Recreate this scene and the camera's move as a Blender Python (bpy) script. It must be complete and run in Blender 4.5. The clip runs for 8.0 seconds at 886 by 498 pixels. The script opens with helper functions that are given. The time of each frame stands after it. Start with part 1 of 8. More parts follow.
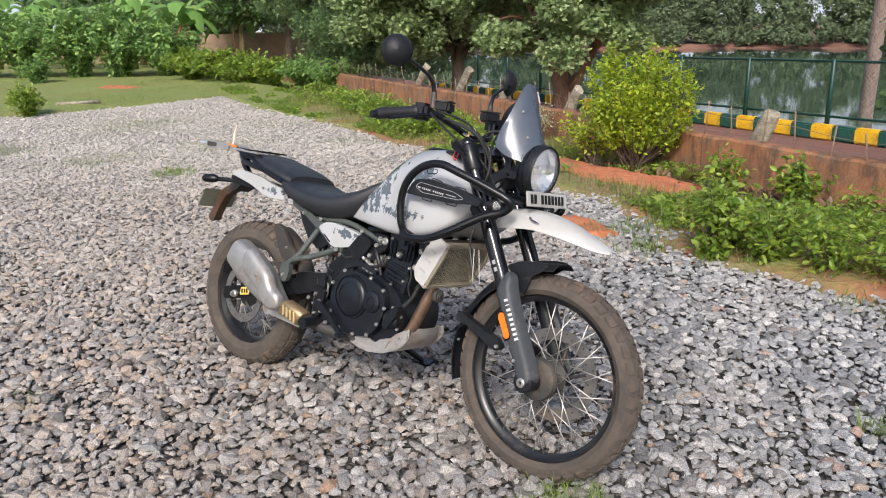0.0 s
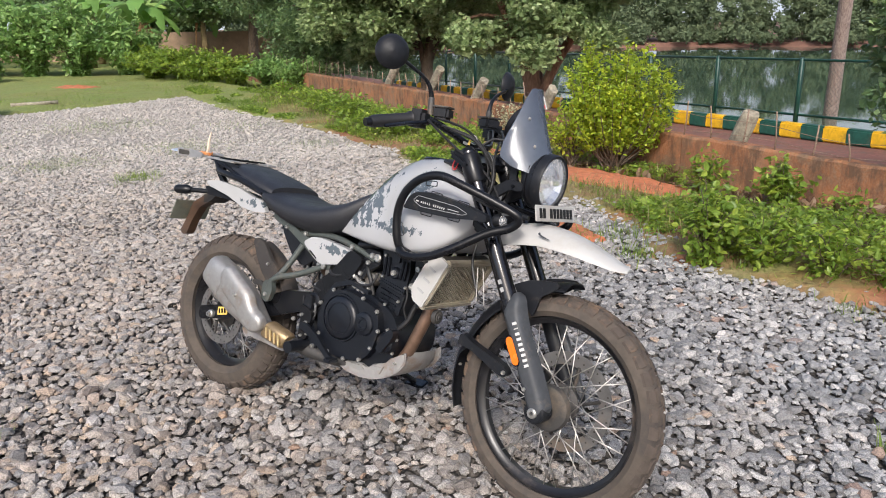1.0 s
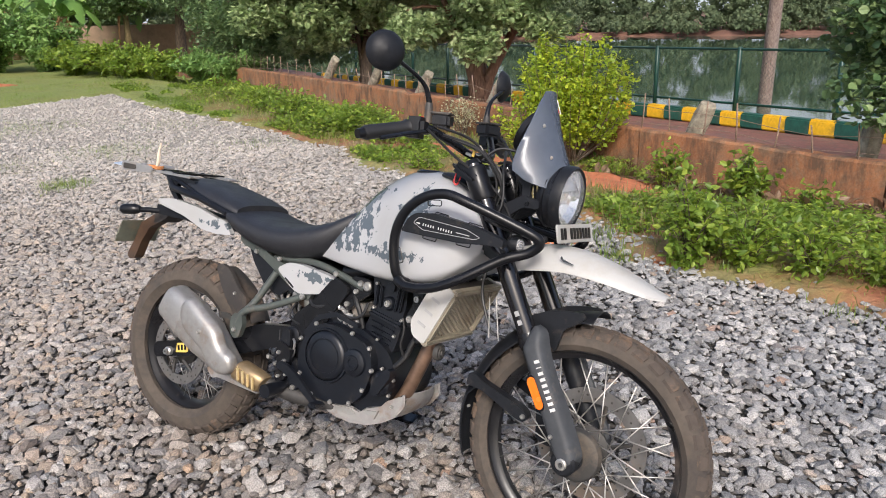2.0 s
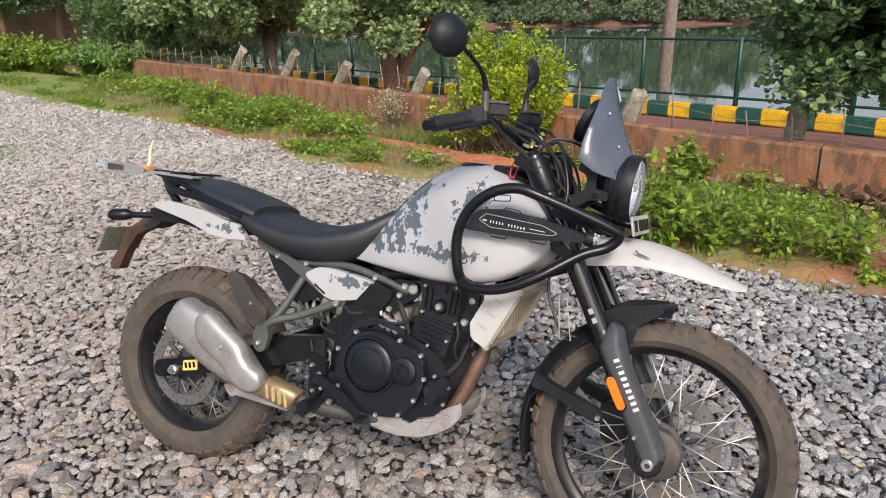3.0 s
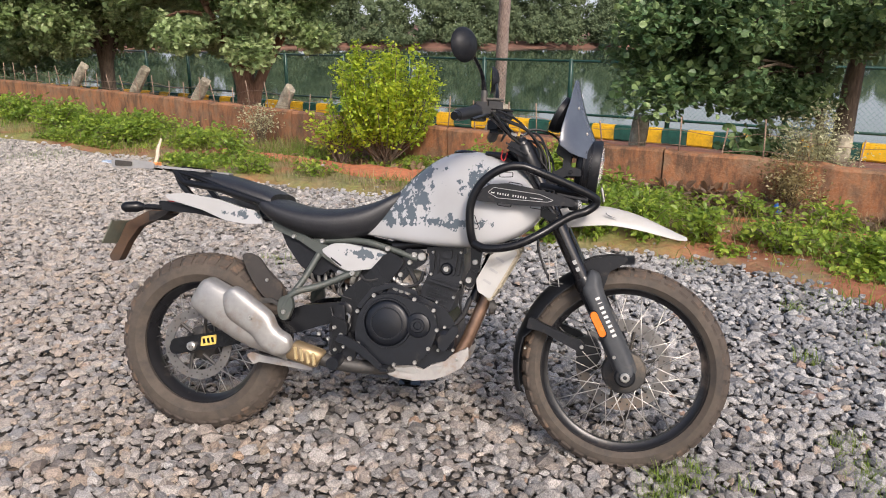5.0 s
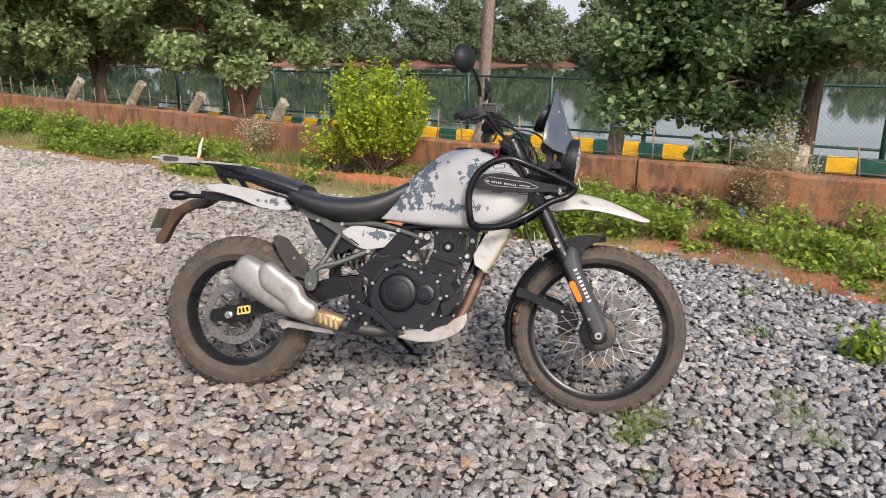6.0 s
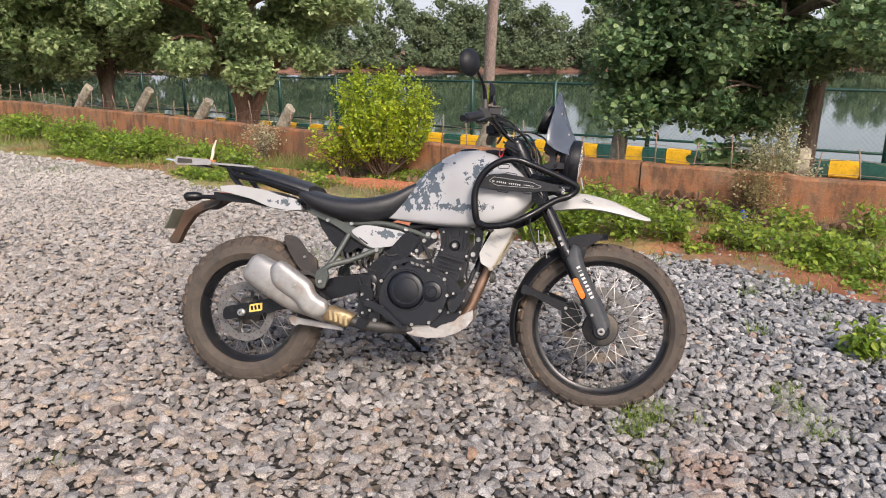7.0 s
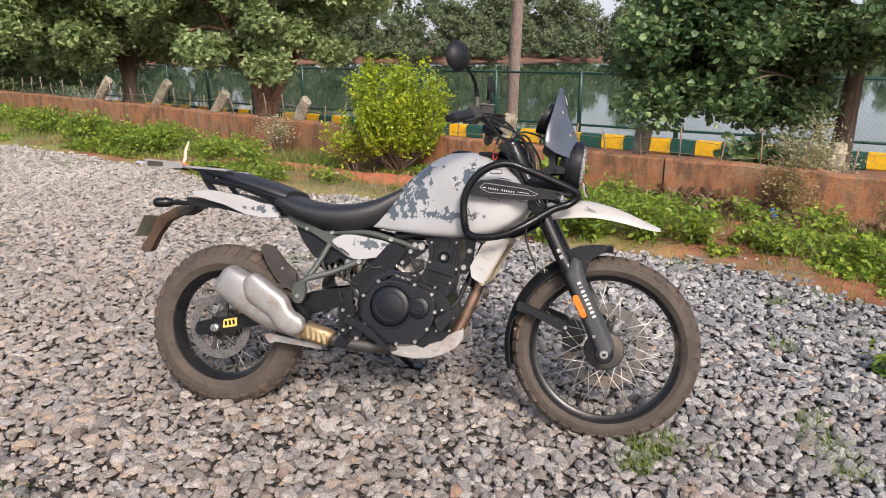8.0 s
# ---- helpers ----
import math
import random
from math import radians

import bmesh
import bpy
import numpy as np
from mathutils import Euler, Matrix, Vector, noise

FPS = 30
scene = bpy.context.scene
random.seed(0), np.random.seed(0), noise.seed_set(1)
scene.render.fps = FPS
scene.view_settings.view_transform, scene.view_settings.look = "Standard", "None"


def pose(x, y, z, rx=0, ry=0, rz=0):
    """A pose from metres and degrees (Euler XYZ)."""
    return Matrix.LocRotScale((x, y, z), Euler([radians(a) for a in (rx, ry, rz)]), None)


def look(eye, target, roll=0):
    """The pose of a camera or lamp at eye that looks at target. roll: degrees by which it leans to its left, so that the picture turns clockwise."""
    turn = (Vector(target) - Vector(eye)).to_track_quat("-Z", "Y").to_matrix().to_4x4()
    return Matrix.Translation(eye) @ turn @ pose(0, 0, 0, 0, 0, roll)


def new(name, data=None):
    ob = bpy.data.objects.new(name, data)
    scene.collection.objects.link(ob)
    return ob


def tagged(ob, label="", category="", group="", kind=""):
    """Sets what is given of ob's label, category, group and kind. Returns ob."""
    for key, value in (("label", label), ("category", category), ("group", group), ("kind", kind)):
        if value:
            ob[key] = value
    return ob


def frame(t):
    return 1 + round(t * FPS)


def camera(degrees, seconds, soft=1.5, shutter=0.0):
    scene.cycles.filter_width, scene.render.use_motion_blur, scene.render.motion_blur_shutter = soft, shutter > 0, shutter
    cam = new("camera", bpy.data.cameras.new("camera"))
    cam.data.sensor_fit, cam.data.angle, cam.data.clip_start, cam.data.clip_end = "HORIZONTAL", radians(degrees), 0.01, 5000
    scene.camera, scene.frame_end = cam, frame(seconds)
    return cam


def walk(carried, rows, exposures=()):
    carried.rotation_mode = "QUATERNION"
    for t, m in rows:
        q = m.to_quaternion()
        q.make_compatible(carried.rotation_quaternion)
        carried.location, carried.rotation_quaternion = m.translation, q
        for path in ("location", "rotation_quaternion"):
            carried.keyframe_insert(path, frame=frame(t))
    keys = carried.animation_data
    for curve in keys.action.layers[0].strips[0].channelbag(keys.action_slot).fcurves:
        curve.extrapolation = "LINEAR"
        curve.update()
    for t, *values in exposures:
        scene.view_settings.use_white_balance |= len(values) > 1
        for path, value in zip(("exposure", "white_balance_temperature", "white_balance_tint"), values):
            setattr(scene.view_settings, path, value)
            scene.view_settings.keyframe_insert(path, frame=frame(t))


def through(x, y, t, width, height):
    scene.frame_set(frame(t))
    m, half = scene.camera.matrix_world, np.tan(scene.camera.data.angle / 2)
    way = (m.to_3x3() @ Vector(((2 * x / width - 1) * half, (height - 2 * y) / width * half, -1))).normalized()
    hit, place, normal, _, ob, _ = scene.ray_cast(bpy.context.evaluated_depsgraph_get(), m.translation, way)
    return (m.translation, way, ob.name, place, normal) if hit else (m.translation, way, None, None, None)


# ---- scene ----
cam = camera(60.5, 8.0, soft=1.0)
PATH = [
    (0, (0.211, 0.082, 1.45), (0.094, 1.993, 0.871), -1.1),
    (0.5, (0.143, 0.174, 1.471), (0.06, 2.086, 0.89), -0.9),
    (1, (0.093, 0.292, 1.454), (0.064, 2.205, 0.869), -1.0),
    (1.5, (0.045, 0.489, 1.456), (0.082, 2.398, 0.862), -1.1),
    (1.7, (0.006, 0.554, 1.461), (0.079, 2.461, 0.862), -1.2),
    (2.8, (-0.445, 0.77, 1.458), (-0.102, 2.636, 0.825), -1.1),
    (3, (-0.51, 0.82, 1.448), (-0.109, 2.674, 0.813), -1.0),
    (3.5, (-0.655, 0.961, 1.461), (-0.109, 2.776, 0.824), -0.8),
    (4, (-0.868, 0.911, 1.463), (-0.198, 2.687, 0.834), -0.4),
    (4.5, (-1.08, 0.761, 1.465), (-0.311, 2.504, 0.855), 0.1),
    (5, (-1.164, 0.552, 1.44), (-0.34, 2.277, 0.852), 0.4),
    (5.2, (-1.204, 0.444, 1.433), (-0.365, 2.165, 0.855), 0.5),
    (6.3, (-1.505, 0.08, 1.444), (-0.63, 1.797, 0.908), 0.7),
    (6.5, (-1.513, 0.058, 1.442), (-0.639, 1.777, 0.911), 0.7),
    (7, (-1.498, 0.066, 1.435), (-0.634, 1.791, 0.905), 0.5),
    (7.5, (-1.396, 0.159, 1.427), (-0.561, 1.893, 0.885), 0.3),
    (8, (-1.228, 0.259, 1.443), (-0.438, 2.01, 0.887), 0.1),
]
walk(cam, [(t, look(eye, target, roll)) for t, eye, target, roll in PATH], [(0, 0.42, 6150, 11), (3.5, 0.36, 6350, 13), (7, 0.42, 6500, 14), (8, 0.42, 6500, 14)])

# ---- light ----
SUN_FROM = Vector((-0.12, -1.0, 0.0)).normalized()
SUN_ELEVATION = 40.0
world = bpy.data.worlds.new("sky")
scene.world = world
world.use_nodes = True
wn = world.node_tree.nodes
sky = wn.new("ShaderNodeTexSky")
sky.sky_type = "NISHITA"
sky.sun_disc = False
sky.sun_elevation = radians(SUN_ELEVATION)
sky.sun_rotation = math.atan2(SUN_FROM.x, SUN_FROM.y)
sky.air_density, sky.dust_density, sky.ozone_density = 1.0, 4.0, 1.0
wn["Background"].inputs[1].default_value = 0.15
world.node_tree.links.new(sky.outputs[0], wn["Background"].inputs[0])
sun_data = bpy.data.lights.new("sun", "SUN")
sun_data.energy, sun_data.angle, sun_data.color = 2.5, radians(11.0), (1.0, 0.925, 0.83)
sun = new("sun", sun_data)
sun_way = Vector((SUN_FROM.x * math.cos(radians(SUN_ELEVATION)), SUN_FROM.y * math.cos(radians(SUN_ELEVATION)), math.sin(radians(SUN_ELEVATION))))
sun.matrix_world = look(sun_way * 50, (0, 0, 0))


# ---- materials ----
class Mat:
    """A node material with short ways to make textures."""

    def __init__(self, name, rough=0.6, metal=0.0, color=(0.5, 0.5, 0.5), spec=0.5):
        self.m = bpy.data.materials.new(name)
        self.m.use_nodes = True
        self.t = self.m.node_tree
        self.b = self.t.nodes["Principled BSDF"]
        self.b.inputs["Roughness"].default_value = rough
        self.b.inputs["Metallic"].default_value = metal
        self.b.inputs["Specular IOR Level"].default_value = spec
        self.b.inputs["Base Color"].default_value = (*color, 1)
        self.co = None

    def node(self, kind, **sets):
        n = self.t.nodes.new(kind)
        for k, v in sets.items():
            setattr(n, k, v)
        return n

    def link(self, a, b):
        self.t.links.new(a, b)

    def put(self, socket, v):
        if isinstance(v, (int, float)):
            socket.default_value = v
        elif isinstance(v, tuple):
            socket.default_value = (*v, 1) if len(v) == 3 and len(socket.default_value) == 4 else v
        else:
            self.link(v, socket)

    def coords(self):
        if self.co is None:
            self.co = self.node("ShaderNodeTexCoord").outputs["Object"]
        return self.co

    def noise(self, scale, detail=4.0, rough=0.55, vector=None, distort=0.0):
        n = self.node("ShaderNodeTexNoise")
        n.inputs["Scale"].default_value, n.inputs["Detail"].default_value = scale, detail
        n.inputs["Roughness"].default_value, n.inputs["Distortion"].default_value = rough, distort
        self.link(vector or self.coords(), n.inputs["Vector"])
        return n.outputs["Fac"]

    def voronoi(self, scale, feature="F1", out="Distance"):
        n = self.node("ShaderNodeTexVoronoi", feature=feature)
        n.inputs["Scale"].default_value = scale
        self.link(self.coords(), n.inputs["Vector"])
        return n.outputs[out]

    def ramp(self, fac, *stops):
        n = self.node("ShaderNodeValToRGB")
        e = n.color_ramp.elements
        while len(e) < len(stops):
            e.new(0.5)
        for el, (p, c) in zip(e, stops):
            el.position = p
            el.color = (*c, 1) if isinstance(c, tuple) else (c, c, c, 1)
        self.link(fac, n.inputs[0])
        return n.outputs[0]

    def mix(self, fac, a, b, blend="MIX"):
        n = self.node("ShaderNodeMix", data_type="RGBA", blend_type=blend)
        self.put(n.inputs[0], fac)
        self.put(n.inputs[6], a)
        self.put(n.inputs[7], b)
        return n.outputs[2]

    def math(self, op, a, b=0.0, c=0.0):
        n = self.node("ShaderNodeMath", operation=op)
        self.put(n.inputs[0], a)
        self.put(n.inputs[1], b)
        self.put(n.inputs[2], c)
        return n.outputs[0]

    def color(self, v):
        self.put(self.b.inputs["Base Color"], v)

    def rough(self, v):
        self.put(self.b.inputs["Roughness"], v)

    def bump(self, height, strength=0.3, distance=0.01):
        n = self.node("ShaderNodeBump")
        n.inputs["Strength"].default_value, n.inputs["Distance"].default_value = strength, distance
        self.link(height, n.inputs["Height"])
        self.link(n.outputs[0], self.b.inputs["Normal"])


def plain(name, color, rough=0.5, metal=0.0, vary=0.25, scale=40.0, dirt=None, dirt_amount=0.5, bump=0.0, spec=0.5):
    """A surface of one colour with grain, patches of wear and, if given, dirt on it."""
    k = Mat(name, rough, metal, spec=spec)
    fine, broad = k.noise(scale, 5), k.noise(scale * 0.13, 3)
    lo = tuple(c * (1 - vary) for c in color)
    hi = tuple(min(1, c * (1 + vary)) for c in color)
    c = k.mix(k.ramp(fine, (0.3, 0.0), (0.7, 1.0)), lo, hi)
    c = k.mix(k.ramp(broad, (0.35, 0.0), (0.65, 0.6)), c, tuple(v * (1 - vary * 0.6) for v in color))
    if dirt:
        c = k.mix(k.ramp(k.noise(scale * 0.3, 6, 0.7), (0.62 - 0.3 * dirt_amount, 0.0), (0.8 - 0.2 * dirt_amount, 1.0)), c, dirt)
    k.color(c)
    k.rough(k.math("MULTIPLY_ADD", broad, 0.3, rough - 0.15))
    if bump:
        k.bump(fine, bump, 0.004)
    return k.m


def leaf_material(name, dark, mid, light, rough=0.45, through=0.35, patch=0.9, shade=0.55):
    """Leaves: a colour for each leaf, darker and lighter clumps, and light that passes through."""
    k = Mat(name, rough)
    geo = k.node("ShaderNodeNewGeometry")
    c = k.ramp(geo.outputs["Random Per Island"], (0.0, dark), (0.55, mid), (1.0, light))
    c = k.mix(k.ramp(k.noise(patch, 2), (0.35, 0.0), (0.65, shade)), c, dark)
    k.color(c)
    tr = k.node("ShaderNodeBsdfTranslucent")
    k.link(k.mix(0.5, c, light), tr.inputs[0])
    ms = k.node("ShaderNodeMixShader")
    ms.inputs[0].default_value = through
    k.link(k.b.outputs[0], ms.inputs[1])
    k.link(tr.outputs[0], ms.inputs[2])
    k.link(ms.outputs[0], k.t.nodes["Material Output"].inputs[0])
    return k.m


def stone_material(name, per_object=False):
    k = Mat(name, 0.75)
    if per_object:
        r = k.node("ShaderNodeObjectInfo").outputs["Random"]
    else:
        r = k.node("ShaderNodeNewGeometry").outputs["Random Per Island"]
    c = k.ramp(r, (0.0, (0.055, 0.056, 0.063)), (0.22, (0.125, 0.131, 0.141)), (0.55, (0.250, 0.256, 0.266)), (0.78, (0.36, 0.357, 0.350)), (0.95, (0.52, 0.51, 0.50)), (0.985, (0.36, 0.25, 0.16)), (0.994, (0.27, 0.13, 0.08)), (1.0, (0.05, 0.05, 0.055)))
    where = k.node("ShaderNodeNewGeometry").outputs["Position"]
    dust = k.ramp(k.noise(0.55, 3, vector=where), (0.46, 0.0), (0.70, 0.35))
    c = k.mix(dust, c, (0.44, 0.37, 0.295))
    sep = k.node("ShaderNodeSeparateXYZ")
    k.link(where, sep.inputs[0])
    tan = k.ramp(k.math("MULTIPLY_ADD", sep.outputs[0], -0.25, k.math("MULTIPLY", k.noise(1.1, 4, vector=where), 0.9)), (0.08, 0.0), (0.70, 0.52))
    other = k.math("FRACT", k.math("MULTIPLY", r, 57.3))
    tint = k.ramp(other, (0.0, (0.43, 0.38, 0.325)), (0.35, (0.33, 0.285, 0.24)), (0.6, (0.44, 0.37, 0.305)), (0.85, (0.37, 0.28, 0.21)), (1.0, (0.47, 0.36, 0.25)))
    c = k.mix(k.math("MULTIPLY", tan, k.ramp(k.math("FRACT", k.math("MULTIPLY", r, 13.7)), (0.0, 0.35), (1.0, 1.75))), c, tint)
    # stone colour pales with distance down the yard (+y)
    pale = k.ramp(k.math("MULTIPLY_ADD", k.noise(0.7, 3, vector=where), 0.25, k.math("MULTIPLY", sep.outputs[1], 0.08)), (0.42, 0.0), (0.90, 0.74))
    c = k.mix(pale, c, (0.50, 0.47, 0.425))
    dx, dy = k.math("SUBTRACT", sep.outputs[0], 0.38), k.math("SUBTRACT", sep.outputs[1], 1.74)
    far = k.math("ADD", k.math("MULTIPLY", dx, dx), k.math("MULTIPLY", dy, dy))
    red = k.ramp(k.math("MULTIPLY_ADD", k.noise(11, 4, vector=where), 0.6, k.math("MULTIPLY", far, 3.0)), (0.26, 0.55), (0.44, 0.0))
    c = k.mix(red, c, (0.33, 0.17, 0.09))
    grey = k.ramp(k.math("MULTIPLY_ADD", sep.outputs[0], 0.25, k.math("MULTIPLY", k.noise(1.3, 3, vector=where), 0.4)), (0.15, 0.0), (0.62, 0.26))
    c = k.mix(grey, c, (0.50, 0.495, 0.48))
    speck = k.ramp(k.noise(230, 3, vector=where), (0.36, 0.42), (0.6, 1.2))
    c = k.mix(0.8, c, speck, "MULTIPLY")
    stain = k.ramp(k.noise(38, 4, vector=where), (0.55, 0.0), (0.75, 0.16))
    c = k.mix(stain, c, (0.32, 0.25, 0.18))
    damp = k.ramp(k.noise(0.9, 4, 0.6, vector=where), (0.35, 0.82), (0.62, 1.0))
    c = k.mix(1.0, c, damp, "MULTIPLY")
    k.color(c)
    k.bump(k.noise(110, 6, vector=where), 0.7, 0.010)
    return k.m


def soil_material():
    """Red earth with thin grass on it, bare where the ground has been dug."""
    k = Mat("soil", 0.9)
    soil = k.ramp(k.noise(3.0, 6), (0.3, (0.16, 0.06, 0.032)), (0.5, (0.27, 0.10, 0.05)), (0.72, (0.36, 0.16, 0.08)))
    litter = k.ramp(k.noise(14.0, 6), (0.3, (0.13, 0.10, 0.05)), (0.7, (0.28, 0.21, 0.11)))
    grass = k.ramp(k.noise(22.0, 5), (0.3, (0.10, 0.14, 0.030)), (0.7, (0.23, 0.275, 0.07)))
    c = k.mix(k.ramp(k.noise(0.8, 5, 0.65), (0.46, 0.0), (0.58, 1.0)), soil, litter)
    c = k.mix(k.ramp(k.noise(0.45, 6, 0.7), (0.45, 0.0), (0.60, 0.9)), c, grass)
    sep = k.node("ShaderNodeSeparateXYZ")
    k.link(k.coords(), sep.inputs[0])
    lawn = k.ramp(k.math("MULTIPLY_ADD", sep.outputs[1], 0.05, k.math("MULTIPLY", k.noise(0.5, 5, 0.7), 0.6)), (0.85, 0.0), (1.1, 0.85))
    c = k.mix(lawn, c, grass)
    k.color(c)
    k.bump(k.noise(26, 6), 0.6, 0.03)
    return k.m


def gravel_bed_material():
    k = Mat("gravel_bed", 0.95)
    cell = k.voronoi(24.0, out="Color")
    edge = k.voronoi(24.0, "DISTANCE_TO_EDGE")
    sep = k.node("ShaderNodeSeparateColor")
    k.link(cell, sep.inputs[0])
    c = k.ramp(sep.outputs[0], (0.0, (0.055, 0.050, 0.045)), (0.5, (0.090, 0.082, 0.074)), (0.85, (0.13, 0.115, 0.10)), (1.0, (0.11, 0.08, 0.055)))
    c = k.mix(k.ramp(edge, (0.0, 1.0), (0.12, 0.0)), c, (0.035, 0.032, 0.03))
    c = k.mix(k.ramp(k.noise(0.55, 4), (0.42, 0.0), (0.66, 0.3)), c, (0.26, 0.22, 0.18))
    # the bed pales down the yard (+y) too
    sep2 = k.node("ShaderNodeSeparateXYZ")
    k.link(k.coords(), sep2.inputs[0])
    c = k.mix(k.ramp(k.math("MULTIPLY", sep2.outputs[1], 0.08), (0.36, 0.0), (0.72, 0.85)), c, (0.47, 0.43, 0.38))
    k.color(c)
    k.bump(k.ramp(edge, (0.0, 0.0), (0.2, 1.0)), 1.0, 0.03)
    return k.m


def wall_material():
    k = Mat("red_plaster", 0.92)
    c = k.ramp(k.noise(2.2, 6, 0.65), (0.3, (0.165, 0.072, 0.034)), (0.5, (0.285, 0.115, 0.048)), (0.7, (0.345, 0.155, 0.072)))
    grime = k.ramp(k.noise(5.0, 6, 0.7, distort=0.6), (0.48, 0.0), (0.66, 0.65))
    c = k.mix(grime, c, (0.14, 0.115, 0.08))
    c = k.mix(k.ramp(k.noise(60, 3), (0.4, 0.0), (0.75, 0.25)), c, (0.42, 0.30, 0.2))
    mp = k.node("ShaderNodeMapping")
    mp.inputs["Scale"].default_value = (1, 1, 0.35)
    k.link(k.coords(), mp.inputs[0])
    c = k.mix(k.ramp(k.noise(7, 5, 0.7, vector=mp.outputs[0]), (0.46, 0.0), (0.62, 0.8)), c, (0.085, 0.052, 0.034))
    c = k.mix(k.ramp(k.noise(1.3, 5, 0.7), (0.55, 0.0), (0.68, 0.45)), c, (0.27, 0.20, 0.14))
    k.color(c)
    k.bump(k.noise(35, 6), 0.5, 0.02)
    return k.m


def bark_material(name, dark, light):
    k = Mat(name, 0.9)
    mp = k.node("ShaderNodeMapping")
    mp.inputs["Scale"].default_value = (1, 1, 0.22)
    k.link(k.coords(), mp.inputs[0])
    n = k.noise(34, 6, 0.65, vector=mp.outputs[0])
    k.color(k.mix(k.ramp(k.noise(2.0, 3), (0.4, 0.0), (0.65, 0.5)), k.ramp(n, (0.3, dark), (0.68, light)), tuple(v * 0.6 for v in light)))
    k.bump(n, 0.8, 0.02)
    return k.m


def water_material():
    k = Mat("lake_water", 0.04, color=(0.016, 0.030, 0.018), spec=0.5)
    k.b.inputs["IOR"].default_value = 1.45
    k.color(k.ramp(k.noise(0.08, 3), (0.35, (0.040, 0.070, 0.044)), (0.7, (0.055, 0.088, 0.055))))
    mp = k.node("ShaderNodeMapping")
    mp.inputs["Scale"].default_value = (1.0, 0.6, 1.0)
    k.link(k.coords(), mp.inputs[0])
    k.bump(k.noise(1.6, 3, vector=mp.outputs[0]), 0.03, 0.05)
    return k.m


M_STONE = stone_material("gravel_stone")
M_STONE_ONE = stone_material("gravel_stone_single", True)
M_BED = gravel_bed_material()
M_SOIL = soil_material()
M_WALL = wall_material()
M_PATH = plain("red_paving", (0.20, 0.085, 0.065), 0.85, vary=0.3, scale=18, dirt=(0.12, 0.09, 0.07), dirt_amount=0.5, bump=0.3)
M_BARK = bark_material("bark", (0.085, 0.046, 0.032), (0.33, 0.20, 0.13))
M_BARK_GREY = bark_material("grey_bark", (0.05, 0.04, 0.03), (0.20, 0.15, 0.11))
M_POLE = bark_material("weathered_pole", (0.13, 0.08, 0.065), (0.42, 0.33, 0.29))
M_CONCRETE = plain("lichened_concrete", (0.40, 0.36, 0.275), 0.95, vary=0.45, scale=20, dirt=(0.14, 0.12, 0.09), dirt_amount=0.65, bump=0.6)
M_RUST = plain("rusty_iron", (0.27, 0.19, 0.14), 0.8, 0.2, vary=0.4, scale=60)
M_GREEN_PAINT = plain("dark_green_paint", (0.007, 0.045, 0.033), 0.4, vary=0.2, scale=30)
M_KERB_GREEN = plain("green_kerb_paint", (0.015, 0.085, 0.065), 0.6, vary=0.3, scale=12, dirt=(0.10, 0.09, 0.06), dirt_amount=0.25)
M_KERB_YELLOW = plain("yellow_kerb_paint", (0.74, 0.44, 0.015), 0.6, vary=0.2, scale=12, dirt=(0.28, 0.17, 0.04), dirt_amount=0.4)
M_WATER = water_material()
M_LEAF_TREE = leaf_material("tree_leaf", (0.13, 0.20, 0.085), (0.33, 0.44, 0.195), (0.55, 0.63, 0.33), through=0.45, shade=0.35)
M_LEAF_DARK = leaf_material("dark_tree_leaf", (0.075, 0.14, 0.06), (0.17, 0.265, 0.11), (0.32, 0.42, 0.17), through=0.42)
M_LEAF_BIG = leaf_material("broad_tree_leaf", (0.045, 0.10, 0.045), (0.115, 0.20, 0.075), (0.33, 0.43, 0.18), through=0.30)
M_LEAF_BUSH = leaf_material("yellow_green_leaf", (0.16, 0.26, 0.024), (0.35, 0.48, 0.036), (0.58, 0.62, 0.05), through=0.45, shade=0.3)
M_LEAF_WEED = leaf_material("weed_leaf", (0.10, 0.18, 0.025), (0.21, 0.32, 0.040), (0.40, 0.48, 0.065), through=0.42, shade=0.5)
M_LEAF_DRY = leaf_material("dry_leaf", (0.10, 0.06, 0.035), (0.22, 0.14, 0.085), (0.34, 0.24, 0.16))
# distance haze is put into these leaf colours: paler, with little contrast
M_LEAF_FAR = leaf_material("hazed_far_leaf", (0.115, 0.158, 0.085), (0.145, 0.19, 0.10), (0.19, 0.232, 0.118), rough=1.0, patch=0.22)
M_LEAF_BANANA = leaf_material("banana_leaf", (0.09, 0.20, 0.05), (0.20, 0.38, 0.09), (0.38, 0.54, 0.16), 0.35, 0.4)
M_GRASS = leaf_material("grass_blade", (0.09, 0.16, 0.025), (0.18, 0.28, 0.045), (0.32, 0.38, 0.08), through=0.4)
M_STRAW = leaf_material("dry_grass_blade", (0.16, 0.12, 0.05), (0.30, 0.24, 0.11), (0.42, 0.36, 0.18))
M_RED_EARTH = plain("red_earth", (0.46, 0.155, 0.070), 0.95, vary=0.3, scale=14, dirt=(0.26, 0.10, 0.055), dirt_amount=0.4, bump=0.6)
M_BANANA_STEM = plain("banana_stem", (0.20, 0.15, 0.07), 0.8, vary=0.35, scale=9)
M_DRY_STEM = plain("dry_banana_leaf", (0.34, 0.19, 0.09), 0.9, vary=0.3, scale=9)
M_BLUE = plain("blue_plastic", (0.02, 0.09, 0.35), 0.4, vary=0.2)
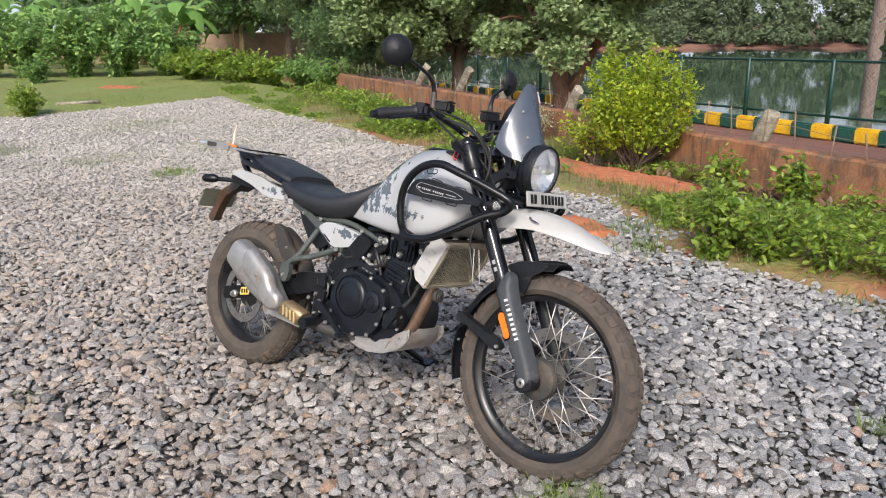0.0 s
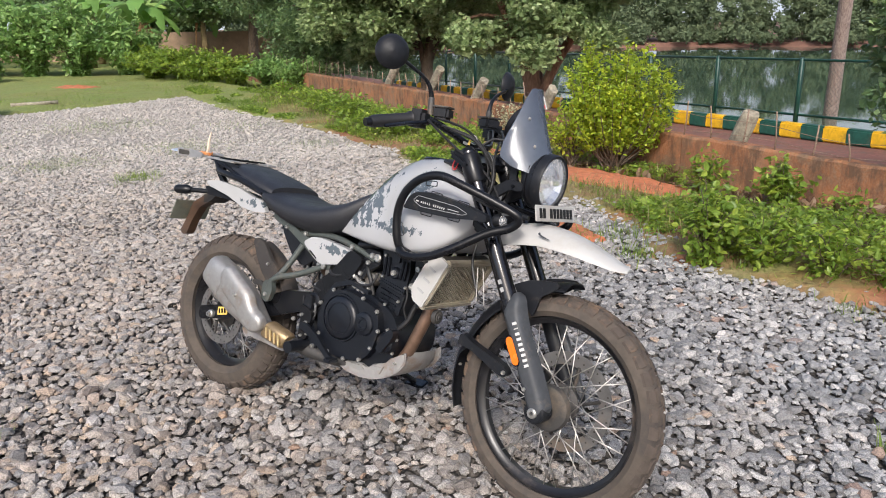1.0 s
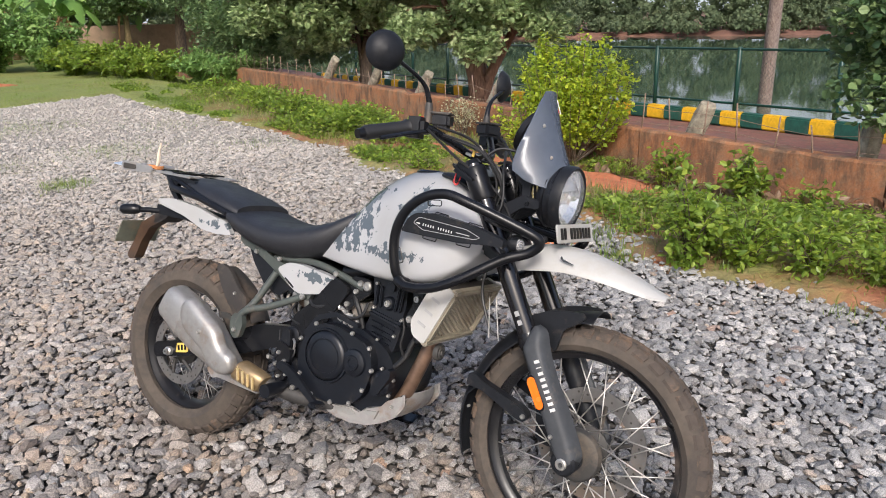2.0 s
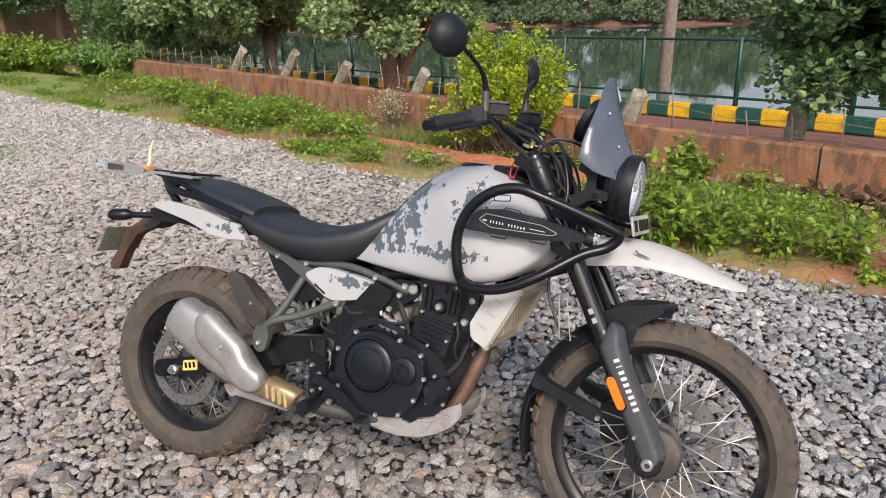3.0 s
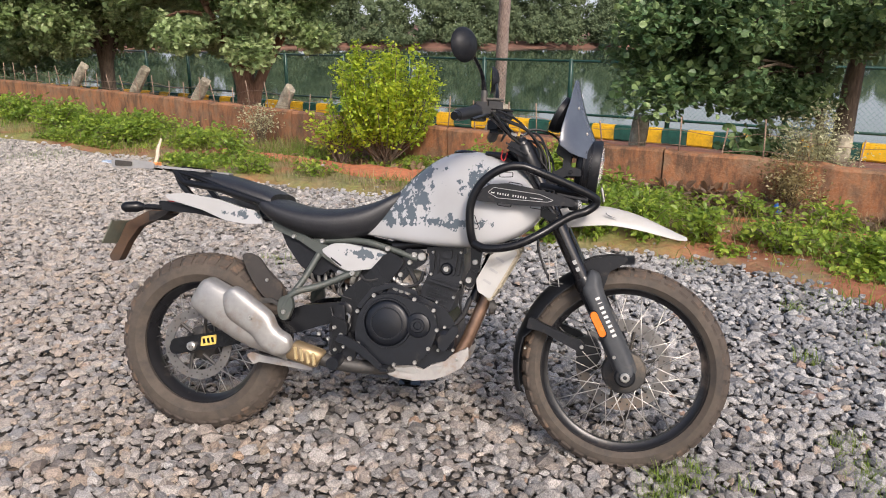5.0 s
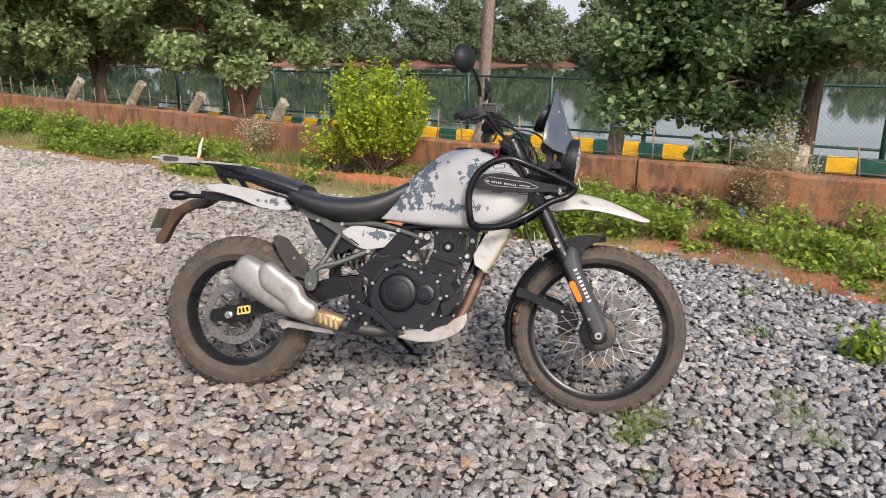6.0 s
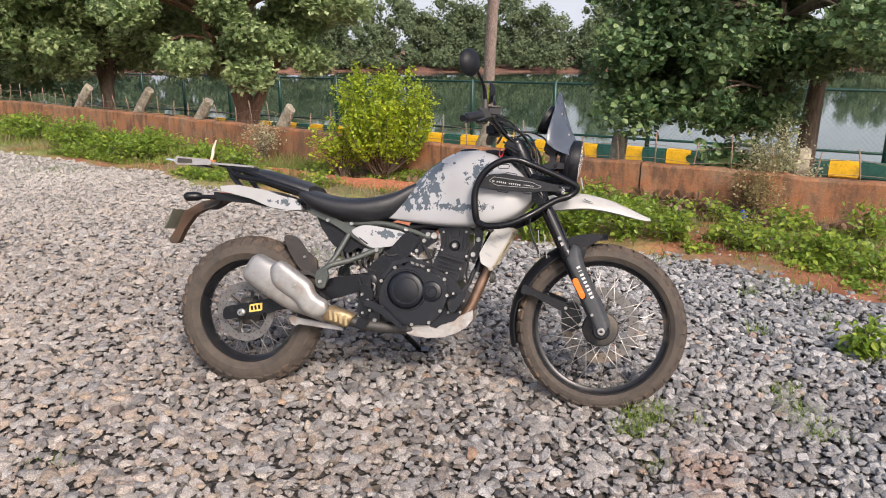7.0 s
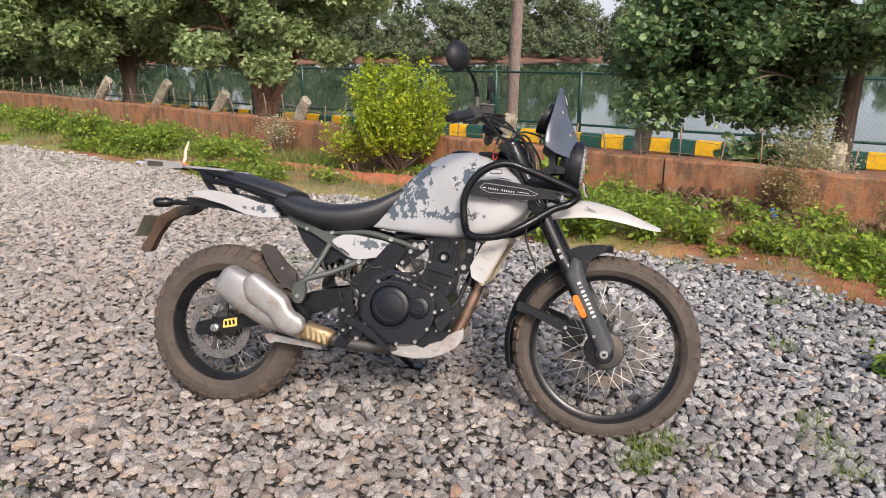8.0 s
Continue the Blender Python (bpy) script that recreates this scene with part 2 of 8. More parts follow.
M_LEAF_PALE = leaf_material("pale_dry_leaf", (0.26, 0.27, 0.14), (0.44, 0.44, 0.26), (0.64, 0.62, 0.44))
M_LEAF_SHRUB = leaf_material("shrub_leaf", (0.10, 0.20, 0.055), (0.21, 0.36, 0.095), (0.38, 0.52, 0.17), through=0.4)
M_HAZE_WALL = plain("pale_wall_paint", (0.5, 0.45, 0.38), 0.9, vary=0.1, scale=1)
M_BROWN_WALL = plain("brown_wall", (0.30, 0.21, 0.14), 0.95, vary=0.2, scale=4, dirt=(0.16, 0.12, 0.08), dirt_amount=0.4)
M_BANK = plain("red_bank_earth", (0.17, 0.085, 0.06), 0.95, vary=0.35, scale=1.2)


# ---- shapes ----
RNG = np.random.default_rng(7)


def mesh_of(name, verts, faces, material=None, smooth=False):
    me = bpy.data.meshes.new(name)
    me.from_pydata([tuple(v) for v in verts], [], [tuple(f) for f in faces])
    if material:
        me.materials.append(material)
    if smooth:
        me.polygons.foreach_set("use_smooth", [True] * len(me.polygons))
    me.update()
    return me


def big_mesh(name, verts, faces, material):
    """A mesh of many like faces from two arrays."""
    me = bpy.data.meshes.new(name)
    n, k = faces.shape
    me.vertices.add(len(verts))
    me.vertices.foreach_set("co", np.asarray(verts, dtype=np.float32).ravel())
    me.loops.add(n * k)
    me.loops.foreach_set("vertex_index", faces.astype(np.int32).ravel())
    me.polygons.add(n)
    me.polygons.foreach_set("loop_start", np.arange(0, n * k, k, dtype=np.int32))
    me.polygons.foreach_set("loop_total", np.full(n, k, dtype=np.int32))
    me.materials.append(material)
    me.update(calc_edges=True)
    me.shade_flat()
    return me


def spins(n, tilt, rng=RNG):
    """n turns: any heading, then a tilt of about that many degrees any way."""
    a = rng.uniform(0, 2 * np.pi, n)
    b = np.radians(rng.normal(0, tilt, n))
    c = rng.uniform(0, 2 * np.pi, n)
    def rz(t):
        z = np.zeros((len(t), 3, 3))
        z[:, 0, 0], z[:, 0, 1], z[:, 1, 0], z[:, 1, 1], z[:, 2, 2] = np.cos(t), -np.sin(t), np.sin(t), np.cos(t), 1
        return z
    def rx(t):
        z = np.zeros((len(t), 3, 3))
        z[:, 1, 1], z[:, 1, 2], z[:, 2, 1], z[:, 2, 2], z[:, 0, 0] = np.cos(t), -np.sin(t), np.sin(t), np.cos(t), 1
        return z
    return rz(c) @ rx(b) @ rz(a)


def scatter(shape_v, shape_f, turns, places, sizes):
    """Copies of one small shape, as arrays of vertices and faces."""
    v = np.einsum("nij,kj->nki", turns, shape_v) * np.asarray(sizes).reshape(-1, 1, 1) + places[:, None, :]
    f = shape_f[None] + (np.arange(len(places)) * len(shape_v))[:, None, None]
    return v.reshape(-1, 3), f.reshape(-1, shape_f.shape[1])


LEAF_V = np.array([(0, 0, 0), (0.30, 0.35, 0.07), (0.22, 0.75, 0.05), (0, 1, -0.06), (-0.22, 0.75, 0.05), (-0.30, 0.35, 0.07), (0, 0.5, -0.02)], float)
LEAF_F = np.array([(0, 1, 6), (1, 2, 6), (2, 3, 6), (3, 4, 6), (4, 5, 6), (5, 0, 6)])
THIN_LEAF_V = np.array([(0, 0, 0), (0.30, 0.45, 0.09), (0, 1, -0.04), (-0.30, 0.45, 0.09)], float)
THIN_LEAF_F = np.array([(0, 1, 2), (0, 2, 3)])
OVAL_LEAF_V = THIN_LEAF_V * np.array([1.35, 1.0, 1.2])
BROAD_LEAF_V = LEAF_V * np.array([1.45, 1.0, 1.2])
FAR_LEAF_V = np.array([(-0.4, 0, 0), (0, -0.5, 0.05), (0.45, 0.05, 0.1), (0.05, 0.55, 0)], float)
FAR_LEAF_F = np.array([(0, 1, 2), (0, 2, 3)])
BLADE_V = np.array([(-0.03, 0, 0), (0.03, 0, 0), (0.022, 0.08, 0.55), (-0.022, 0.08, 0.55), (0, 0.35, 1.0)], float)
BLADE_F = np.array([(0, 1, 2), (0, 2, 3), (3, 2, 4)])


def tube_arrays(points, radii, sides=8, cap=True):
    """A tube along points with a radius at each."""
    pts = [Vector(p) for p in points]
    verts, faces = [], []
    up = Vector((0, 0, 1))
    side = None
    for i, p in enumerate(pts):
        d = (pts[min(i + 1, len(pts) - 1)] - pts[max(i - 1, 0)]).normalized()
        if side is None:
            side = d.cross(up if abs(d.z) < 0.9 else Vector((1, 0, 0))).normalized()
        side = (side - d * side.dot(d)).normalized()
        other = d.cross(side)
        for k in range(sides):
            a = 2 * math.pi * k / sides
            verts.append(p + (side * math.cos(a) + other * math.sin(a)) * radii[i])
    for i in range(len(pts) - 1):
        for k in range(sides):
            a, b = i * sides + k, i * sides + (k + 1) % sides
            faces.append((a, b, b + sides, a + sides))
    if cap:
        faces.append(tuple(range(sides))[::-1])
        faces.append(tuple(range((len(pts) - 1) * sides, len(pts) * sides)))
    return verts, faces


def smooth_line(points, steps=5):
    """A Catmull-Rom line through the points."""
    p = [Vector(q) for q in points]
    if len(p) < 3:
        return p
    out = []
    for i in range(len(p) - 1):
        a, b, c, d = p[max(i - 1, 0)], p[i], p[i + 1], p[min(i + 2, len(p) - 1)]
        for k in range(steps):
            t = k / steps
            out.append(0.5 * ((2 * b) + (c - a) * t + (2 * a - 5 * b + 4 * c - d) * t * t + (3 * b - a - 3 * c + d) * t ** 3))
    return out + [p[-1]]


def tube(name, points, r, material, parent=None, sides=10, steps=0, label=""):
    pts = smooth_line(points, steps) if steps else [Vector(p) for p in points]
    radii = [r] * len(pts) if isinstance(r, (int, float)) else list(np.interp(np.linspace(0, 1, len(pts)), np.linspace(0, 1, len(r)), r))
    v, f = tube_arrays(pts, radii, sides)
    return put_mesh(name, mesh_of(name, v, f, material, True), parent, label)


def put_mesh(name, me, parent=None, label=""):
    ob = new(name, me)
    ob.parent = parent
    if label:
        tagged(ob, label)
    return ob


def thing(name, m, label, category, group="", kind=""):
    ob = new(name)
    ob.empty_display_size = 0.1
    ob.matrix_world = m
    return tagged(ob, label, category, group, kind)


def joined(pieces):
    """Several (verts, faces) as one."""
    verts, faces = [], []
    for v, f in pieces:
        n = len(verts)
        verts += [tuple(p) for p in v]
        faces += [tuple(i + n for i in q) for q in f]
    return verts, faces


def box_arrays(x0, x1, y0, y1, z0, z1):
    v = [(x, y, z) for x in (x0, x1) for y in (y0, y1) for z in (z0, z1)]
    f = [(0, 1, 3, 2), (4, 6, 7, 5), (0, 4, 5, 1), (2, 3, 7, 6), (0, 2, 6, 4), (1, 5, 7, 3)]
    return v, f


# ---- the ground ----
WALL_Y = [-60, -10, 4.40, 6.33, 7.83, 9.73, 12.35, 15.13, 19.4, 30, 60, 300]
WALL_X = [41.0, 12.9, 4.66, 3.28, 2.40, 1.40, 0.00, -1.58, -4.1, -10.3, -27.9, -168.0]


def wall_x(y):
    return np.interp(y, WALL_Y, WALL_X)


GRAVEL = [(9, -30), (4.2, -2), (2.95, 2.0), (2.62, 2.7), (2.5, 3.3), (2.3, 3.95), (1.9, 4.35), (1.5, 4.7), (1.35, 5.0), (1.42, 5.5), (1.28, 6.2), (1.0, 6.6), (0.6, 7.05), (0.06, 7.6), (-0.35, 8.15), (-0.6, 9.0), (-1.1, 9.9), (-1.75, 10.95), (-2.6, 12.1), (-3.75, 13.5), (-5.4, 16.2), (-6.4, 14.5), (-7.4, 13.3), (-11, 11), (-18, 8), (-30, -30)]


def in_gravel(x, y):
    inside = np.zeros(np.shape(x), bool)
    for (x0, y0), (x1, y1) in zip(GRAVEL, GRAVEL[1:] + GRAVEL[:1]):
        cross = (y0 > y) != (y1 > y)
        with np.errstate(divide="ignore", invalid="ignore"):
            inside ^= cross & (x < (x1 - x0) * (y - y0) / (y1 - y0 if y1 != y0 else 1e-9) + x0)
    return inside


def shore_y(x):
    """The far shore of the lake."""
    return 60.0 - 0.15 * x + 1.6 * np.sin(x * 0.13) + 0.8 * np.sin(x * 0.41)


def height(b, x, y):
    """Ground height, b metres beyond the wall's face: the yard, its fall to the wall, the sunk path, the lake bed and the far bank."""
    near = np.interp(b, [-400, -1.5, -0.2, 0.12, 0.30, 7.9, 8.1, 10, 400], [0, 0, -0.16, -0.18, -0.82, -0.82, -1.1, -2.4, -2.4])
    near = near - np.where((b > 0.30) & (b < 8.05), 0.0202 * (np.clip(y, 0, 22) - 13.15), 0)
    far = np.interp(y - shore_y(x), [-3, 0, 0.5, 3, 300], [-2.4, -1.0, -0.72, -0.66, -0.60])
    return np.where(b > 8.1, np.maximum(near, far), near)


def ground():
    bs = np.unique(np.concatenate([np.linspace(-400, -40, 10), np.linspace(-40, -8, 17), np.linspace(-8, 6, 113), np.linspace(6, 150, 60), np.linspace(160, 400, 8), [0.12, 0.30, 7.9, 8.1]]))
    ys = np.unique(np.concatenate([np.linspace(-400, -20, 10), np.linspace(-20, 0, 21), np.linspace(0, 24, 161), np.linspace(24, 56, 20), np.linspace(58, 92, 60), np.linspace(100, 500, 15)]))
    B, Y = np.meshgrid(bs, ys)
    X = wall_x(Y) + B / 0.888
    Z = height(B, X, Y)
    rough = np.array([noise.fractal((x * 0.7, y * 0.7, 0), 1, 2, 4) for x, y in zip(X.ravel(), Y.ravel())]).reshape(X.shape)
    near = (np.abs(B) < 30) & (B < 0.1) & (Y < 40)
    keep = np.where(in_gravel(X, Y), 0.0, 1.0)
    Z = Z + np.where(near, np.where(B < -1.0, np.abs(rough), rough) * 0.05 * keep - np.where(keep > 0, 0.012, 0.036), 0)
    v = np.stack([X, Y, Z], -1).reshape(-1, 3)
    n, m = len(ys), len(bs)
    i = (np.arange(n - 1)[:, None] * m + np.arange(m - 1)[None]).ravel()
    f = np.stack([i, i + 1, i + m + 1, i + m], -1)
    me = big_mesh("ground", v, f, M_SOIL)
    me.materials.append(M_PATH)
    me.materials.append(M_BANK)
    mid = (B[:-1, :-1] + B[1:, 1:]).ravel() / 2
    me.polygons.foreach_set("material_index", np.where((mid > 0.3) & (mid < 8.1), 1, np.where(mid > 8.1, 2, 0)).astype(np.int32))
    tagged(new("ground", me), "red earth with patchy grass falling to a sunk path", "ground", kind="structure")


ground()
water = new("water", mesh_of("water", [(-160, -160, 0), (400, -160, 0), (400, 500, 0), (-160, 500, 0)], [(0, 1, 2, 3)], M_WATER))
water.location.z = -1.0
tagged(water, "still green lake reflecting trees and pale sky", "lake", kind="structure")


def gravel_bed():
    bm = bmesh.new()
    pts = []
    for (x0, y0), (x1, y1) in zip(GRAVEL, GRAVEL[1:] + GRAVEL[:1]):
        n = max(2, int(math.hypot(x1 - x0, y1 - y0) / 0.15)) if max(abs(x0), abs(x1)) < 12 else 2
        for k in range(n):
            t = k / n
            p = Vector((x0 + (x1 - x0) * t, y0 + (y1 - y0) * t, 0))
            j = noise.noise_vector(p * 1.7) * 0.22
            pts.append(bm.verts.new((p.x + j.x, p.y + j.y, -0.028)))
    face = bm.faces.new(pts)
    bmesh.ops.triangulate(bm, faces=[face])
    me = bpy.data.meshes.new("gravel_bed")
    bm.to_mesh(me)
    bm.free()
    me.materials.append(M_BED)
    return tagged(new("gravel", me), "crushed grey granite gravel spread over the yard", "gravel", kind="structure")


GRAVEL_BED = gravel_bed()


def stone_shape(rng):
    p = (1 + 5 ** 0.5) / 2
    v = np.array([(-1, p, 0), (1, p, 0), (-1, -p, 0), (1, -p, 0), (0, -1, p), (0, 1, p), (0, -1, -p), (0, 1, -p), (p, 0, -1), (p, 0, 1), (-p, 0, -1), (-p, 0, 1)], float) / 1.9
    f = np.array([(0, 11, 5), (0, 5, 1), (0, 1, 7), (0, 7, 10), (0, 10, 11), (1, 5, 9), (5, 11, 4), (11, 10, 2), (10, 7, 6), (7, 1, 8), (3, 9, 4), (3, 4, 2), (3, 2, 6), (3, 6, 8), (3, 8, 9), (4, 9, 5), (2, 4, 11), (6, 2, 10), (8, 6, 7), (9, 8, 1)])
    v = v * rng.uniform(0.72, 1.22, (12, 1)) + rng.normal(0, 0.1, (12, 3))
    return v * np.array([0.62, rng.uniform(0.40, 0.55), rng.uniform(0.28, 0.42)]), f


SINGLE = (-0.75, -0.15, 1.50, 2.00)


def stones():
    rng = np.random.default_rng(3)
    shapes = [stone_shape(rng) for _ in range(20)]
    all_v, all_f, count, single = [], [], 0, []
    for x0, x1, y0, y1, pitch, size in ((-3.2, 3.2, 0.9, 5.6, 0.0295, 0.0372), (-6.0, -3.2, 0.9, 5.6, 0.048, 0.052), (-6.0, 5.0, -3.0, 0.9, 0.056, 0.060), (-5.5, 1.8, 5.6, 9.5, 0.035, 0.037), (-8.5, 0.0, 9.5, 16.5, 0.060, 0.043)):
        gx, gy = np.meshgrid(np.arange(x0, x1, pitch), np.arange(y0, y1, pitch))
        x = gx.ravel() + rng.uniform(-0.5, 0.5, gx.size) * pitch
        y = gy.ravel() + rng.uniform(-0.5, 0.5, gx.size) * pitch
        wob = np.array([noise.noise((a * 1.5, b * 1.5, 3.0)) for a, b in zip(x, y)]) * 0.3
        stray = rng.normal(0, 1, gx.size) * np.where(rng.uniform(0, 1, gx.size) < 0.35, 0.28, 0.05)
        ok = in_gravel(x + wob + stray, y + wob + stray)
        x, y = x[ok], y[ok]
        s = size * np.clip(rng.lognormal(-0.10, 0.32, len(x)), 0.45, 2.0)
        z = rng.uniform(-0.023, -0.003, len(x)) + 0.05 * (s - size) - (0.004 if y0 < 5 else 0.010 if y0 < 9 else 0.016)
        turn = spins(len(x), 15, rng)
        which = rng.integers(0, len(shapes), len(x))
        one = (x > SINGLE[0]) & (x < SINGLE[1]) & (y > SINGLE[2]) & (y < SINGLE[3]) & (np.cumsum((x > SINGLE[0]) & (x < SINGLE[1]) & (y > SINGLE[2]) & (y < SINGLE[3])) <= 300) & (size < 0.06)
        place = np.stack([x, y, z], -1)
        for k, (sv, sf) in enumerate(shapes):
            pick = (which == k) & ~one
            upper = sf[sv[sf][:, :, 2].mean(1) > -0.09]
            v, f = scatter(sv, upper, turn[pick], place[pick], s[pick])
            all_v.append(v)
            all_f.append(f + count)
            count += len(v)
        single += [(which[i], turn[i], place[i], s[i]) for i in np.nonzero(one)[0]]
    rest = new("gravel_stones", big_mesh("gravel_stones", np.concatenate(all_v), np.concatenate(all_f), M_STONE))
    rest.parent = GRAVEL_BED
    tagged(rest, "loose angular grey and tan stones", kind="stuff")
    meshes = [mesh_of("stone", sv, sf, M_STONE_ONE) for sv, sf in shapes]
    for which, turn, place, s in single:
        ob = new("stone", meshes[which])
        ob.parent = GRAVEL_BED
        ob.matrix_local = Matrix.Translation(place) @ (Matrix([list(r) for r in turn]) * s).to_4x4()


stones()


# ---- the wall, the path's kerb and the fence ----
def along(y0, y1, step):
    """Places at even steps along the wall's line, with the headings."""
    y, out = y0, []
    while y < y1:
        x = float(wall_x(y))
        d = Vector((float(wall_x(y + 0.2)) - float(wall_x(y - 0.2)), 0.4, 0)).normalized()
        out.append((Vector((x, y, 0)), d))
        y += step * d.y
    return out


WALL_TOP = 0.28


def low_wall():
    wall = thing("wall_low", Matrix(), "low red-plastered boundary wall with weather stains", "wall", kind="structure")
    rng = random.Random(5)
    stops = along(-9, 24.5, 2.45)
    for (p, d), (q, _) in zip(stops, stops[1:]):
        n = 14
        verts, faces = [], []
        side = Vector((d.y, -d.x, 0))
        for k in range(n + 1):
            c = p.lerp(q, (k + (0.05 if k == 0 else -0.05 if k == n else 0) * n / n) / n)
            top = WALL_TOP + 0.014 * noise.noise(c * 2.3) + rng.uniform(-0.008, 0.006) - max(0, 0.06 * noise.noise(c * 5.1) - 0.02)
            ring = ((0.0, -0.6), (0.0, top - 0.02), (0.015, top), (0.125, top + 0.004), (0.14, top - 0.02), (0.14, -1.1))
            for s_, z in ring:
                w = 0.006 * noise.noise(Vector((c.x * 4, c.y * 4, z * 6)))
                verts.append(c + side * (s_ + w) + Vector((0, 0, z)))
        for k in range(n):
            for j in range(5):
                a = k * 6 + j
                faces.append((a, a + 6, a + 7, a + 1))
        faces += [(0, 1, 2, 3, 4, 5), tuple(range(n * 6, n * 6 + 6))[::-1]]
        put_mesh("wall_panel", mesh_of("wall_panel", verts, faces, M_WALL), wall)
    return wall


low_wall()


def iron_bars():
    """Thin rods that stand along the wall's top, with strands of wire between them."""
    rng = random.Random(11)
    stops = along(-1, 21, 0.36)
    heads = []
    for p, d in stops:
        side = Vector((d.y, -d.x, 0))
        foot = p + side * 0.07 + Vector((0, 0, WALL_TOP - 0.08))
        head = foot + Vector((rng.uniform(-0.05, 0.05), rng.uniform(-0.05, 0.05), rng.uniform(0.28, 0.42)))
        heads.append((foot, head))
        rod = tube("iron_rod", [foot, foot.lerp(head, 0.5) + Vector((0.006, 0, 0)), head], 0.0075, M_RUST, sides=5)
        tagged(rod, "thin rusty iron rod standing on the wall", "rod", "rods along the wall")
    for n, h in enumerate((0.35, 0.7)):
        pts = [f.lerp(t, h) + Vector((0, 0, rng.uniform(-0.012, 0.012))) for f, t in heads]
        tagged(tube("barbed_wire", pts, 0.0028, M_RUST, sides=4), "sagging rusty wire strung between iron rods", "wire", "wires along the wall")


iron_bars()


def leaning_post(x, y, top, lean, width):
    """A short post whose visible part stands at (x, y), leaning along the wall towards its near end."""
    d = Vector((float(wall_x(y + 0.2)) - float(wall_x(y - 0.2)), 0.4, 0)).normalized()
    side = Vector((d.y, -d.x, 0))
    axis = Vector((0, 0, math.cos(radians(lean)))) - d * math.sin(radians(lean))
    mid = Vector((x, y, 0.42))
    foot, head = mid - axis * (1.27 / axis.z), mid + axis * ((top - 0.42) / axis.z)
    rng = random.Random(int(y * 10))
    verts, faces = [], []
    n = 12
    u, w = d + axis * d.dot(axis) * -1, side
    u.normalize()
    for k in range(n + 1):
        c = foot.lerp(head, k / n)
        for j in range(12):
            a = 2 * math.pi * (j + 0.5) / 12
            r = width * 0.5 * (1.0 + 0.12 * abs(math.cos(2 * a))) * (0.9 if k == n else 1) * rng.uniform(0.93, 1.06)
            verts.append(c + u * math.cos(a) * r + w * math.sin(a) * r * 0.9 + axis * (rng.uniform(-0.02, 0.03) if k == n else 0))
    for k in range(n):
        for j in range(12):
            a, b = k * 12 + j, k * 12 + (j + 1) % 12
            faces.append((a, b, b + 12, a + 12))
    faces.append(tuple(range(n * 12, n * 12 + 12)))
    ob = new("concrete_post", mesh_of("concrete_post", verts, faces, M_CONCRETE))
    tagged(ob, "short leaning lichen-stained concrete post behind the wall", "post", "posts behind the wall")


# x, y, top, lean in degrees, thickness
for row in ((-1.05, 15.55, 0.57, 45, 0.17), (-0.18, 14.05, 0.58, 43, 0.17), (0.57, 12.5, 0.49, 42, 0.165), (1.47, 11.0, 0.47, 36, 0.165), (3.0, 7.85, 0.50, 24, 0.17), (3.95, 6.65, 0.48, 6, 0.16), (4.66, 4.90, 0.48, 8, 0.15)):
    leaning_post(*row)

FENCE_A, FENCE_D = Vector((7.582, 13.152, 0)), Vector((-0.4802, 0.8772, -0.0177))
FENCE_SIDE = Vector((0.8772, 0.4802, 0))
FENCE_TOP, FENCE_LOW, FENCE_STEP = 0.61, -0.40, 2.0


def fence():
    things = thing("fence", Matrix(), "dark green chain-link fence on round steel posts beside the lake", "fence")
    for k in range(-10, 10):
        c = FENCE_A + FENCE_D * (FENCE_STEP * k)
        v, f = tube_arrays([c + Vector((0, 0, -0.9)), c + Vector((0, 0, FENCE_TOP + 0.03)), c + Vector((0, 0, FENCE_TOP + 0.045))], [0.045, 0.045, 0.02], 10)
        put_mesh("post", mesh_of("post", v, f, M_GREEN_PAINT, True), things)
    a, b = FENCE_A + FENCE_D * (-10 * FENCE_STEP), FENCE_A + FENCE_D * (9 * FENCE_STEP)
    for z in (FENCE_TOP, FENCE_LOW):
        tube("rail", [a + Vector((0, 0, z)), b + Vector((0, 0, z))], 0.024, M_GREEN_PAINT, things, 8)
    # wires in two slants
    length, pitch, h = (b - a).length, 0.085, FENCE_TOP - FENCE_LOW
    v, f = [], []
    way = (b - a).normalized()
    n = int(length / pitch)
    for k in range(n):
        for sgn in (1, -1):
            s0 = k * pitch
            s1 = s0 + sgn * h
            t0, t1 = 0.0, 1.0
            if s1 < 0 or s1 > length:
                continue
            p, q = a + way * s0 + Vector((0, 0, FENCE_LOW)), a + way * s1 + Vector((0, 0, FENCE_TOP))
            i = len(v)
            r = 0.0028
            for w in (p, q):
                for o in ((1, 0), (-0.5, 0.87), (-0.5, -0.87)):
                    v.append(w + FENCE_SIDE * (o[0] * r + sgn * 0.002) + way * o[1] * r)
            f += [(i, i + 1, i + 4, i + 3), (i + 1, i + 2, i + 5, i + 4), (i + 2, i, i + 3, i + 5)]
    net = put_mesh("chain_link", mesh_of("chain_link", v, f, M_GREEN_PAINT), things, "green chain-link mesh")
    tagged(net, kind="stuff")


fence()


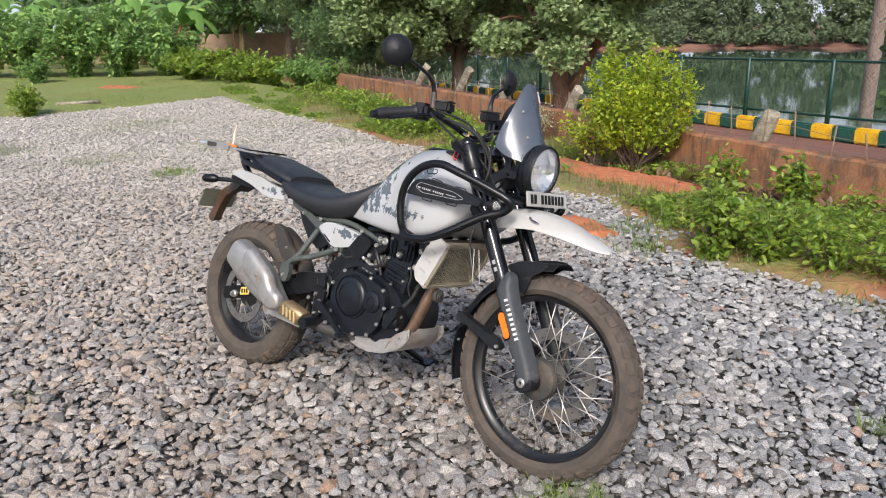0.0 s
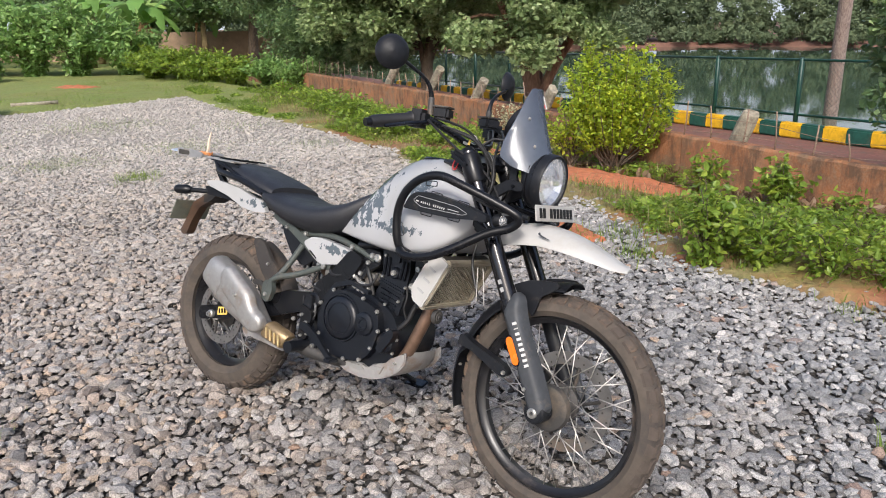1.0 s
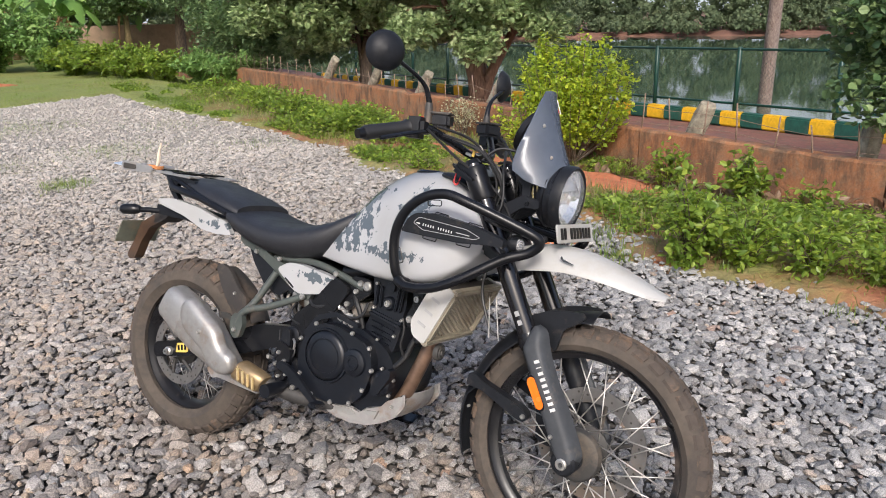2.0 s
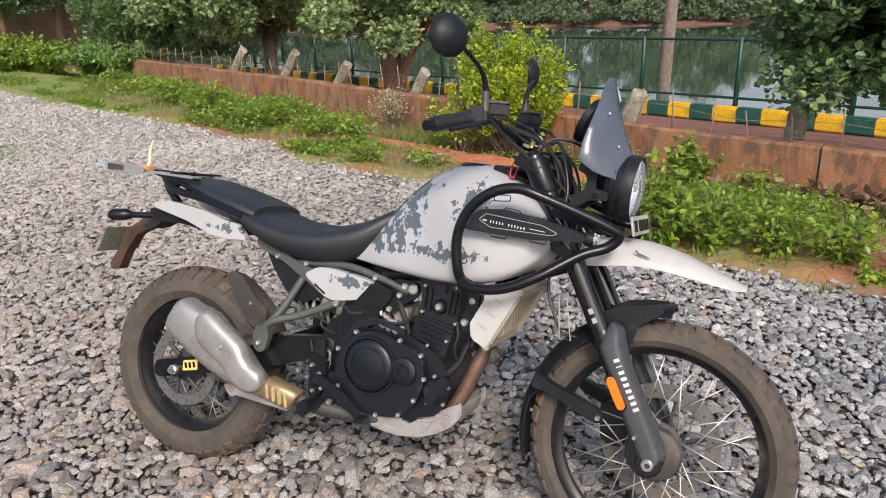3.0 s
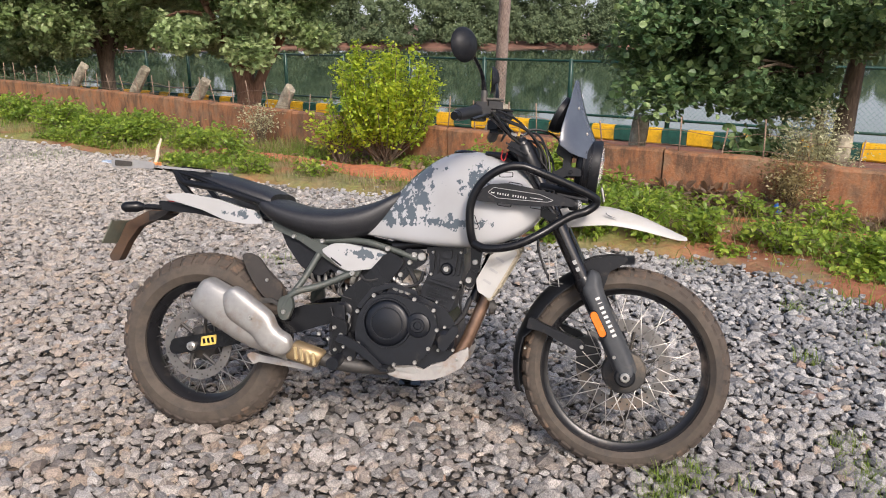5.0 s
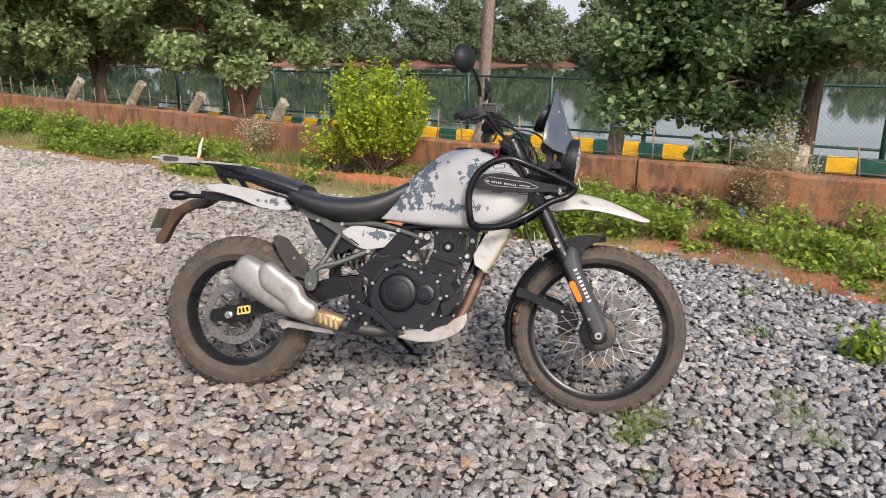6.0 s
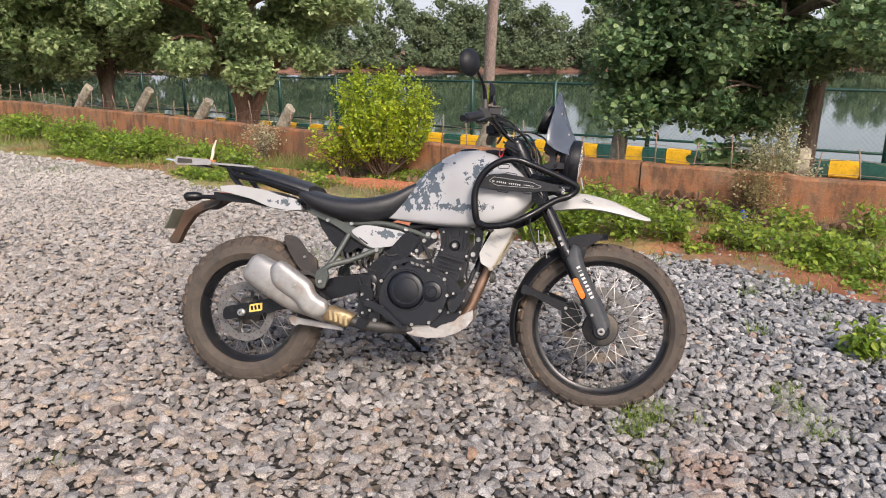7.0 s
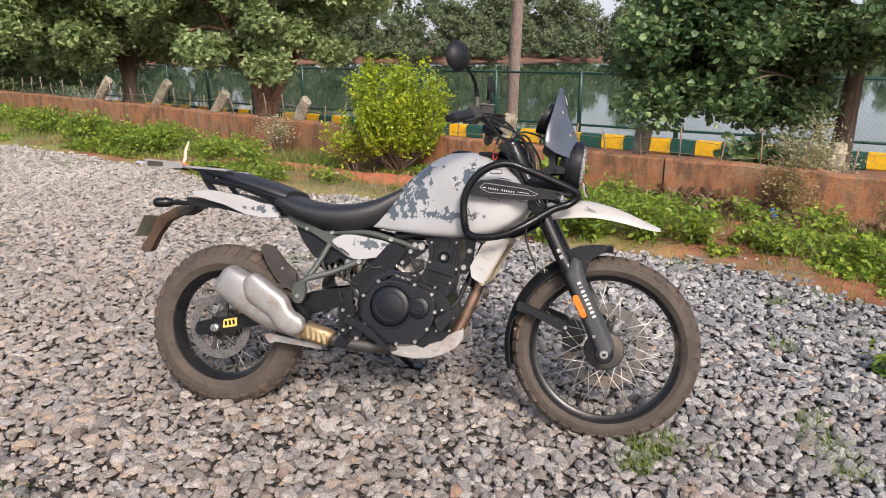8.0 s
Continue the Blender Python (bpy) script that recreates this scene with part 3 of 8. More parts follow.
def kerb():
    k = thing("kerb", Matrix(), "path kerb painted in yellow and dark green blocks", "kerb", kind="structure")
    meshes = []
    L, w, h = 0.46, 0.20, 0.28
    bm = bmesh.new()
    bmesh.ops.create_cube(bm, size=1)
    for v in bm.verts:
        v.co = Vector((v.co.x * (L - 0.008), v.co.y * w, v.co.z * h))
    bmesh.ops.bevel(bm, geom=[e for e in bm.edges if abs(e.verts[0].co.x - e.verts[1].co.x) > 0.1], offset=0.03, segments=2, affect="EDGES")
    for m in (M_KERB_YELLOW, M_KERB_GREEN):
        me = bpy.data.meshes.new("kerb_block")
        bm.to_mesh(me)
        me.materials.append(m)
        meshes.append(me)
    bm.free()
    for i in range(-42, 46):
        c = FENCE_A + FENCE_D * (L * (i + 0.13)) - FENCE_SIDE * 0.16
        ob = new("kerb_block", meshes[i % 2])
        ob.parent = k
        ob.matrix_local = Matrix.Translation((c.x, c.y, c.z - 0.81 + h / 2)) @ Matrix.Rotation(math.atan2(FENCE_D.y, FENCE_D.x), 4, "Z")


kerb()


def lake_pole():
    base, top = Vector((9.24, 18.96, -2.3)), Vector((7.85, 15.93, 6.4))
    pts = [base.lerp(top, k / 14) + noise.noise_vector(Vector((k * 0.7, 0, 0))) * 0.025 for k in range(15)]
    v, f = tube_arrays(pts, list(np.linspace(0.17, 0.11, 15)), 12)
    tagged(new("wooden_pole", mesh_of("wooden_pole", v, f, M_POLE, True)), "weathered reddish wooden pole standing in the lake", "pole")


lake_pole()


# ---- trees, shrubs and weeds ----
def leaf_cloud(clumps, count, leaf, tilt, shape, rng, squash=0.75):
    """Leaves round the given clumps (centre, radius), denser at their outsides."""
    weight = np.array([r ** 2 for _, r in clumps])
    which = rng.choice(len(clumps), count, p=weight / weight.sum())
    d = rng.normal(size=(count, 3))
    d /= np.linalg.norm(d, axis=1, keepdims=True)
    r = rng.uniform(0.25, 1.0, count) ** 0.6
    c = np.array([tuple(p) for p, _ in clumps])[which]
    rad = np.array([q for _, q in clumps])[which]
    place = c + d * (r * rad)[:, None] * np.array([1, 1, squash])
    return scatter(shape[0], shape[1], spins(count, tilt, rng), place, leaf * rng.uniform(0.6, 1.35, count))


def branch_tree(name, base, stems, clumps, count, leaf, leaf_mat, bark, label, seed, tilt=38, fork=0.15, shape=(LEAF_V, LEAF_F)):
    """A tree: stems from the base, limbs to each clump of its crown, and many leaves."""
    rng = np.random.default_rng(seed)
    tree = thing(name, Matrix.Translation(base), label, "tree")
    base = Vector(base)
    tips, pieces = [], []
    for end, r0, r1 in stems:
        end = Vector(end)
        low = Vector((end.x * 0.12, end.y * 0.12, fork))
        mid = low.lerp(end, 0.5) + Vector(rng.normal(0, 0.06, 3))
        pts = smooth_line([(end.x * 0.08, end.y * 0.08, -0.25), low, mid, end], 5)
        pieces.append(tube_arrays(pts, list(np.linspace(r0 * 1.25, r1, len(pts))), 10))
        tips += [pts[k] for k in range(len(pts) // 2, len(pts))]
    trunk = put_mesh("trunk", mesh_of("trunk", *joined(pieces), bark, True), tree)
    for c, r in clumps:
        c = Vector(c)
        t = min(tips, key=lambda q: (q - c).length + 0.5 * max(0, q.z - c.z))
        bend = t.lerp(c, 0.5) + Vector((0, 0, 0.12 * (c - t).length))
        if (c - t).length > 0.2:
            pts = smooth_line([t, bend, c], 4)
            v, f = tube_arrays(pts, list(np.linspace(0.045, 0.012, len(pts)) * (0.5 if name == "broadleaf_tree" else 1.0)), 6)
            put_mesh("limb", mesh_of("limb", v, f, bark, True), tree)
    v, f = leaf_cloud([(Vector(c), r) for c, r in clumps], count, leaf, tilt, shape, rng)
    put_mesh("crown", big_mesh("crown", v, f, leaf_mat), tree, label.split(" with ")[0] + " leaves")
    return tree


def crown_clumps(centre, radii, n, size, seed, low=-1.0):
    """Centres and sizes of leaf clumps spread through an ellipsoid, with gaps."""
    rng = np.random.default_rng(seed)
    out = []
    while len(out) < n:
        d = rng.normal(size=3)
        d = d / np.linalg.norm(d) * rng.uniform(0.45, 1.0)
        if d[2] < low:
            continue
        p = np.array(centre) + d * np.array(radii)
        out.append((tuple(p), size * rng.uniform(0.6, 1.25)))
    return out


branch_tree("shade_tree", (1.62, 14.5, -0.75), [((-0.22, 0.1, 2.7), 0.17, 0.09), ((1.05, -0.3, 2.5), 0.10, 0.06), ((-0.75, 0.0, 2.6), 0.09, 0.04), ((0.28, 0.4, 2.8), 0.12, 0.06)],
            crown_clumps((-0.1, -0.2, 3.2), (2.3, 2.0, 2.0), 110, 0.40, 21, -0.95), 76000, 0.100, M_LEAF_TREE, M_BARK, "spreading green tree with a forked reddish trunk", 31, 52, fork=0.80, shape=(OVAL_LEAF_V, THIN_LEAF_F))
branch_tree("shade_tree", (-0.5, 18.75, -0.7), [((0.1, 0.0, 2.4), 0.14, 0.08), ((0.5, 0.3, 2.8), 0.08, 0.04), ((-0.5, 0.0, 2.6), 0.08, 0.04)],
            crown_clumps((-0.3, -0.6, 3.3), (3.0, 2.6, 2.3), 122, 0.52, 22, -0.95), 80000, 0.110, M_LEAF_TREE, M_BARK_GREY, "dense green tree with a dark trunk behind the wall", 32, 52, fork=1.0, shape=(OVAL_LEAF_V, THIN_LEAF_F))
branch_tree("dark_tree", (-4.0, 23.0, -0.1), [((0.2, 0.0, 2.4), 0.2, 0.1), ((-0.6, 0.2, 2.6), 0.14, 0.05)],
            crown_clumps((0.9, -0.6, 2.6), (2.9, 2.6, 2.9), 120, 0.70, 23, -0.9), 60000, 0.13, M_LEAF_DARK, M_BARK_GREY, "dark bushy tree with leaves down to the ground", 33, 62, shape=(THIN_LEAF_V, THIN_LEAF_F))
branch_tree("dark_tree", (-7.2, 29.0, -0.1), [((0.2, 0.0, 2.4), 0.2, 0.1)],
            crown_clumps((0.0, 0.0, 3.8), (3.4, 2.6, 2.8), 80, 0.85, 24, -0.7), 40000, 0.17, M_LEAF_DARK, M_BARK_GREY, "dark leafy tree at the yard's far corner with overhanging limbs", 34, 62, shape=(THIN_LEAF_V, THIN_LEAF_F))
branch_tree("dark_tree", (-14.0, 34.0, -0.1), [((0.2, 0.0, 2.8), 0.22, 0.1), ((-1.6, 0.0, 3.0), 0.16, 0.06), ((1.8, 0.0, 3.0), 0.16, 0.06)],
            crown_clumps((0.0, 0.0, 3.4), (7.0, 1.6, 3.4), 90, 1.0, 27, -0.95), 30000, 0.23, M_LEAF_DARK, M_BARK_GREY, "dark spreading tree behind the weathered brown wall", 36, 62, shape=(OVAL_LEAF_V, THIN_LEAF_F))
# the crown hangs low on the yard's side and stays high over the lake
HANGING = [(c, r) for c, r in crown_clumps((-1.50, 0.05, 2.05), (1.15, 0.75, 0.72), 46, 0.34, 26, -0.95) + crown_clumps((-0.5, 0.1, 2.9), (2.25, 2.0, 1.55), 150, 0.38, 25, -0.95) if not (c[2] - r < 1.22 and -1.7 < c[0] < -0.8) and (0.9 * c[0] - 0.43 * c[1] < -0.45 or c[2] - r > 1.8)]
branch_tree("broadleaf_tree", (5.98, 5.87, -0.85), [((0.32, 0.12, 2.6), 0.12, 0.06), ((0.9, 0.5, 3.3), 0.08, 0.035), ((-0.9, -0.2, 2.7), 0.05, 0.025)],
            HANGING, 84000, 0.062, M_LEAF_BIG, M_BARK_GREY, "broad-leaved tree with drooping branches over the wall", 35, tilt=58, shape=(BROAD_LEAF_V[:6], np.array([(0, 1, 2), (0, 2, 3), (0, 3, 4), (0, 4, 5)])))


def far_woods():
    """Domed crowns of many sizes, in ranks behind the far bank."""
    rng = np.random.default_rng(44)
    clumps = []
    for depth, step, tall in ((0.9, 0.85, 1.5), (2.4, 1.4, 3.2), (5.2, 1.9, 4.5), (8.5, 2.4, 5.6)):
        for x in np.arange(-16, 92, step):
            px, py = x + rng.normal(0, 1.1), float(shore_y(x)) + depth + rng.normal(0, 0.7)
            top = tall * rng.uniform(0.58, 1.10) + 0.9 * noise.noise((px * 0.07, depth, 0))
            wide = max(0.8, top * rng.uniform(0.36, 0.52))
            for k in range(20):
                a, u = rng.uniform(0, 2 * np.pi), rng.uniform(-1.0, 1.0)
                ring = (1 if u < 0 else math.sqrt(1 - u * u)) * rng.uniform(0.45, 1.0)
                z = -0.7 + top * (0.55 + 0.45 * u)
                clumps.append(((px + math.cos(a) * ring * wide, py + math.sin(a) * ring * wide * 0.7, max(-0.6, z)), wide * rng.uniform(0.24, 0.46)))
    n = 230000
    c, rad = np.array([p for p, _ in clumps]), np.array([r for _, r in clumps])
    which = rng.choice(len(clumps), n, p=rad ** 2 / (rad ** 2).sum())
    d = rng.normal(size=(n, 3))
    d /= np.linalg.norm(d, axis=1, keepdims=True)
    d[:, 1] = -np.abs(d[:, 1])
    place = c[which] + d * (rng.uniform(0.65, 1.2, n) * rad[which])[:, None]
    v, f = scatter(FAR_LEAF_V, FAR_LEAF_F, spins(n, 75, rng), place, 0.215 * rng.uniform(0.6, 1.35, n))
    core = stone_shape(rng)
    cv, cf = scatter(core[0] / np.array([0.62, 0.48, 0.34]), core[1], spins(len(clumps), 40, rng), c, rad * 0.62)
    f = np.concatenate([f, cf + len(v)])
    v = np.concatenate([v, cv])
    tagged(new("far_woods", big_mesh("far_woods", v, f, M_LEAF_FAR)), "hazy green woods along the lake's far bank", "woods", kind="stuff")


far_woods()


def hazy_sky():
    """A plain pale arc, added to glow as morning haze, far beyond the woods."""
    n, r = 48, 190.0
    verts, faces = [], []
    for k in range(n + 1):
        a = radians(-35 + 195 * k / n)
        for z in (-2.4, 75.0):
            verts.append((r * math.cos(a), r * math.sin(a), z))
    for k in range(n):
        faces.append((2 * k, 2 * k + 2, 2 * k + 3, 2 * k + 1))
    haze = bpy.data.materials.new("pale_haze")
    haze.use_nodes = True
    glow = haze.node_tree.nodes["Principled BSDF"]
    glow.inputs["Base Color"].default_value = (0, 0, 0, 1)
    glow.inputs["Emission Color"].default_value = (0.52, 0.565, 0.62, 1)
    glow.inputs["Emission Strength"].default_value = 1.0
    tagged(new("backdrop", mesh_of("backdrop", verts, faces, haze)), "pale hazy morning sky beyond the far woods", "sky", kind="structure")


hazy_sky()


def stem_bush(name, base, n, high, spread, leaf, per, leaf_mat, label, seed, lower=0.15, stem_r=0.008, category="bush", dome=0.45, loose=None, shape=None, upright=False):
    """Many upright stems from one foot, with leaves along each."""
    rng = np.random.default_rng(seed)
    bush = thing(name, Matrix.Translation(base), label, category)
    stems, place = [], []
    for k in range(n):
        a, r = rng.uniform(0, 2 * np.pi), spread * rng.uniform(0.1, 1.0) ** 0.7
        h = high * rng.uniform(0.55, 1.0) * (1.05 - dome * (r / spread) ** 2)
        foot = np.array([rng.normal(0, 0.05), rng.normal(0, 0.05), 0]) * spread
        tip = np.array([math.cos(a) * r, math.sin(a) * r, h])
        mid = foot * 0.4 + tip * 0.6 + np.array([0, 0, 0.12 * h])
        mid[:2] = foot[:2] * 0.5 + tip[:2] * 0.5
        if upright:
            mid = np.array([tip[0] * 0.66, tip[1] * 0.66, 0.44 * h])
        pts = smooth_line([foot - np.array([0, 0, 0.03]), mid, tip], 4)
        stems.append(tube_arrays(pts, list(np.linspace(stem_r, stem_r * 0.35, len(pts))), 5))
        t = rng.uniform(lower, 1.02, per)
        seg = np.array([tuple(p) for p in pts])
        idx = t * (len(seg) - 1)
        i0 = np.clip(idx.astype(int), 0, len(seg) - 2)
        q = seg[i0] + (seg[i0 + 1] - seg[i0]) * (idx - i0)[:, None]
        place.append(q + rng.normal(0, loose or 0.035 + 0.02 * high, (per, 3)))
    tagged(put_mesh("stem", mesh_of("stem", *joined(stems), M_BARK_GREY, True), bush), kind="stuff")
    place = np.concatenate(place)
    place[:, 2] = np.maximum(place[:, 2], 0.01)
    lv, lf = shape or (LEAF_V, LEAF_F)
    v, f = scatter(lv, lf, spins(len(place), 52, rng), place, leaf * rng.uniform(0.55, 1.3, len(place)))
    tagged(put_mesh("foliage", big_mesh("foliage", v, f, leaf_mat), bush), kind="stuff")
    return bush


stem_bush("bush", (1.76, 8.12, -0.08), 74, 1.30, 0.60, 0.048, 170, M_LEAF_BUSH, "bright yellow-green upright bush in front of the wall", 51, 0.38, dome=0.30, loose=0.032, shape=(THIN_LEAF_V * np.array([1.15, 1, 1]), THIN_LEAF_F), upright=True)
stem_bush("bush", (1.36, 8.42, -0.10), 18, 0.72, 0.42, 0.05, 46, M_LEAF_BUSH, "low side shoots of a yellow-green bush", 52, 0.3, loose=0.03)


def ground_at(x, y):
    if bool(in_gravel(np.array(x), np.array(y))):
        return 0.0
    return float(height(np.array((x - wall_x(y)) * 0.888), np.array(x), np.array(y))) - 0.02


# weeds: x, y, stems, height, spread, leaf length, leaves a stem
for i, (x, y, n, h, w, lf, per) in enumerate((
        (1.62, 4.70, 30, 0.52, 0.20, 0.065, 22), (1.95, 4.66, 24, 0.36, 0.24, 0.065, 20), (2.25, 4.45, 24, 0.30, 0.26, 0.062, 20), (2.55, 4.25, 20, 0.30, 0.24, 0.06, 20), (2.85, 3.85, 20, 0.24, 0.26, 0.06, 18),
        (1.80, 4.95, 18, 0.36, 0.25, 0.07, 20), (2.15, 4.95, 16, 0.32, 0.3, 0.065, 18), (3.05, 3.35, 16, 0.22, 0.25, 0.065, 18), (3.05, 2.95, 14, 0.18, 0.2, 0.06, 16),
        (2.38, 7.05, 14, 0.42, 0.2, 0.075, 20), (2.78, 6.35, 18, 0.50, 0.2, 0.09, 22), (3.1, 5.9, 10, 0.3, 0.18, 0.08, 16), (1.84, 2.19, 14, 0.13, 0.11, 0.06, 12),
        (-0.62, 10.0, 40, 0.50, 0.45, 0.075, 30), (-0.05, 9.35, 28, 0.36, 0.38, 0.07, 26), (0.25, 8.6, 18, 0.26, 0.25, 0.065, 22), (-1.35, 11.4, 40, 0.56, 0.5, 0.075, 28), (-1.9, 12.7, 36, 0.55, 0.55, 0.08, 26), (-0.35, 11.1, 34, 0.46, 0.5, 0.07, 26), (0.35, 10.3, 22, 0.36, 0.4, 0.065, 24), (-0.95, 10.7, 34, 0.46, 0.45, 0.075, 26), (0.25, 7.75, 14, 0.2, 0.22, 0.06, 20),
        (0.78, 7.35, 14, 0.2, 0.22, 0.055, 18), (2.65, 4.9, 14, 0.25, 0.3, 0.06, 18), (3.6, 4.75, 14, 0.22, 0.3, 0.06, 16), (3.75, 4.2, 14, 0.26, 0.25, 0.07, 16), (4.1, 3.75, 12, 0.3, 0.25, 0.08, 14), (-2.5, 14.2, 26, 0.5, 0.6, 0.08, 22), (-3.3, 15.8, 26, 0.5, 0.6, 0.085, 22))):
    stem_bush("weed", (x, y, ground_at(x, y)), int(n * 1.3), h * (0.66 if y > 9 else 1.02), w * 1.05, lf * 0.74, int(per * 1.35), M_LEAF_WEED, "leafy green weeds at the gravel's edge" if h > 0.25 else "low green weeds in thin grass", 60 + i, 0.05, 0.004, "weed")


BARE = ((1.62, 7.5, 0.95, 0.46, -40), (0.72, 8.8, 1.05, 0.34, -52), (3.68, 4.32, 0.85, 0.15, -66), (0.89, 5.45, 0.3, 0.14, -60), (4.12, 3.3, 0.45, 0.13, -62), (-2.9, 14.9, 0.5, 0.2, -60))


def on_bare(x, y):
    """Where the earth has been dug and nothing grows."""
    out = np.zeros(np.shape(x), bool)
    for cx, cy, a, b, h in BARE:
        c, s_ = math.cos(radians(h)), math.sin(radians(h))
        u, v = (x - cx) * c + (y - cy) * s_, -(x - cx) * s_ + (y - cy) * c
        out |= (u / a) ** 2 + (v / b) ** 2 < 1
    return out


def grass():
    rng = np.random.default_rng(90)
    vs, fs, n = [], [], 0
    x = rng.uniform(-9, 5, 90000)
    y = rng.uniform(2, 24, 90000)
    b = (x - wall_x(y)) * 0.888
    thick = np.array([noise.fractal((p * 0.55, q * 0.55, 9.0), 1, 2, 4) for p, q in zip(x, y)])
    ok = (b < -0.05) & ~in_gravel(x - rng.exponential(0.12, len(x)), y) & ~in_gravel(x, y) & (thick > -0.10) & ~on_bare(x, y)
    x, y, b = x[ok], y[ok], b[ok]
    y2 = rng.uniform(2, 15, 60000)
    x2 = wall_x(y2) - rng.uniform(0.02, 1, 60000) ** 1.0 * 2.9
    thick2 = np.array([noise.fractal((p * 0.9, q * 0.9, 4.0), 1, 2, 4) for p, q in zip(x2, y2)])
    ok = ~in_gravel(x2, y2) & (thick2 > 0.02) & ~in_gravel(x2 - rng.exponential(0.25, len(x2)), y2) & ~on_bare(x2, y2)
    x, y = np.concatenate([x, x2[ok]]), np.concatenate([y, y2[ok]])
    b = (x - wall_x(y)) * 0.888
    place = np.stack([x, y, height(b, x, y) - 0.03], -1)
    v, f = scatter(BLADE_V, BLADE_F, spins(len(x), 26, rng), place, rng.uniform(0.035, 0.115, len(x)))
    m = 11000
    y3 = rng.uniform(2, 15, m)
    x3 = wall_x(y3) - rng.uniform(0.02, 1, m) * 2.4
    ok = ~in_gravel(x3, y3) & ~on_bare(x3, y3)
    x3, y3 = x3[ok], y3[ok]
    b3 = (x3 - wall_x(y3)) * 0.888
    sv, sf = scatter(BLADE_V * np.array([0.6, 1, 1]), BLADE_F, spins(len(x3), 20, rng), np.stack([x3, y3, height(b3, x3, y3) - 0.03], -1), rng.uniform(0.06, 0.20, len(x3)))
    tagged(new("dry_grass", big_mesh("dry_grass", sv, sf, M_STRAW)), "thin dry straw-coloured grass below the wall", "grass", kind="stuff")
    tagged(new("grass", big_mesh("grass", v, f, M_GRASS)), "thin uneven green grass on red earth", "grass", kind="stuff")


grass()


def tall_growth():
    """Tall thin stalks and blades that stand between the weeds and the wall."""
    rng = np.random.default_rng(97)
    n = 14000
    y = rng.uniform(7.6, 15.5, n)
    x = wall_x(y) - 0.03 - rng.uniform(0, 1, n) * (1.55 + 0.05 * (y - 8))
    thick = np.array([noise.fractal((p * 1.1, q * 1.1, 14.0), 1, 2, 4) for p, q in zip(x, y)])
    ok = (thick > -0.05) & ~in_gravel(x + 0.12, y) & ~on_bare(x, y)
    x, y, thick = x[ok], y[ok], thick[ok]
    b = (x - wall_x(y)) * 0.888
    place = np.stack([x, y, height(b, x, y) - 0.03], -1)
    high = rng.uniform(0.07, 0.20, len(x)) * (0.8 + 0.8 * np.clip(thick, 0, 0.6))
    half = rng.uniform(0, 1, len(x)) < 0.6
    for pick, name, mat, label in ((half, "tall_grass", M_GRASS, "tall olive-green grass below the wall"), (~half, "dry_stalks", M_STRAW, "tall dry stalks among the weeds below the wall")):
        v, f = scatter(BLADE_V * np.array([0.7, 1, 1]), BLADE_F, spins(int(pick.sum()), 17, rng), place[pick], high[pick])
        tagged(new(name, big_mesh(name, v, f, mat)), label, "grass", kind="stuff")


tall_growth()


def ground_cover():
    """Low creeping plants in patches between the gravel and the wall."""
    rng = np.random.default_rng(131)
    n = 150000
    y = rng.uniform(2.0, 17.5, n)
    x = wall_x(y) - 0.04 - rng.uniform(0, 1, n) * 2.9
    thick = np.array([noise.fractal((p * 0.8, q * 0.8, 21.0), 1, 2, 5) for p, q in zip(x, y)])
    ok = (thick > np.where(y > 8, 0.0, 0.08)) & ~in_gravel(x - 0.05, y) & ~on_bare(x, y)
    x, y, thick = x[ok], y[ok], thick[ok]
    b = (x - wall_x(y)) * 0.888
    lift = rng.uniform(0, 1, len(x)) ** 1.5 * (0.03 + 0.22 * np.clip(thick, 0, 0.6))
    place = np.stack([x, y, height(b, x, y) - 0.01 + lift], -1)
    v, f = scatter(THIN_LEAF_V * np.array([1.3, 1, 1]), THIN_LEAF_F, spins(len(x), 42, rng), place, rng.uniform(0.025, 0.055, len(x)))
    tagged(new("creeping_plants", big_mesh("creeping_plants", v, f, M_LEAF_WEED)), "low green creeping plants in patches below the wall", "weeds", kind="stuff")


ground_cover()


def litter():
    """Dead leaves and dry stalks in drifts below the wall."""
    rng = np.random.default_rng(95)
    n = 2400
    y = np.concatenate([rng.normal(5.5, 0.6, n // 2), rng.uniform(3, 9, n // 2)])
    x = wall_x(y) - np.abs(rng.normal(0.25, 0.2, n)) - 0.05
    b = (x - wall_x(y)) * 0.888
    place = np.stack([x, y, height(b, x, y) + rng.uniform(0.0, 1.0, n) * (0.03 + 0.13 * np.exp(-((y - 5.5) / 0.8) ** 2))], -1)
    v, f = scatter(LEAF_V, LEAF_F, spins(n, 45, rng), place, rng.uniform(0.05, 0.13, n))
    tagged(new("dead_leaves", big_mesh("dead_leaves", v, f, M_LEAF_DRY)), "curled brown dead leaves below the wall", "dead leaves", kind="stuff")


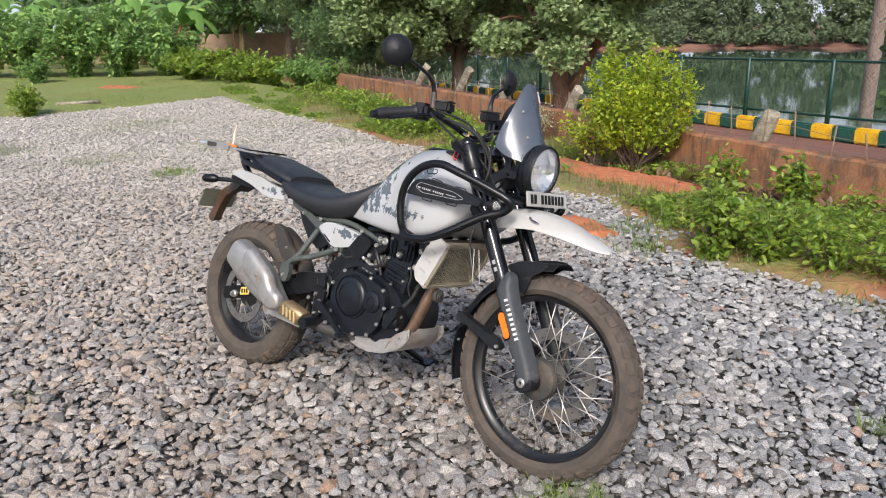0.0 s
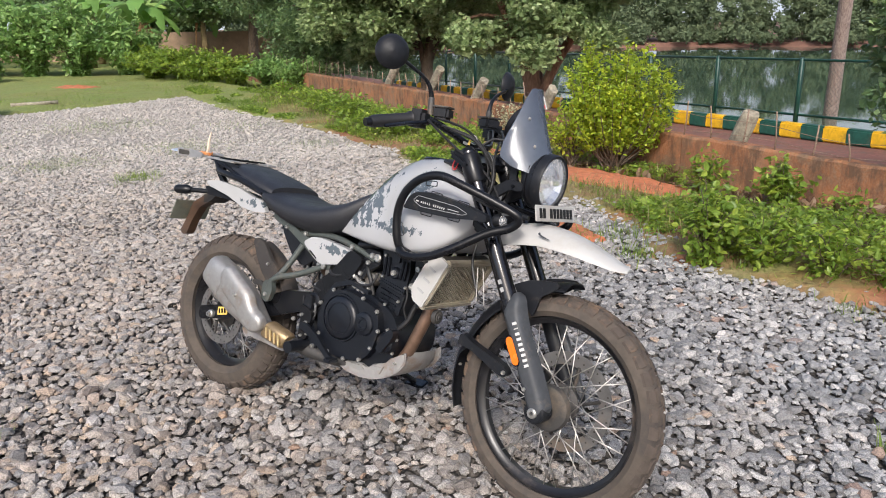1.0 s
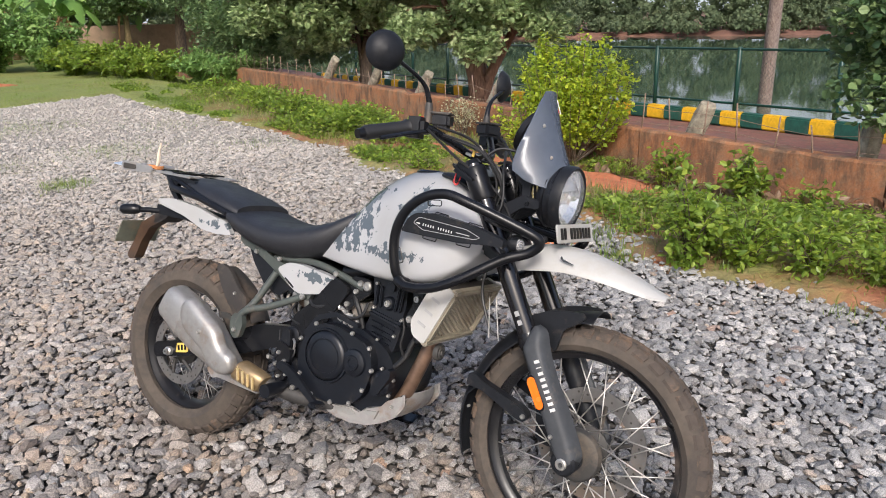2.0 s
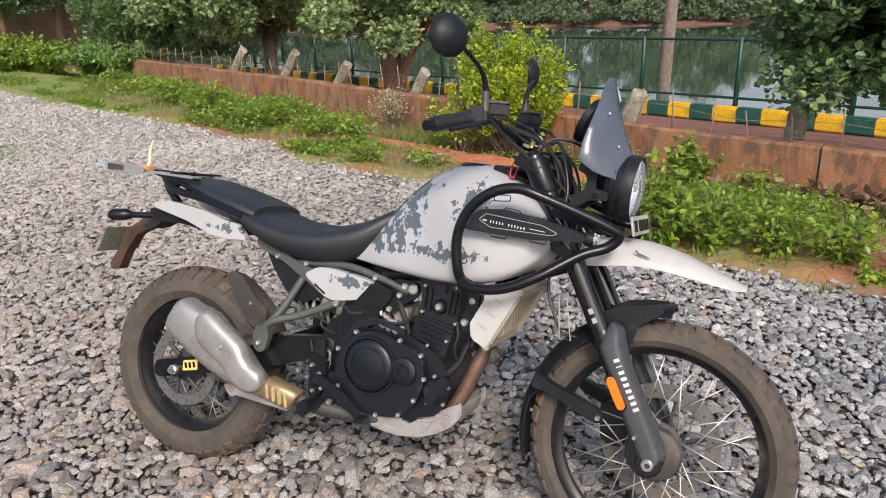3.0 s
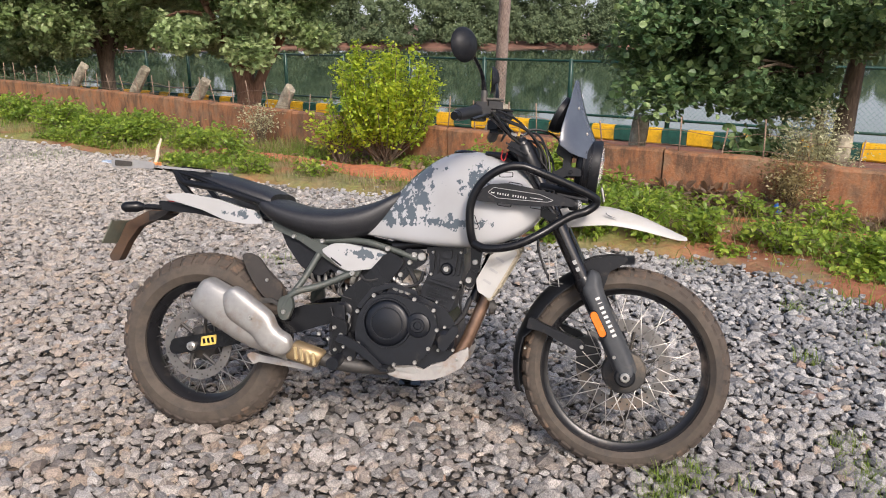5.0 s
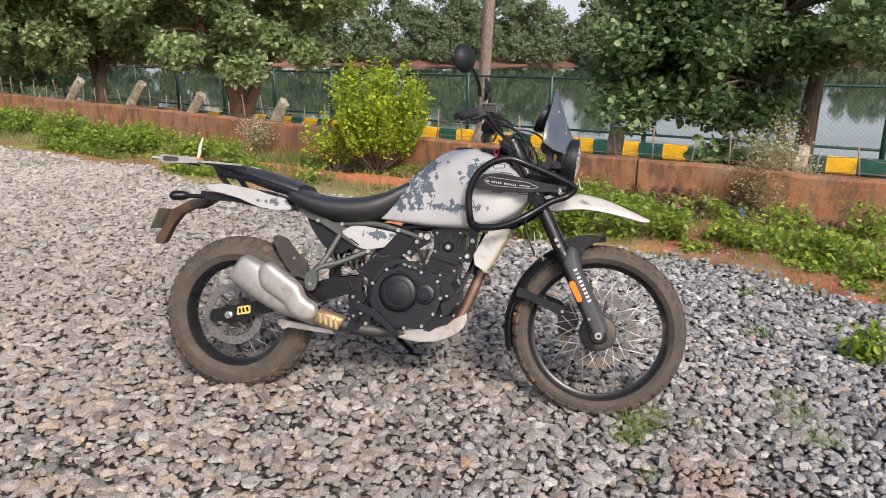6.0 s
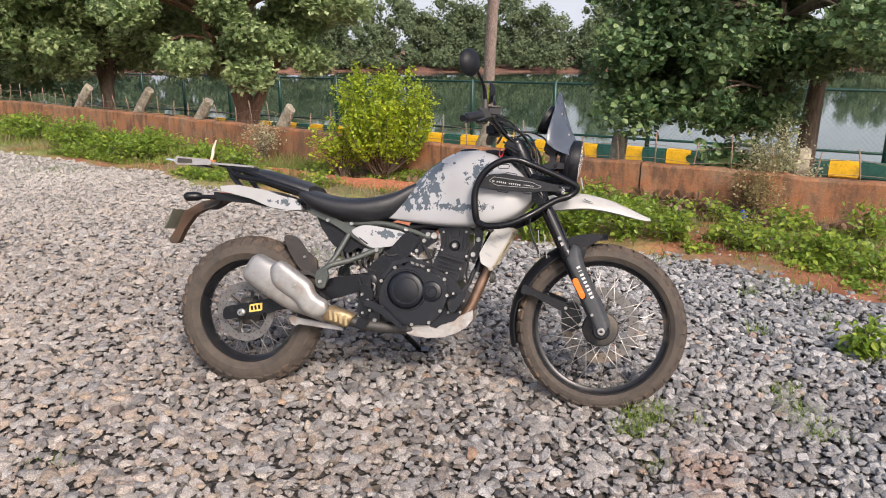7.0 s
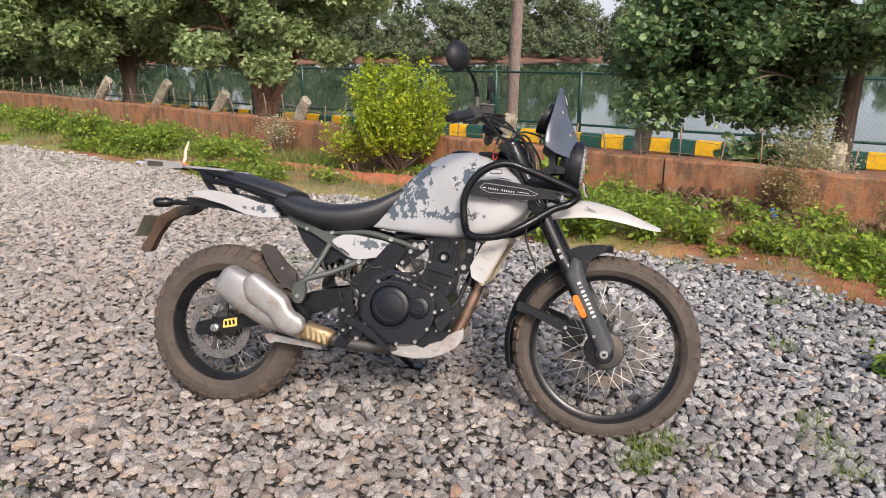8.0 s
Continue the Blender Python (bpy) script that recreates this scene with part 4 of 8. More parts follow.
litter()
stem_bush("dry_shrub", (4.05, 4.86, -0.16), 20, 0.60, 0.24, 0.030, 70, M_STRAW, "brown dry shrub with fine twigs by the wall", 501, 0.3, 0.004, "shrub")
stem_bush("dry_shrub", (4.56, 5.12, -0.6), 90, 1.32, 0.44, 0.030, 110, M_LEAF_PALE, "pale flowering shrub behind the wall", 502, 0.45, 0.005, "shrub", dome=0.3)
stem_bush("shrub", (4.33, 5.52, -0.6), 34, 1.22, 0.30, 0.105, 22, M_LEAF_BIG, "broad-leaved green shrub behind the wall", 504, 0.5, 0.007, "shrub", shape=(BROAD_LEAF_V, LEAF_F))
stem_bush("dry_shrub", (0.85, 10.05, -0.14), 34, 0.60, 0.3, 0.03, 24, M_LEAF_PALE, "pale dry shrub with fine twigs by the wall", 503, 0.4, 0.004, "shrub")


def tufts(rows):
    """Grass tufts among the stones: x, y, blades, height, spread."""
    vs, fs, count = [], [], 0
    for i, (x, y, n, high, spread) in enumerate(rows):
        n = n * 6 if y > 7 else n
        rng = np.random.default_rng(200 + i)
        place = np.stack([rng.normal(x, spread, n), rng.normal(y, spread, n), np.full(n, -0.02)], -1)
        v, f = scatter(BLADE_V * np.array([0.9, 1.6, 1]), BLADE_F, spins(n, 26, rng), place, high * rng.uniform(0.5, 1.2, n))
        vs.append(v)
        fs.append(f + count)
        count += len(v)
    tagged(new("grass_tufts", big_mesh("grass_tufts", np.concatenate(vs), np.concatenate(fs), M_GRASS)), "small tufts of green grass among the stones", "grass", kind="stuff")


tufts(((0.44, 2.15, 200, 0.06, 0.045), (0.33, 2.10, 110, 0.055, 0.035), (0.53, 2.19, 80, 0.055, 0.03), (1.16, 2.08, 110, 0.05, 0.04), (1.04, 1.93, 150, 0.05, 0.045), (0.99, 1.76, 150, 0.05, 0.05), (0.24, 1.86, 30, 0.05, 0.03), (2.05, 3.08, 40, 0.08, 0.03), (2.06, 2.62, 30, 0.06, 0.05), (-1.65, 2.8, 40, 0.05, 0.05), (1.62, 2.62, 40, 0.08, 0.03),
                                     (1.25, 4.9, 120, 0.10, 0.09), (1.05, 5.3, 120, 0.1, 0.1), (1.45, 5.4, 140, 0.1, 0.12), (0.6, 2.02, 30, 0.06, 0.04), (-4.2, 8.4, 160, 0.045, 0.3), (-3.2, 9.4, 160, 0.045, 0.35), (-1.6, 9.6, 30, 0.06, 0.25), (-2.9, 11.4, 40, 0.06, 0.35), (-5.2, 11.5, 200, 0.05, 0.5), (-5.9, 9.0, 160, 0.05, 0.3), (0.07, 4.87, 110, 0.07, 0.10), (-0.12, 5.0, 60, 0.06, 0.08), (-3.0, 7.6, 60, 0.07, 0.12), (2.1, 3.9, 60, 0.08, 0.08), (2.5, 3.1, 120, 0.09, 0.14), (2.8, 2.6, 120, 0.09, 0.14)))


def earth_patch(name, x, y, half_x, half_y, heading, high, seed, label):
    """A low bare heap of red earth with a ragged outline."""
    n, m = 40, 12
    verts, faces = [], []
    q = Matrix.Rotation(radians(heading), 3, "Z")
    for i in range(m + 1):
        r = i / m
        for k in range(n):
            a = 2 * math.pi * k / n
            rag = 1 + 0.45 * noise.noise((math.cos(a) * 1.6 + seed, math.sin(a) * 1.6, 0)) + 0.35 * noise.noise((math.cos(a) * 5 + seed, math.sin(a) * 5, 3))
            p = q @ Vector((math.cos(a) * half_x * r * rag, math.sin(a) * half_y * r * rag, 0))
            wx, wy = x + p.x, y + p.y
            lump = noise.fractal((wx * 7, wy * 7, seed), 1, 2, 5) * 0.55
            verts.append((wx, wy, ground_at(wx, wy) + high * (1 - r ** 2) * (1 + lump) - (0.03 if i == m else -0.012)))
    for i in range(m):
        for k in range(n):
            a, b = i * n + k, i * n + (k + 1) % n
            faces.append((a, b, b + n, a + n))
    tagged(new(name, mesh_of(name, verts, faces, M_RED_EARTH, True)), label, "earth", kind="structure")


earth_patch("earth", 1.62, 7.5, 0.95, 0.50, -40, 0.06, 1, "bare heap of bright red earth beside the gravel")
earth_patch("earth", 0.72, 8.8, 1.05, 0.38, -52, 0.035, 2, "bare strip of red earth beside the weeds")
earth_patch("earth", 3.68, 4.32, 0.85, 0.17, -66, 0.035, 3, "strip of red earth below the wall")
earth_patch("earth", 4.12, 3.3, 0.45, 0.15, -62, 0.03, 4, "strip of red earth below the wall")
earth_patch("earth", 0.89, 5.45, 0.30, 0.14, -60, 0.012, 9, "small patch of red earth in the gravel")
earth_patch("earth", -8.85, 18.4, 0.62, 0.5, 5, 0.06, 6, "small heap of red earth on the grass")
earth_patch("earth", -2.9, 14.9, 0.5, 0.2, -60, 0.03, 8, "strip of red earth below the wall")


def banana(x, y, high, seed):
    """A banana plant: a sheathed stem and long arching blades with a midrib."""
    rng = random.Random(seed)
    plant = thing("banana_plant", Matrix.Translation((x, y, 0)), "banana plant with torn arching green leaves", "banana plant", "banana plants")
    tube("trunk", [(0, 0, -0.1), (0.03, 0, high * 0.3), (0.0, 0.03, high * 0.55)], [0.14, 0.11, 0.08], M_BANANA_STEM, plant, 10)
    for k in range(9):
        a = 2 * math.pi * k / 9 + rng.uniform(-0.3, 0.3)
        reach, rise, drop = rng.uniform(0.9, 1.6), rng.uniform(0.5, 1.3), rng.uniform(0.3, 1.4)
        out = Vector((math.cos(a), math.sin(a), 0))
        side = Vector((-out.y, out.x, 0))
        verts, faces = [], []
        n = 14
        for i in range(n + 1):
            t = i / n
            c = Vector((0, 0, high * 0.52)) + out * reach * t + Vector((0, 0, rise * math.sin(min(1, t * 1.25) * math.pi * 0.5) - drop * t ** 2.4))
            w = 0.30 * math.sin(math.pi * min(1, 0.06 + t * 0.94)) ** 0.6 * (0.25 if t < 0.14 else 1)
            sag = 0.30 * w
            verts += [c + side * w - Vector((0, 0, sag)), c + side * w * 0.5 - Vector((0, 0, sag * 0.25)), c, c - side * w * 0.5 - Vector((0, 0, sag * 0.25)), c - side * w - Vector((0, 0, sag))]
        for i in range(n):
            for j in range(4):
                if j in (0, 3) and rng.random() < 0.12:
                    continue
                a0 = i * 5 + j
                faces.append((a0, a0 + 1, a0 + 6, a0 + 5))
        put_mesh("leaf", mesh_of("leaf", verts, faces, M_LEAF_BANANA, True), plant)
    for k in range(3):
        a = rng.uniform(0, 6.28)
        tube("dry_leaf", [(0, 0, high * 0.5), (0.2 * math.cos(a), 0.2 * math.sin(a), high * 0.48), (0.28 * math.cos(a), 0.28 * math.sin(a), high * 0.15)], [0.04, 0.05, 0.01], M_DRY_STEM, plant, 6, 3)


for i, (x, y, h) in enumerate(((-9.9, 26.0, 2.6), (-12.0, 26.5, 3.0), (-14.0, 26.0, 2.8), (-10.8, 28.0, 3.2), (-15.6, 27.0, 3.0), (-8.8, 28.5, 2.8), (-17.5, 27.5, 3.1), (-12.8, 29.0, 3.3))):
    banana(x, y, h, 300 + i)
# shrubs before the bananas
for i, (x, y, n, h, w, lf) in enumerate(((-13.4, 22.6, 60, 2.0, 1.1, 0.20), (-12.0, 22.8, 60, 1.9, 1.0, 0.20), (-10.6, 22.6, 60, 2.0, 1.1, 0.20), (-9.2, 22.8, 50, 1.5, 1.0, 0.19), (-15.0, 23.0, 60, 2.0, 1.1, 0.20), (-7.9, 21.2, 50, 0.80, 0.9, 0.15), (-6.9, 20.6, 50, 0.80, 0.9, 0.14), (-6.0, 19.8, 46, 0.70, 0.8, 0.14), (-5.2, 19.2, 40, 0.62, 0.7, 0.13), (-4.3, 18.9, 40, 0.60, 0.7, 0.13), (-7.7, 12.9, 24, 0.5, 0.3, 0.09), (-11.9, 20.4, 20, 0.7, 0.3, 0.12), (-3.4, 18.2, 36, 0.6, 0.6, 0.12))):
    stem_bush("shrub", (x, y, -0.03), n, h * 1.08, w * 1.1, lf * 0.8, 95, M_LEAF_WEED if i in (5, 6, 7, 8, 10) else M_LEAF_SHRUB, "leafy green shrub at the yard's far edge", 400 + i, 0.02, 0.012, "shrub", shape=(THIN_LEAF_V, THIN_LEAF_F))


def brown_wall():
    me = mesh_of("wall_far", *box_arrays(-22, -4, 31.0, 31.25, -0.3, 1.05), M_BROWN_WALL)
    tagged(new("wall_far", me), "weathered brown wall behind banana plants", "wall", kind="structure")


brown_wall()
tagged(tube("plank", [(-8.0, 14.3, 0.03), (-7.35, 14.75, 0.03)], 0.04, M_CONCRETE, None, 6), "weathered plank lying on grass", "plank")
paper = new("paper", mesh_of("paper", [(0, 0, 0), (0.14, 0.02, 0.05), (0.22, 0.1, 0.0), (0.16, 0.2, 0.08), (0.02, 0.16, 0.02), (0.1, 0.1, 0.13)], [(0, 1, 5), (1, 2, 5), (2, 3, 5), (3, 4, 5), (4, 0, 5)], M_HAZE_WALL))
paper.location = (-2.58, 14.08, 0.0)
tagged(paper, "crumpled white scrap of paper on grass", "paper")
scrap = new("blue_scrap", mesh_of("blue_scrap", [(0, 0, 0), (0.08, 0.02, 0.04), (0.13, 0.08, 0.0), (0.08, 0.12, 0.06), (0.0, 0.09, 0.02), (0.06, 0.06, 0.10)], [(0, 1, 5), (1, 2, 5), (2, 3, 5), (3, 4, 5), (4, 0, 5)], M_BLUE))
scrap.location = (3.83, 4.76, -0.10)
tagged(scrap, "crumpled blue plastic scrap below the wall", "litter")


# ---- the motorcycle ----
# local axes: x ahead, y to its left, z up along the leaning plane; the origin lies under the rear axle
BIKE_HEADING, BIKE_LEAN, STEER = -35.2, 14.5, -2.0
BIKE_AT = Vector((-0.873, 3.200, -0.036))
BIKE_POSE = Matrix.Translation(BIKE_AT) @ Matrix.Rotation(radians(BIKE_HEADING), 4, "Z") @ Matrix.Rotation(radians(-BIKE_LEAN), 4, "X")
REAR_AXLE, FRONT_AXLE = Vector((-0.004, 0, 0.327)), Vector((1.500, 0, 0.345))
STEER_AXIS = Vector((-0.4557, 0, 0.890))
STEER_AT = Vector((1.12, 0, 1.0))
TURNED = Matrix.Translation(STEER_AT) @ Matrix.Rotation(radians(STEER), 4, STEER_AXIS) @ Matrix.Translation(-STEER_AT)


def camo_material():
    """White paint with slate-grey camouflage flakes over the rear of the tank and along its foot."""
    k = Mat("camouflage_paint", 0.32)
    sep = k.node("ShaderNodeSeparateXYZ")
    k.link(k.coords(), sep.inputs[0])
    x, z = sep.outputs[0], sep.outputs[2]
    # how far inside the band that runs from the seat forward along the foot
    edge = k.math("MULTIPLY", k.math("SUBTRACT", k.math("ADD", 0.855, k.math("MULTIPLY", k.math("SUBTRACT", z, 0.90), 0.10)), x), 9.0)
    rise = k.math("MULTIPLY", k.math("SUBTRACT", z, 0.788), 40.0)
    band = k.math("MINIMUM", k.math("MINIMUM", edge, rise), 0.62)
    foot = k.math("SUBTRACT", 1.0, k.math("ADD", k.math("MULTIPLY", k.math("ABSOLUTE", k.math("SUBTRACT", z, 0.812)), 34.0), k.math("MULTIPLY", k.math("ABSOLUTE", k.math("SUBTRACT", x, 0.915)), 5.5)))
    nose = k.math("SUBTRACT", 1.0, k.math("ADD", k.math("MULTIPLY", k.math("ABSOLUTE", k.math("SUBTRACT", z, 0.945)), 12.0), k.math("MULTIPLY", k.math("ABSOLUTE", k.math("SUBTRACT", x, 0.99)), 13.0)))
    tail = k.math("SUBTRACT", 1.0, k.math("ADD", k.math("MULTIPLY", k.math("ABSOLUTE", k.math("SUBTRACT", z, 0.806)), 34.0), k.math("MULTIPLY", k.math("ABSOLUTE", k.math("SUBTRACT", x, 0.185)), 9.0)))
    side = k.math("SUBTRACT", 1.0, k.math("ADD", k.math("MULTIPLY", k.math("ABSOLUTE", k.math("SUBTRACT", z, 0.690)), 40.0), k.math("MULTIPLY", k.math("ABSOLUTE", k.math("SUBTRACT", x, 0.61)), 6.5)))
    band = k.math("SUBTRACT", band, k.math("MULTIPLY", k.math("LESS_THAN", x, 0.56), 3.0))
    most = k.math("MAXIMUM", k.math("MAXIMUM", band, foot), k.math("MAXIMUM", k.math("MAXIMUM", nose, tail), side))
    most = k.math("MINIMUM", k.math("MAXIMUM", most, -0.9), 0.58)
    flake = k.node("ShaderNodeTexVoronoi", feature="F1", distance="CHEBYCHEV")
    flake.inputs["Scale"].default_value = 150
    mp = k.node("ShaderNodeMapping")
    mp.inputs["Scale"].default_value = (1.0, 0.35, 0.75)
    mp.inputs["Location"].default_value = (3.7, 1.3, 2.1)
    k.link(k.coords(), mp.inputs[0])
    k.link(mp.outputs[0], flake.inputs["Vector"])
    n = k.noise(34, 5, 0.72, vector=flake.outputs["Position"])
    n2 = k.noise(34, 5, 0.72, vector=mp.outputs[0])
    val = k.math("ADD", k.math("MULTIPLY", k.math("SUBTRACT", k.math("ADD", k.math("MULTIPLY", n, 0.35), k.math("MULTIPLY", n2, 0.65)), 0.515), 4.4), k.math("MULTIPLY", most, 1.0))
    mask = k.ramp(val, (0.30, 0.0), (0.34, 1.0))
    white = k.mix(k.ramp(k.noise(6, 4), (0.4, 0.0), (0.7, 1.0)), (0.385, 0.39, 0.40), (0.36, 0.36, 0.355))
    k.color(k.mix(mask, white, (0.088, 0.108, 0.125)))
    k.rough(k.math("MULTIPLY_ADD", k.noise(5, 4), 0.15, 0.14))
    return k.m


def screen_material():
    k = Mat("smoked_screen", 0.22, color=(0.22, 0.26, 0.32))
    k.color(k.mix(k.ramp(k.noise(9, 4), (0.4, 0.0), (0.7, 1.0)), (0.065, 0.080, 0.112), (0.090, 0.108, 0.140)))
    k.b.inputs["Alpha"].default_value = 0.82
    k.b.inputs["Specular IOR Level"].default_value = 0.28
    return k.m


def lens_material(name, color, alpha=0.25):
    k = Mat(name, 0.04, color=color)
    k.b.inputs["Alpha"].default_value = alpha
    return k.m


M_CAMO = camo_material()
M_WHITE = plain("white_paint", (0.415, 0.41, 0.395), 0.4, vary=0.05, scale=20, dirt=(0.36, 0.33, 0.28), dirt_amount=0.35)
M_GLOSS = plain("gloss_black", (0.007, 0.007, 0.009), 0.14, vary=0.3, scale=30, spec=0.6)
M_BLACK = plain("satin_black", (0.0075, 0.0080, 0.0100), 0.28, vary=0.3, scale=30, spec=0.32)
M_PLASTIC = plain("black_plastic", (0.0105, 0.0118, 0.0150), 0.50, vary=0.25, scale=60, dirt=(0.06, 0.05, 0.042), dirt_amount=0.12, bump=0.15, spec=0.25)
M_GUARD = plain("grey_guard_plastic", (0.042, 0.046, 0.052), 0.6, vary=0.2, scale=60, dirt=(0.11, 0.095, 0.08), dirt_amount=0.15, bump=0.15)
M_ENGINE = plain("black_engine_paint", (0.0055, 0.0070, 0.0110), 0.36, vary=0.3, scale=50, dirt=(0.045, 0.038, 0.031), dirt_amount=0.12, bump=0.15, spec=0.45)
M_FRAME = plain("grey_green_frame", (0.060, 0.070, 0.064), 0.45, vary=0.15, scale=30, dirt=(0.16, 0.13, 0.10), dirt_amount=0.2)
M_SEAT = plain("black_seat_cover", (0.016, 0.017, 0.021), 0.50, vary=0.15, scale=140, dirt=(0.040, 0.038, 0.038), dirt_amount=0.12, bump=0.25)
M_STEEL = plain("brushed_silencer_steel", (0.40, 0.39, 0.375), 0.48, 0.7, vary=0.12, scale=50, dirt=(0.32, 0.27, 0.22), dirt_amount=0.4)
M_ALLOY = plain("dull_alloy", (0.38, 0.375, 0.36), 0.48, 0.6, vary=0.15, scale=40, dirt=(0.36, 0.27, 0.19), dirt_amount=0.5)
M_MUDDY_ALLOY = plain("muddy_alloy", (0.40, 0.385, 0.37), 0.5, 0.55, vary=0.2, scale=30, dirt=(0.27, 0.17, 0.10), dirt_amount=0.45)
M_BRASS = plain("heat_stained_steel", (0.30, 0.22, 0.12), 0.45, 0.6, vary=0.25, scale=40, dirt=(0.30, 0.22, 0.13), dirt_amount=0.5)
M_GOLD = plain("pale_gold_steel", (0.72, 0.60, 0.36), 0.4, 0.5, vary=0.15)
M_PIPE = plain("browned_exhaust_pipe", (0.21, 0.135, 0.095), 0.45, 0.7, vary=0.35, scale=20)
M_TYRE = plain("dusty_tyre", (0.078, 0.063, 0.050), 0.88, vary=0.22, scale=34, dirt=(0.040, 0.036, 0.034), dirt_amount=0.5, bump=0.2)
M_TREAD = plain("muddy_tread", (0.072, 0.057, 0.047), 0.92, vary=0.35, scale=26, dirt=(0.22, 0.14, 0.085), dirt_amount=0.3, bump=0.3)
M_RIM = plain("black_rim", (0.012, 0.012, 0.014), 0.3, vary=0.3, scale=20, dirt=(0.10, 0.08, 0.065), dirt_amount=0.2)
M_SPOKE = plain("steel_spoke", (0.52, 0.50, 0.47), 0.38, 0.85, vary=0.15, scale=40)
M_DISC = plain("brake_disc_steel", (0.17, 0.165, 0.16), 0.5, 0.6, vary=0.2, scale=30, dirt=(0.24, 0.18, 0.13), dirt_amount=0.4)
M_HUB = plain("dusty_hub_alloy", (0.060, 0.058, 0.056), 0.6, 0.4, vary=0.25, scale=30, dirt=(0.15, 0.12, 0.09), dirt_amount=0.4)
M_BOLT = plain("zinc_bolt", (0.46, 0.45, 0.43), 0.38, 0.8, vary=0.1)
M_MUD = plain("mud_caked_plastic", (0.075, 0.040, 0.020), 0.6, vary=0.35, scale=14, dirt=(0.045, 0.035, 0.03), dirt_amount=0.45, bump=0.3)
M_FLAP = plain("dusty_flap_plastic", (0.036, 0.032, 0.030), 0.75, vary=0.3, scale=16, dirt=(0.12, 0.085, 0.06), dirt_amount=0.4, bump=0.2)
M_ORANGE = plain("orange_reflector", (0.85, 0.17, 0.012), 0.25, vary=0.06, scale=60)
M_YELLOW = plain("yellow_sticker", (0.72, 0.50, 0.11), 0.5, vary=0.08)
M_LETTER = plain("white_print", (0.58, 0.575, 0.56), 0.5, vary=0.05)
M_GREY_PRINT = plain("grey_print", (0.34, 0.34, 0.34), 0.5, vary=0.05)
M_RED_PRINT = plain("red_print", (0.5, 0.03, 0.03), 0.5, vary=0.05)
M_MESH = plain("bronze_guard_mesh", (0.40, 0.36, 0.28), 0.5, 0.5, vary=0.15, dirt=(0.28, 0.22, 0.15), dirt_amount=0.4)
M_PLATE_BACK = plain("dusty_plate_back", (0.17, 0.18, 0.14), 0.6, vary=0.3, scale=20, dirt=(0.26, 0.20, 0.13), dirt_amount=0.5)
M_CORE = plain("dark_radiator_core", (0.045, 0.040, 0.034), 0.7, vary=0.3)
M_REFLECTOR = plain("headlight_reflector", (0.80, 0.80, 0.80), 0.12, 0.95, vary=0.05)
M_SCREEN = screen_material()
M_LENS = lens_material("clear_lens", (0.85, 0.87, 0.90))
M_RIBBON = plain("pale_ribbon", (0.70, 0.58, 0.45), 0.7, vary=0.1)
M_RIBBON_ORANGE = plain("orange_cord", (0.62, 0.25, 0.08), 0.7, vary=0.2)
M_TAG = plain("pale_blue_tag", (0.38, 0.46, 0.58), 0.5, vary=0.2)
M_HOSE = plain("black_hose", (0.012, 0.012, 0.013), 0.5, vary=0.2)
M_MIRROR = Mat("mirror_glass", 0.02, 1.0, (0.85, 0.85, 0.86)).m

BIKE = thing("motorcycle", BIKE_POSE, "white adventure motorcycle with slate camouflage leaning on its stand", "motorcycle")


def finish(bm, angle=38):
    """Rounded faces smooth, true edges sharp."""
    bmesh.ops.recalc_face_normals(bm, faces=bm.faces[:])
    for f in bm.faces:
        f.smooth = True
    for e in bm.edges:
        e.smooth = len(e.link_faces) == 2 and e.calc_face_angle(0) < radians(angle)
    return bm


def part(name, bm, material, parent, label="", xf=None, angle=38):
    """Link a bmesh as one mesh object under a thing or a part."""
    finish(bm, angle)
    if xf is not None:
        bm.transform(xf)
    me = bpy.data.meshes.new(name)
    bm.to_mesh(me)
    bm.free()
    me.materials.append(material)
    return put_mesh(name, me, parent, label)


def bm_of(verts, faces):
    bm = bmesh.new()
    vs = [bm.verts.new(v) for v in verts]
    for f in faces:
        try:
            bm.faces.new([vs[i] for i in f])
        except ValueError:
            pass
    return bm


def prism(poly, y0, y1, bevel=0.004, seg=2):
    """A plate: an outline in x and z, from y0 to y1, with rounded edges."""
    n = len(poly)
    bm = bm_of([(x, y0, z) for x, z in poly] + [(x, y1, z) for x, z in poly], [tuple(range(n)), tuple(range(n, 2 * n))[::-1]] + [(i, (i + 1) % n, n + (i + 1) % n, n + i) for i in range(n)])
    if bevel:
        bmesh.ops.bevel(bm, geom=[e for e in bm.edges], offset=bevel, segments=seg, affect="EDGES", clamp_overlap=True)
    return bm


def round_poly(poly, r, steps=4):
    """An outline with its corners rounded."""
    out, n = [], len(poly)
    for i in range(n):
        a, b, c = Vector(poly[i - 1]), Vector(poly[i]), Vector(poly[(i + 1) % n])
        rr = min(r, (a - b).length * 0.45, (c - b).length * 0.45)
        p, q = b + (a - b).normalized() * rr, b + (c - b).normalized() * rr
        for k in range(steps + 1):
            t = k / steps
            out.append(tuple((1 - t) ** 2 * p + 2 * t * (1 - t) * b + t * t * q))
    return out


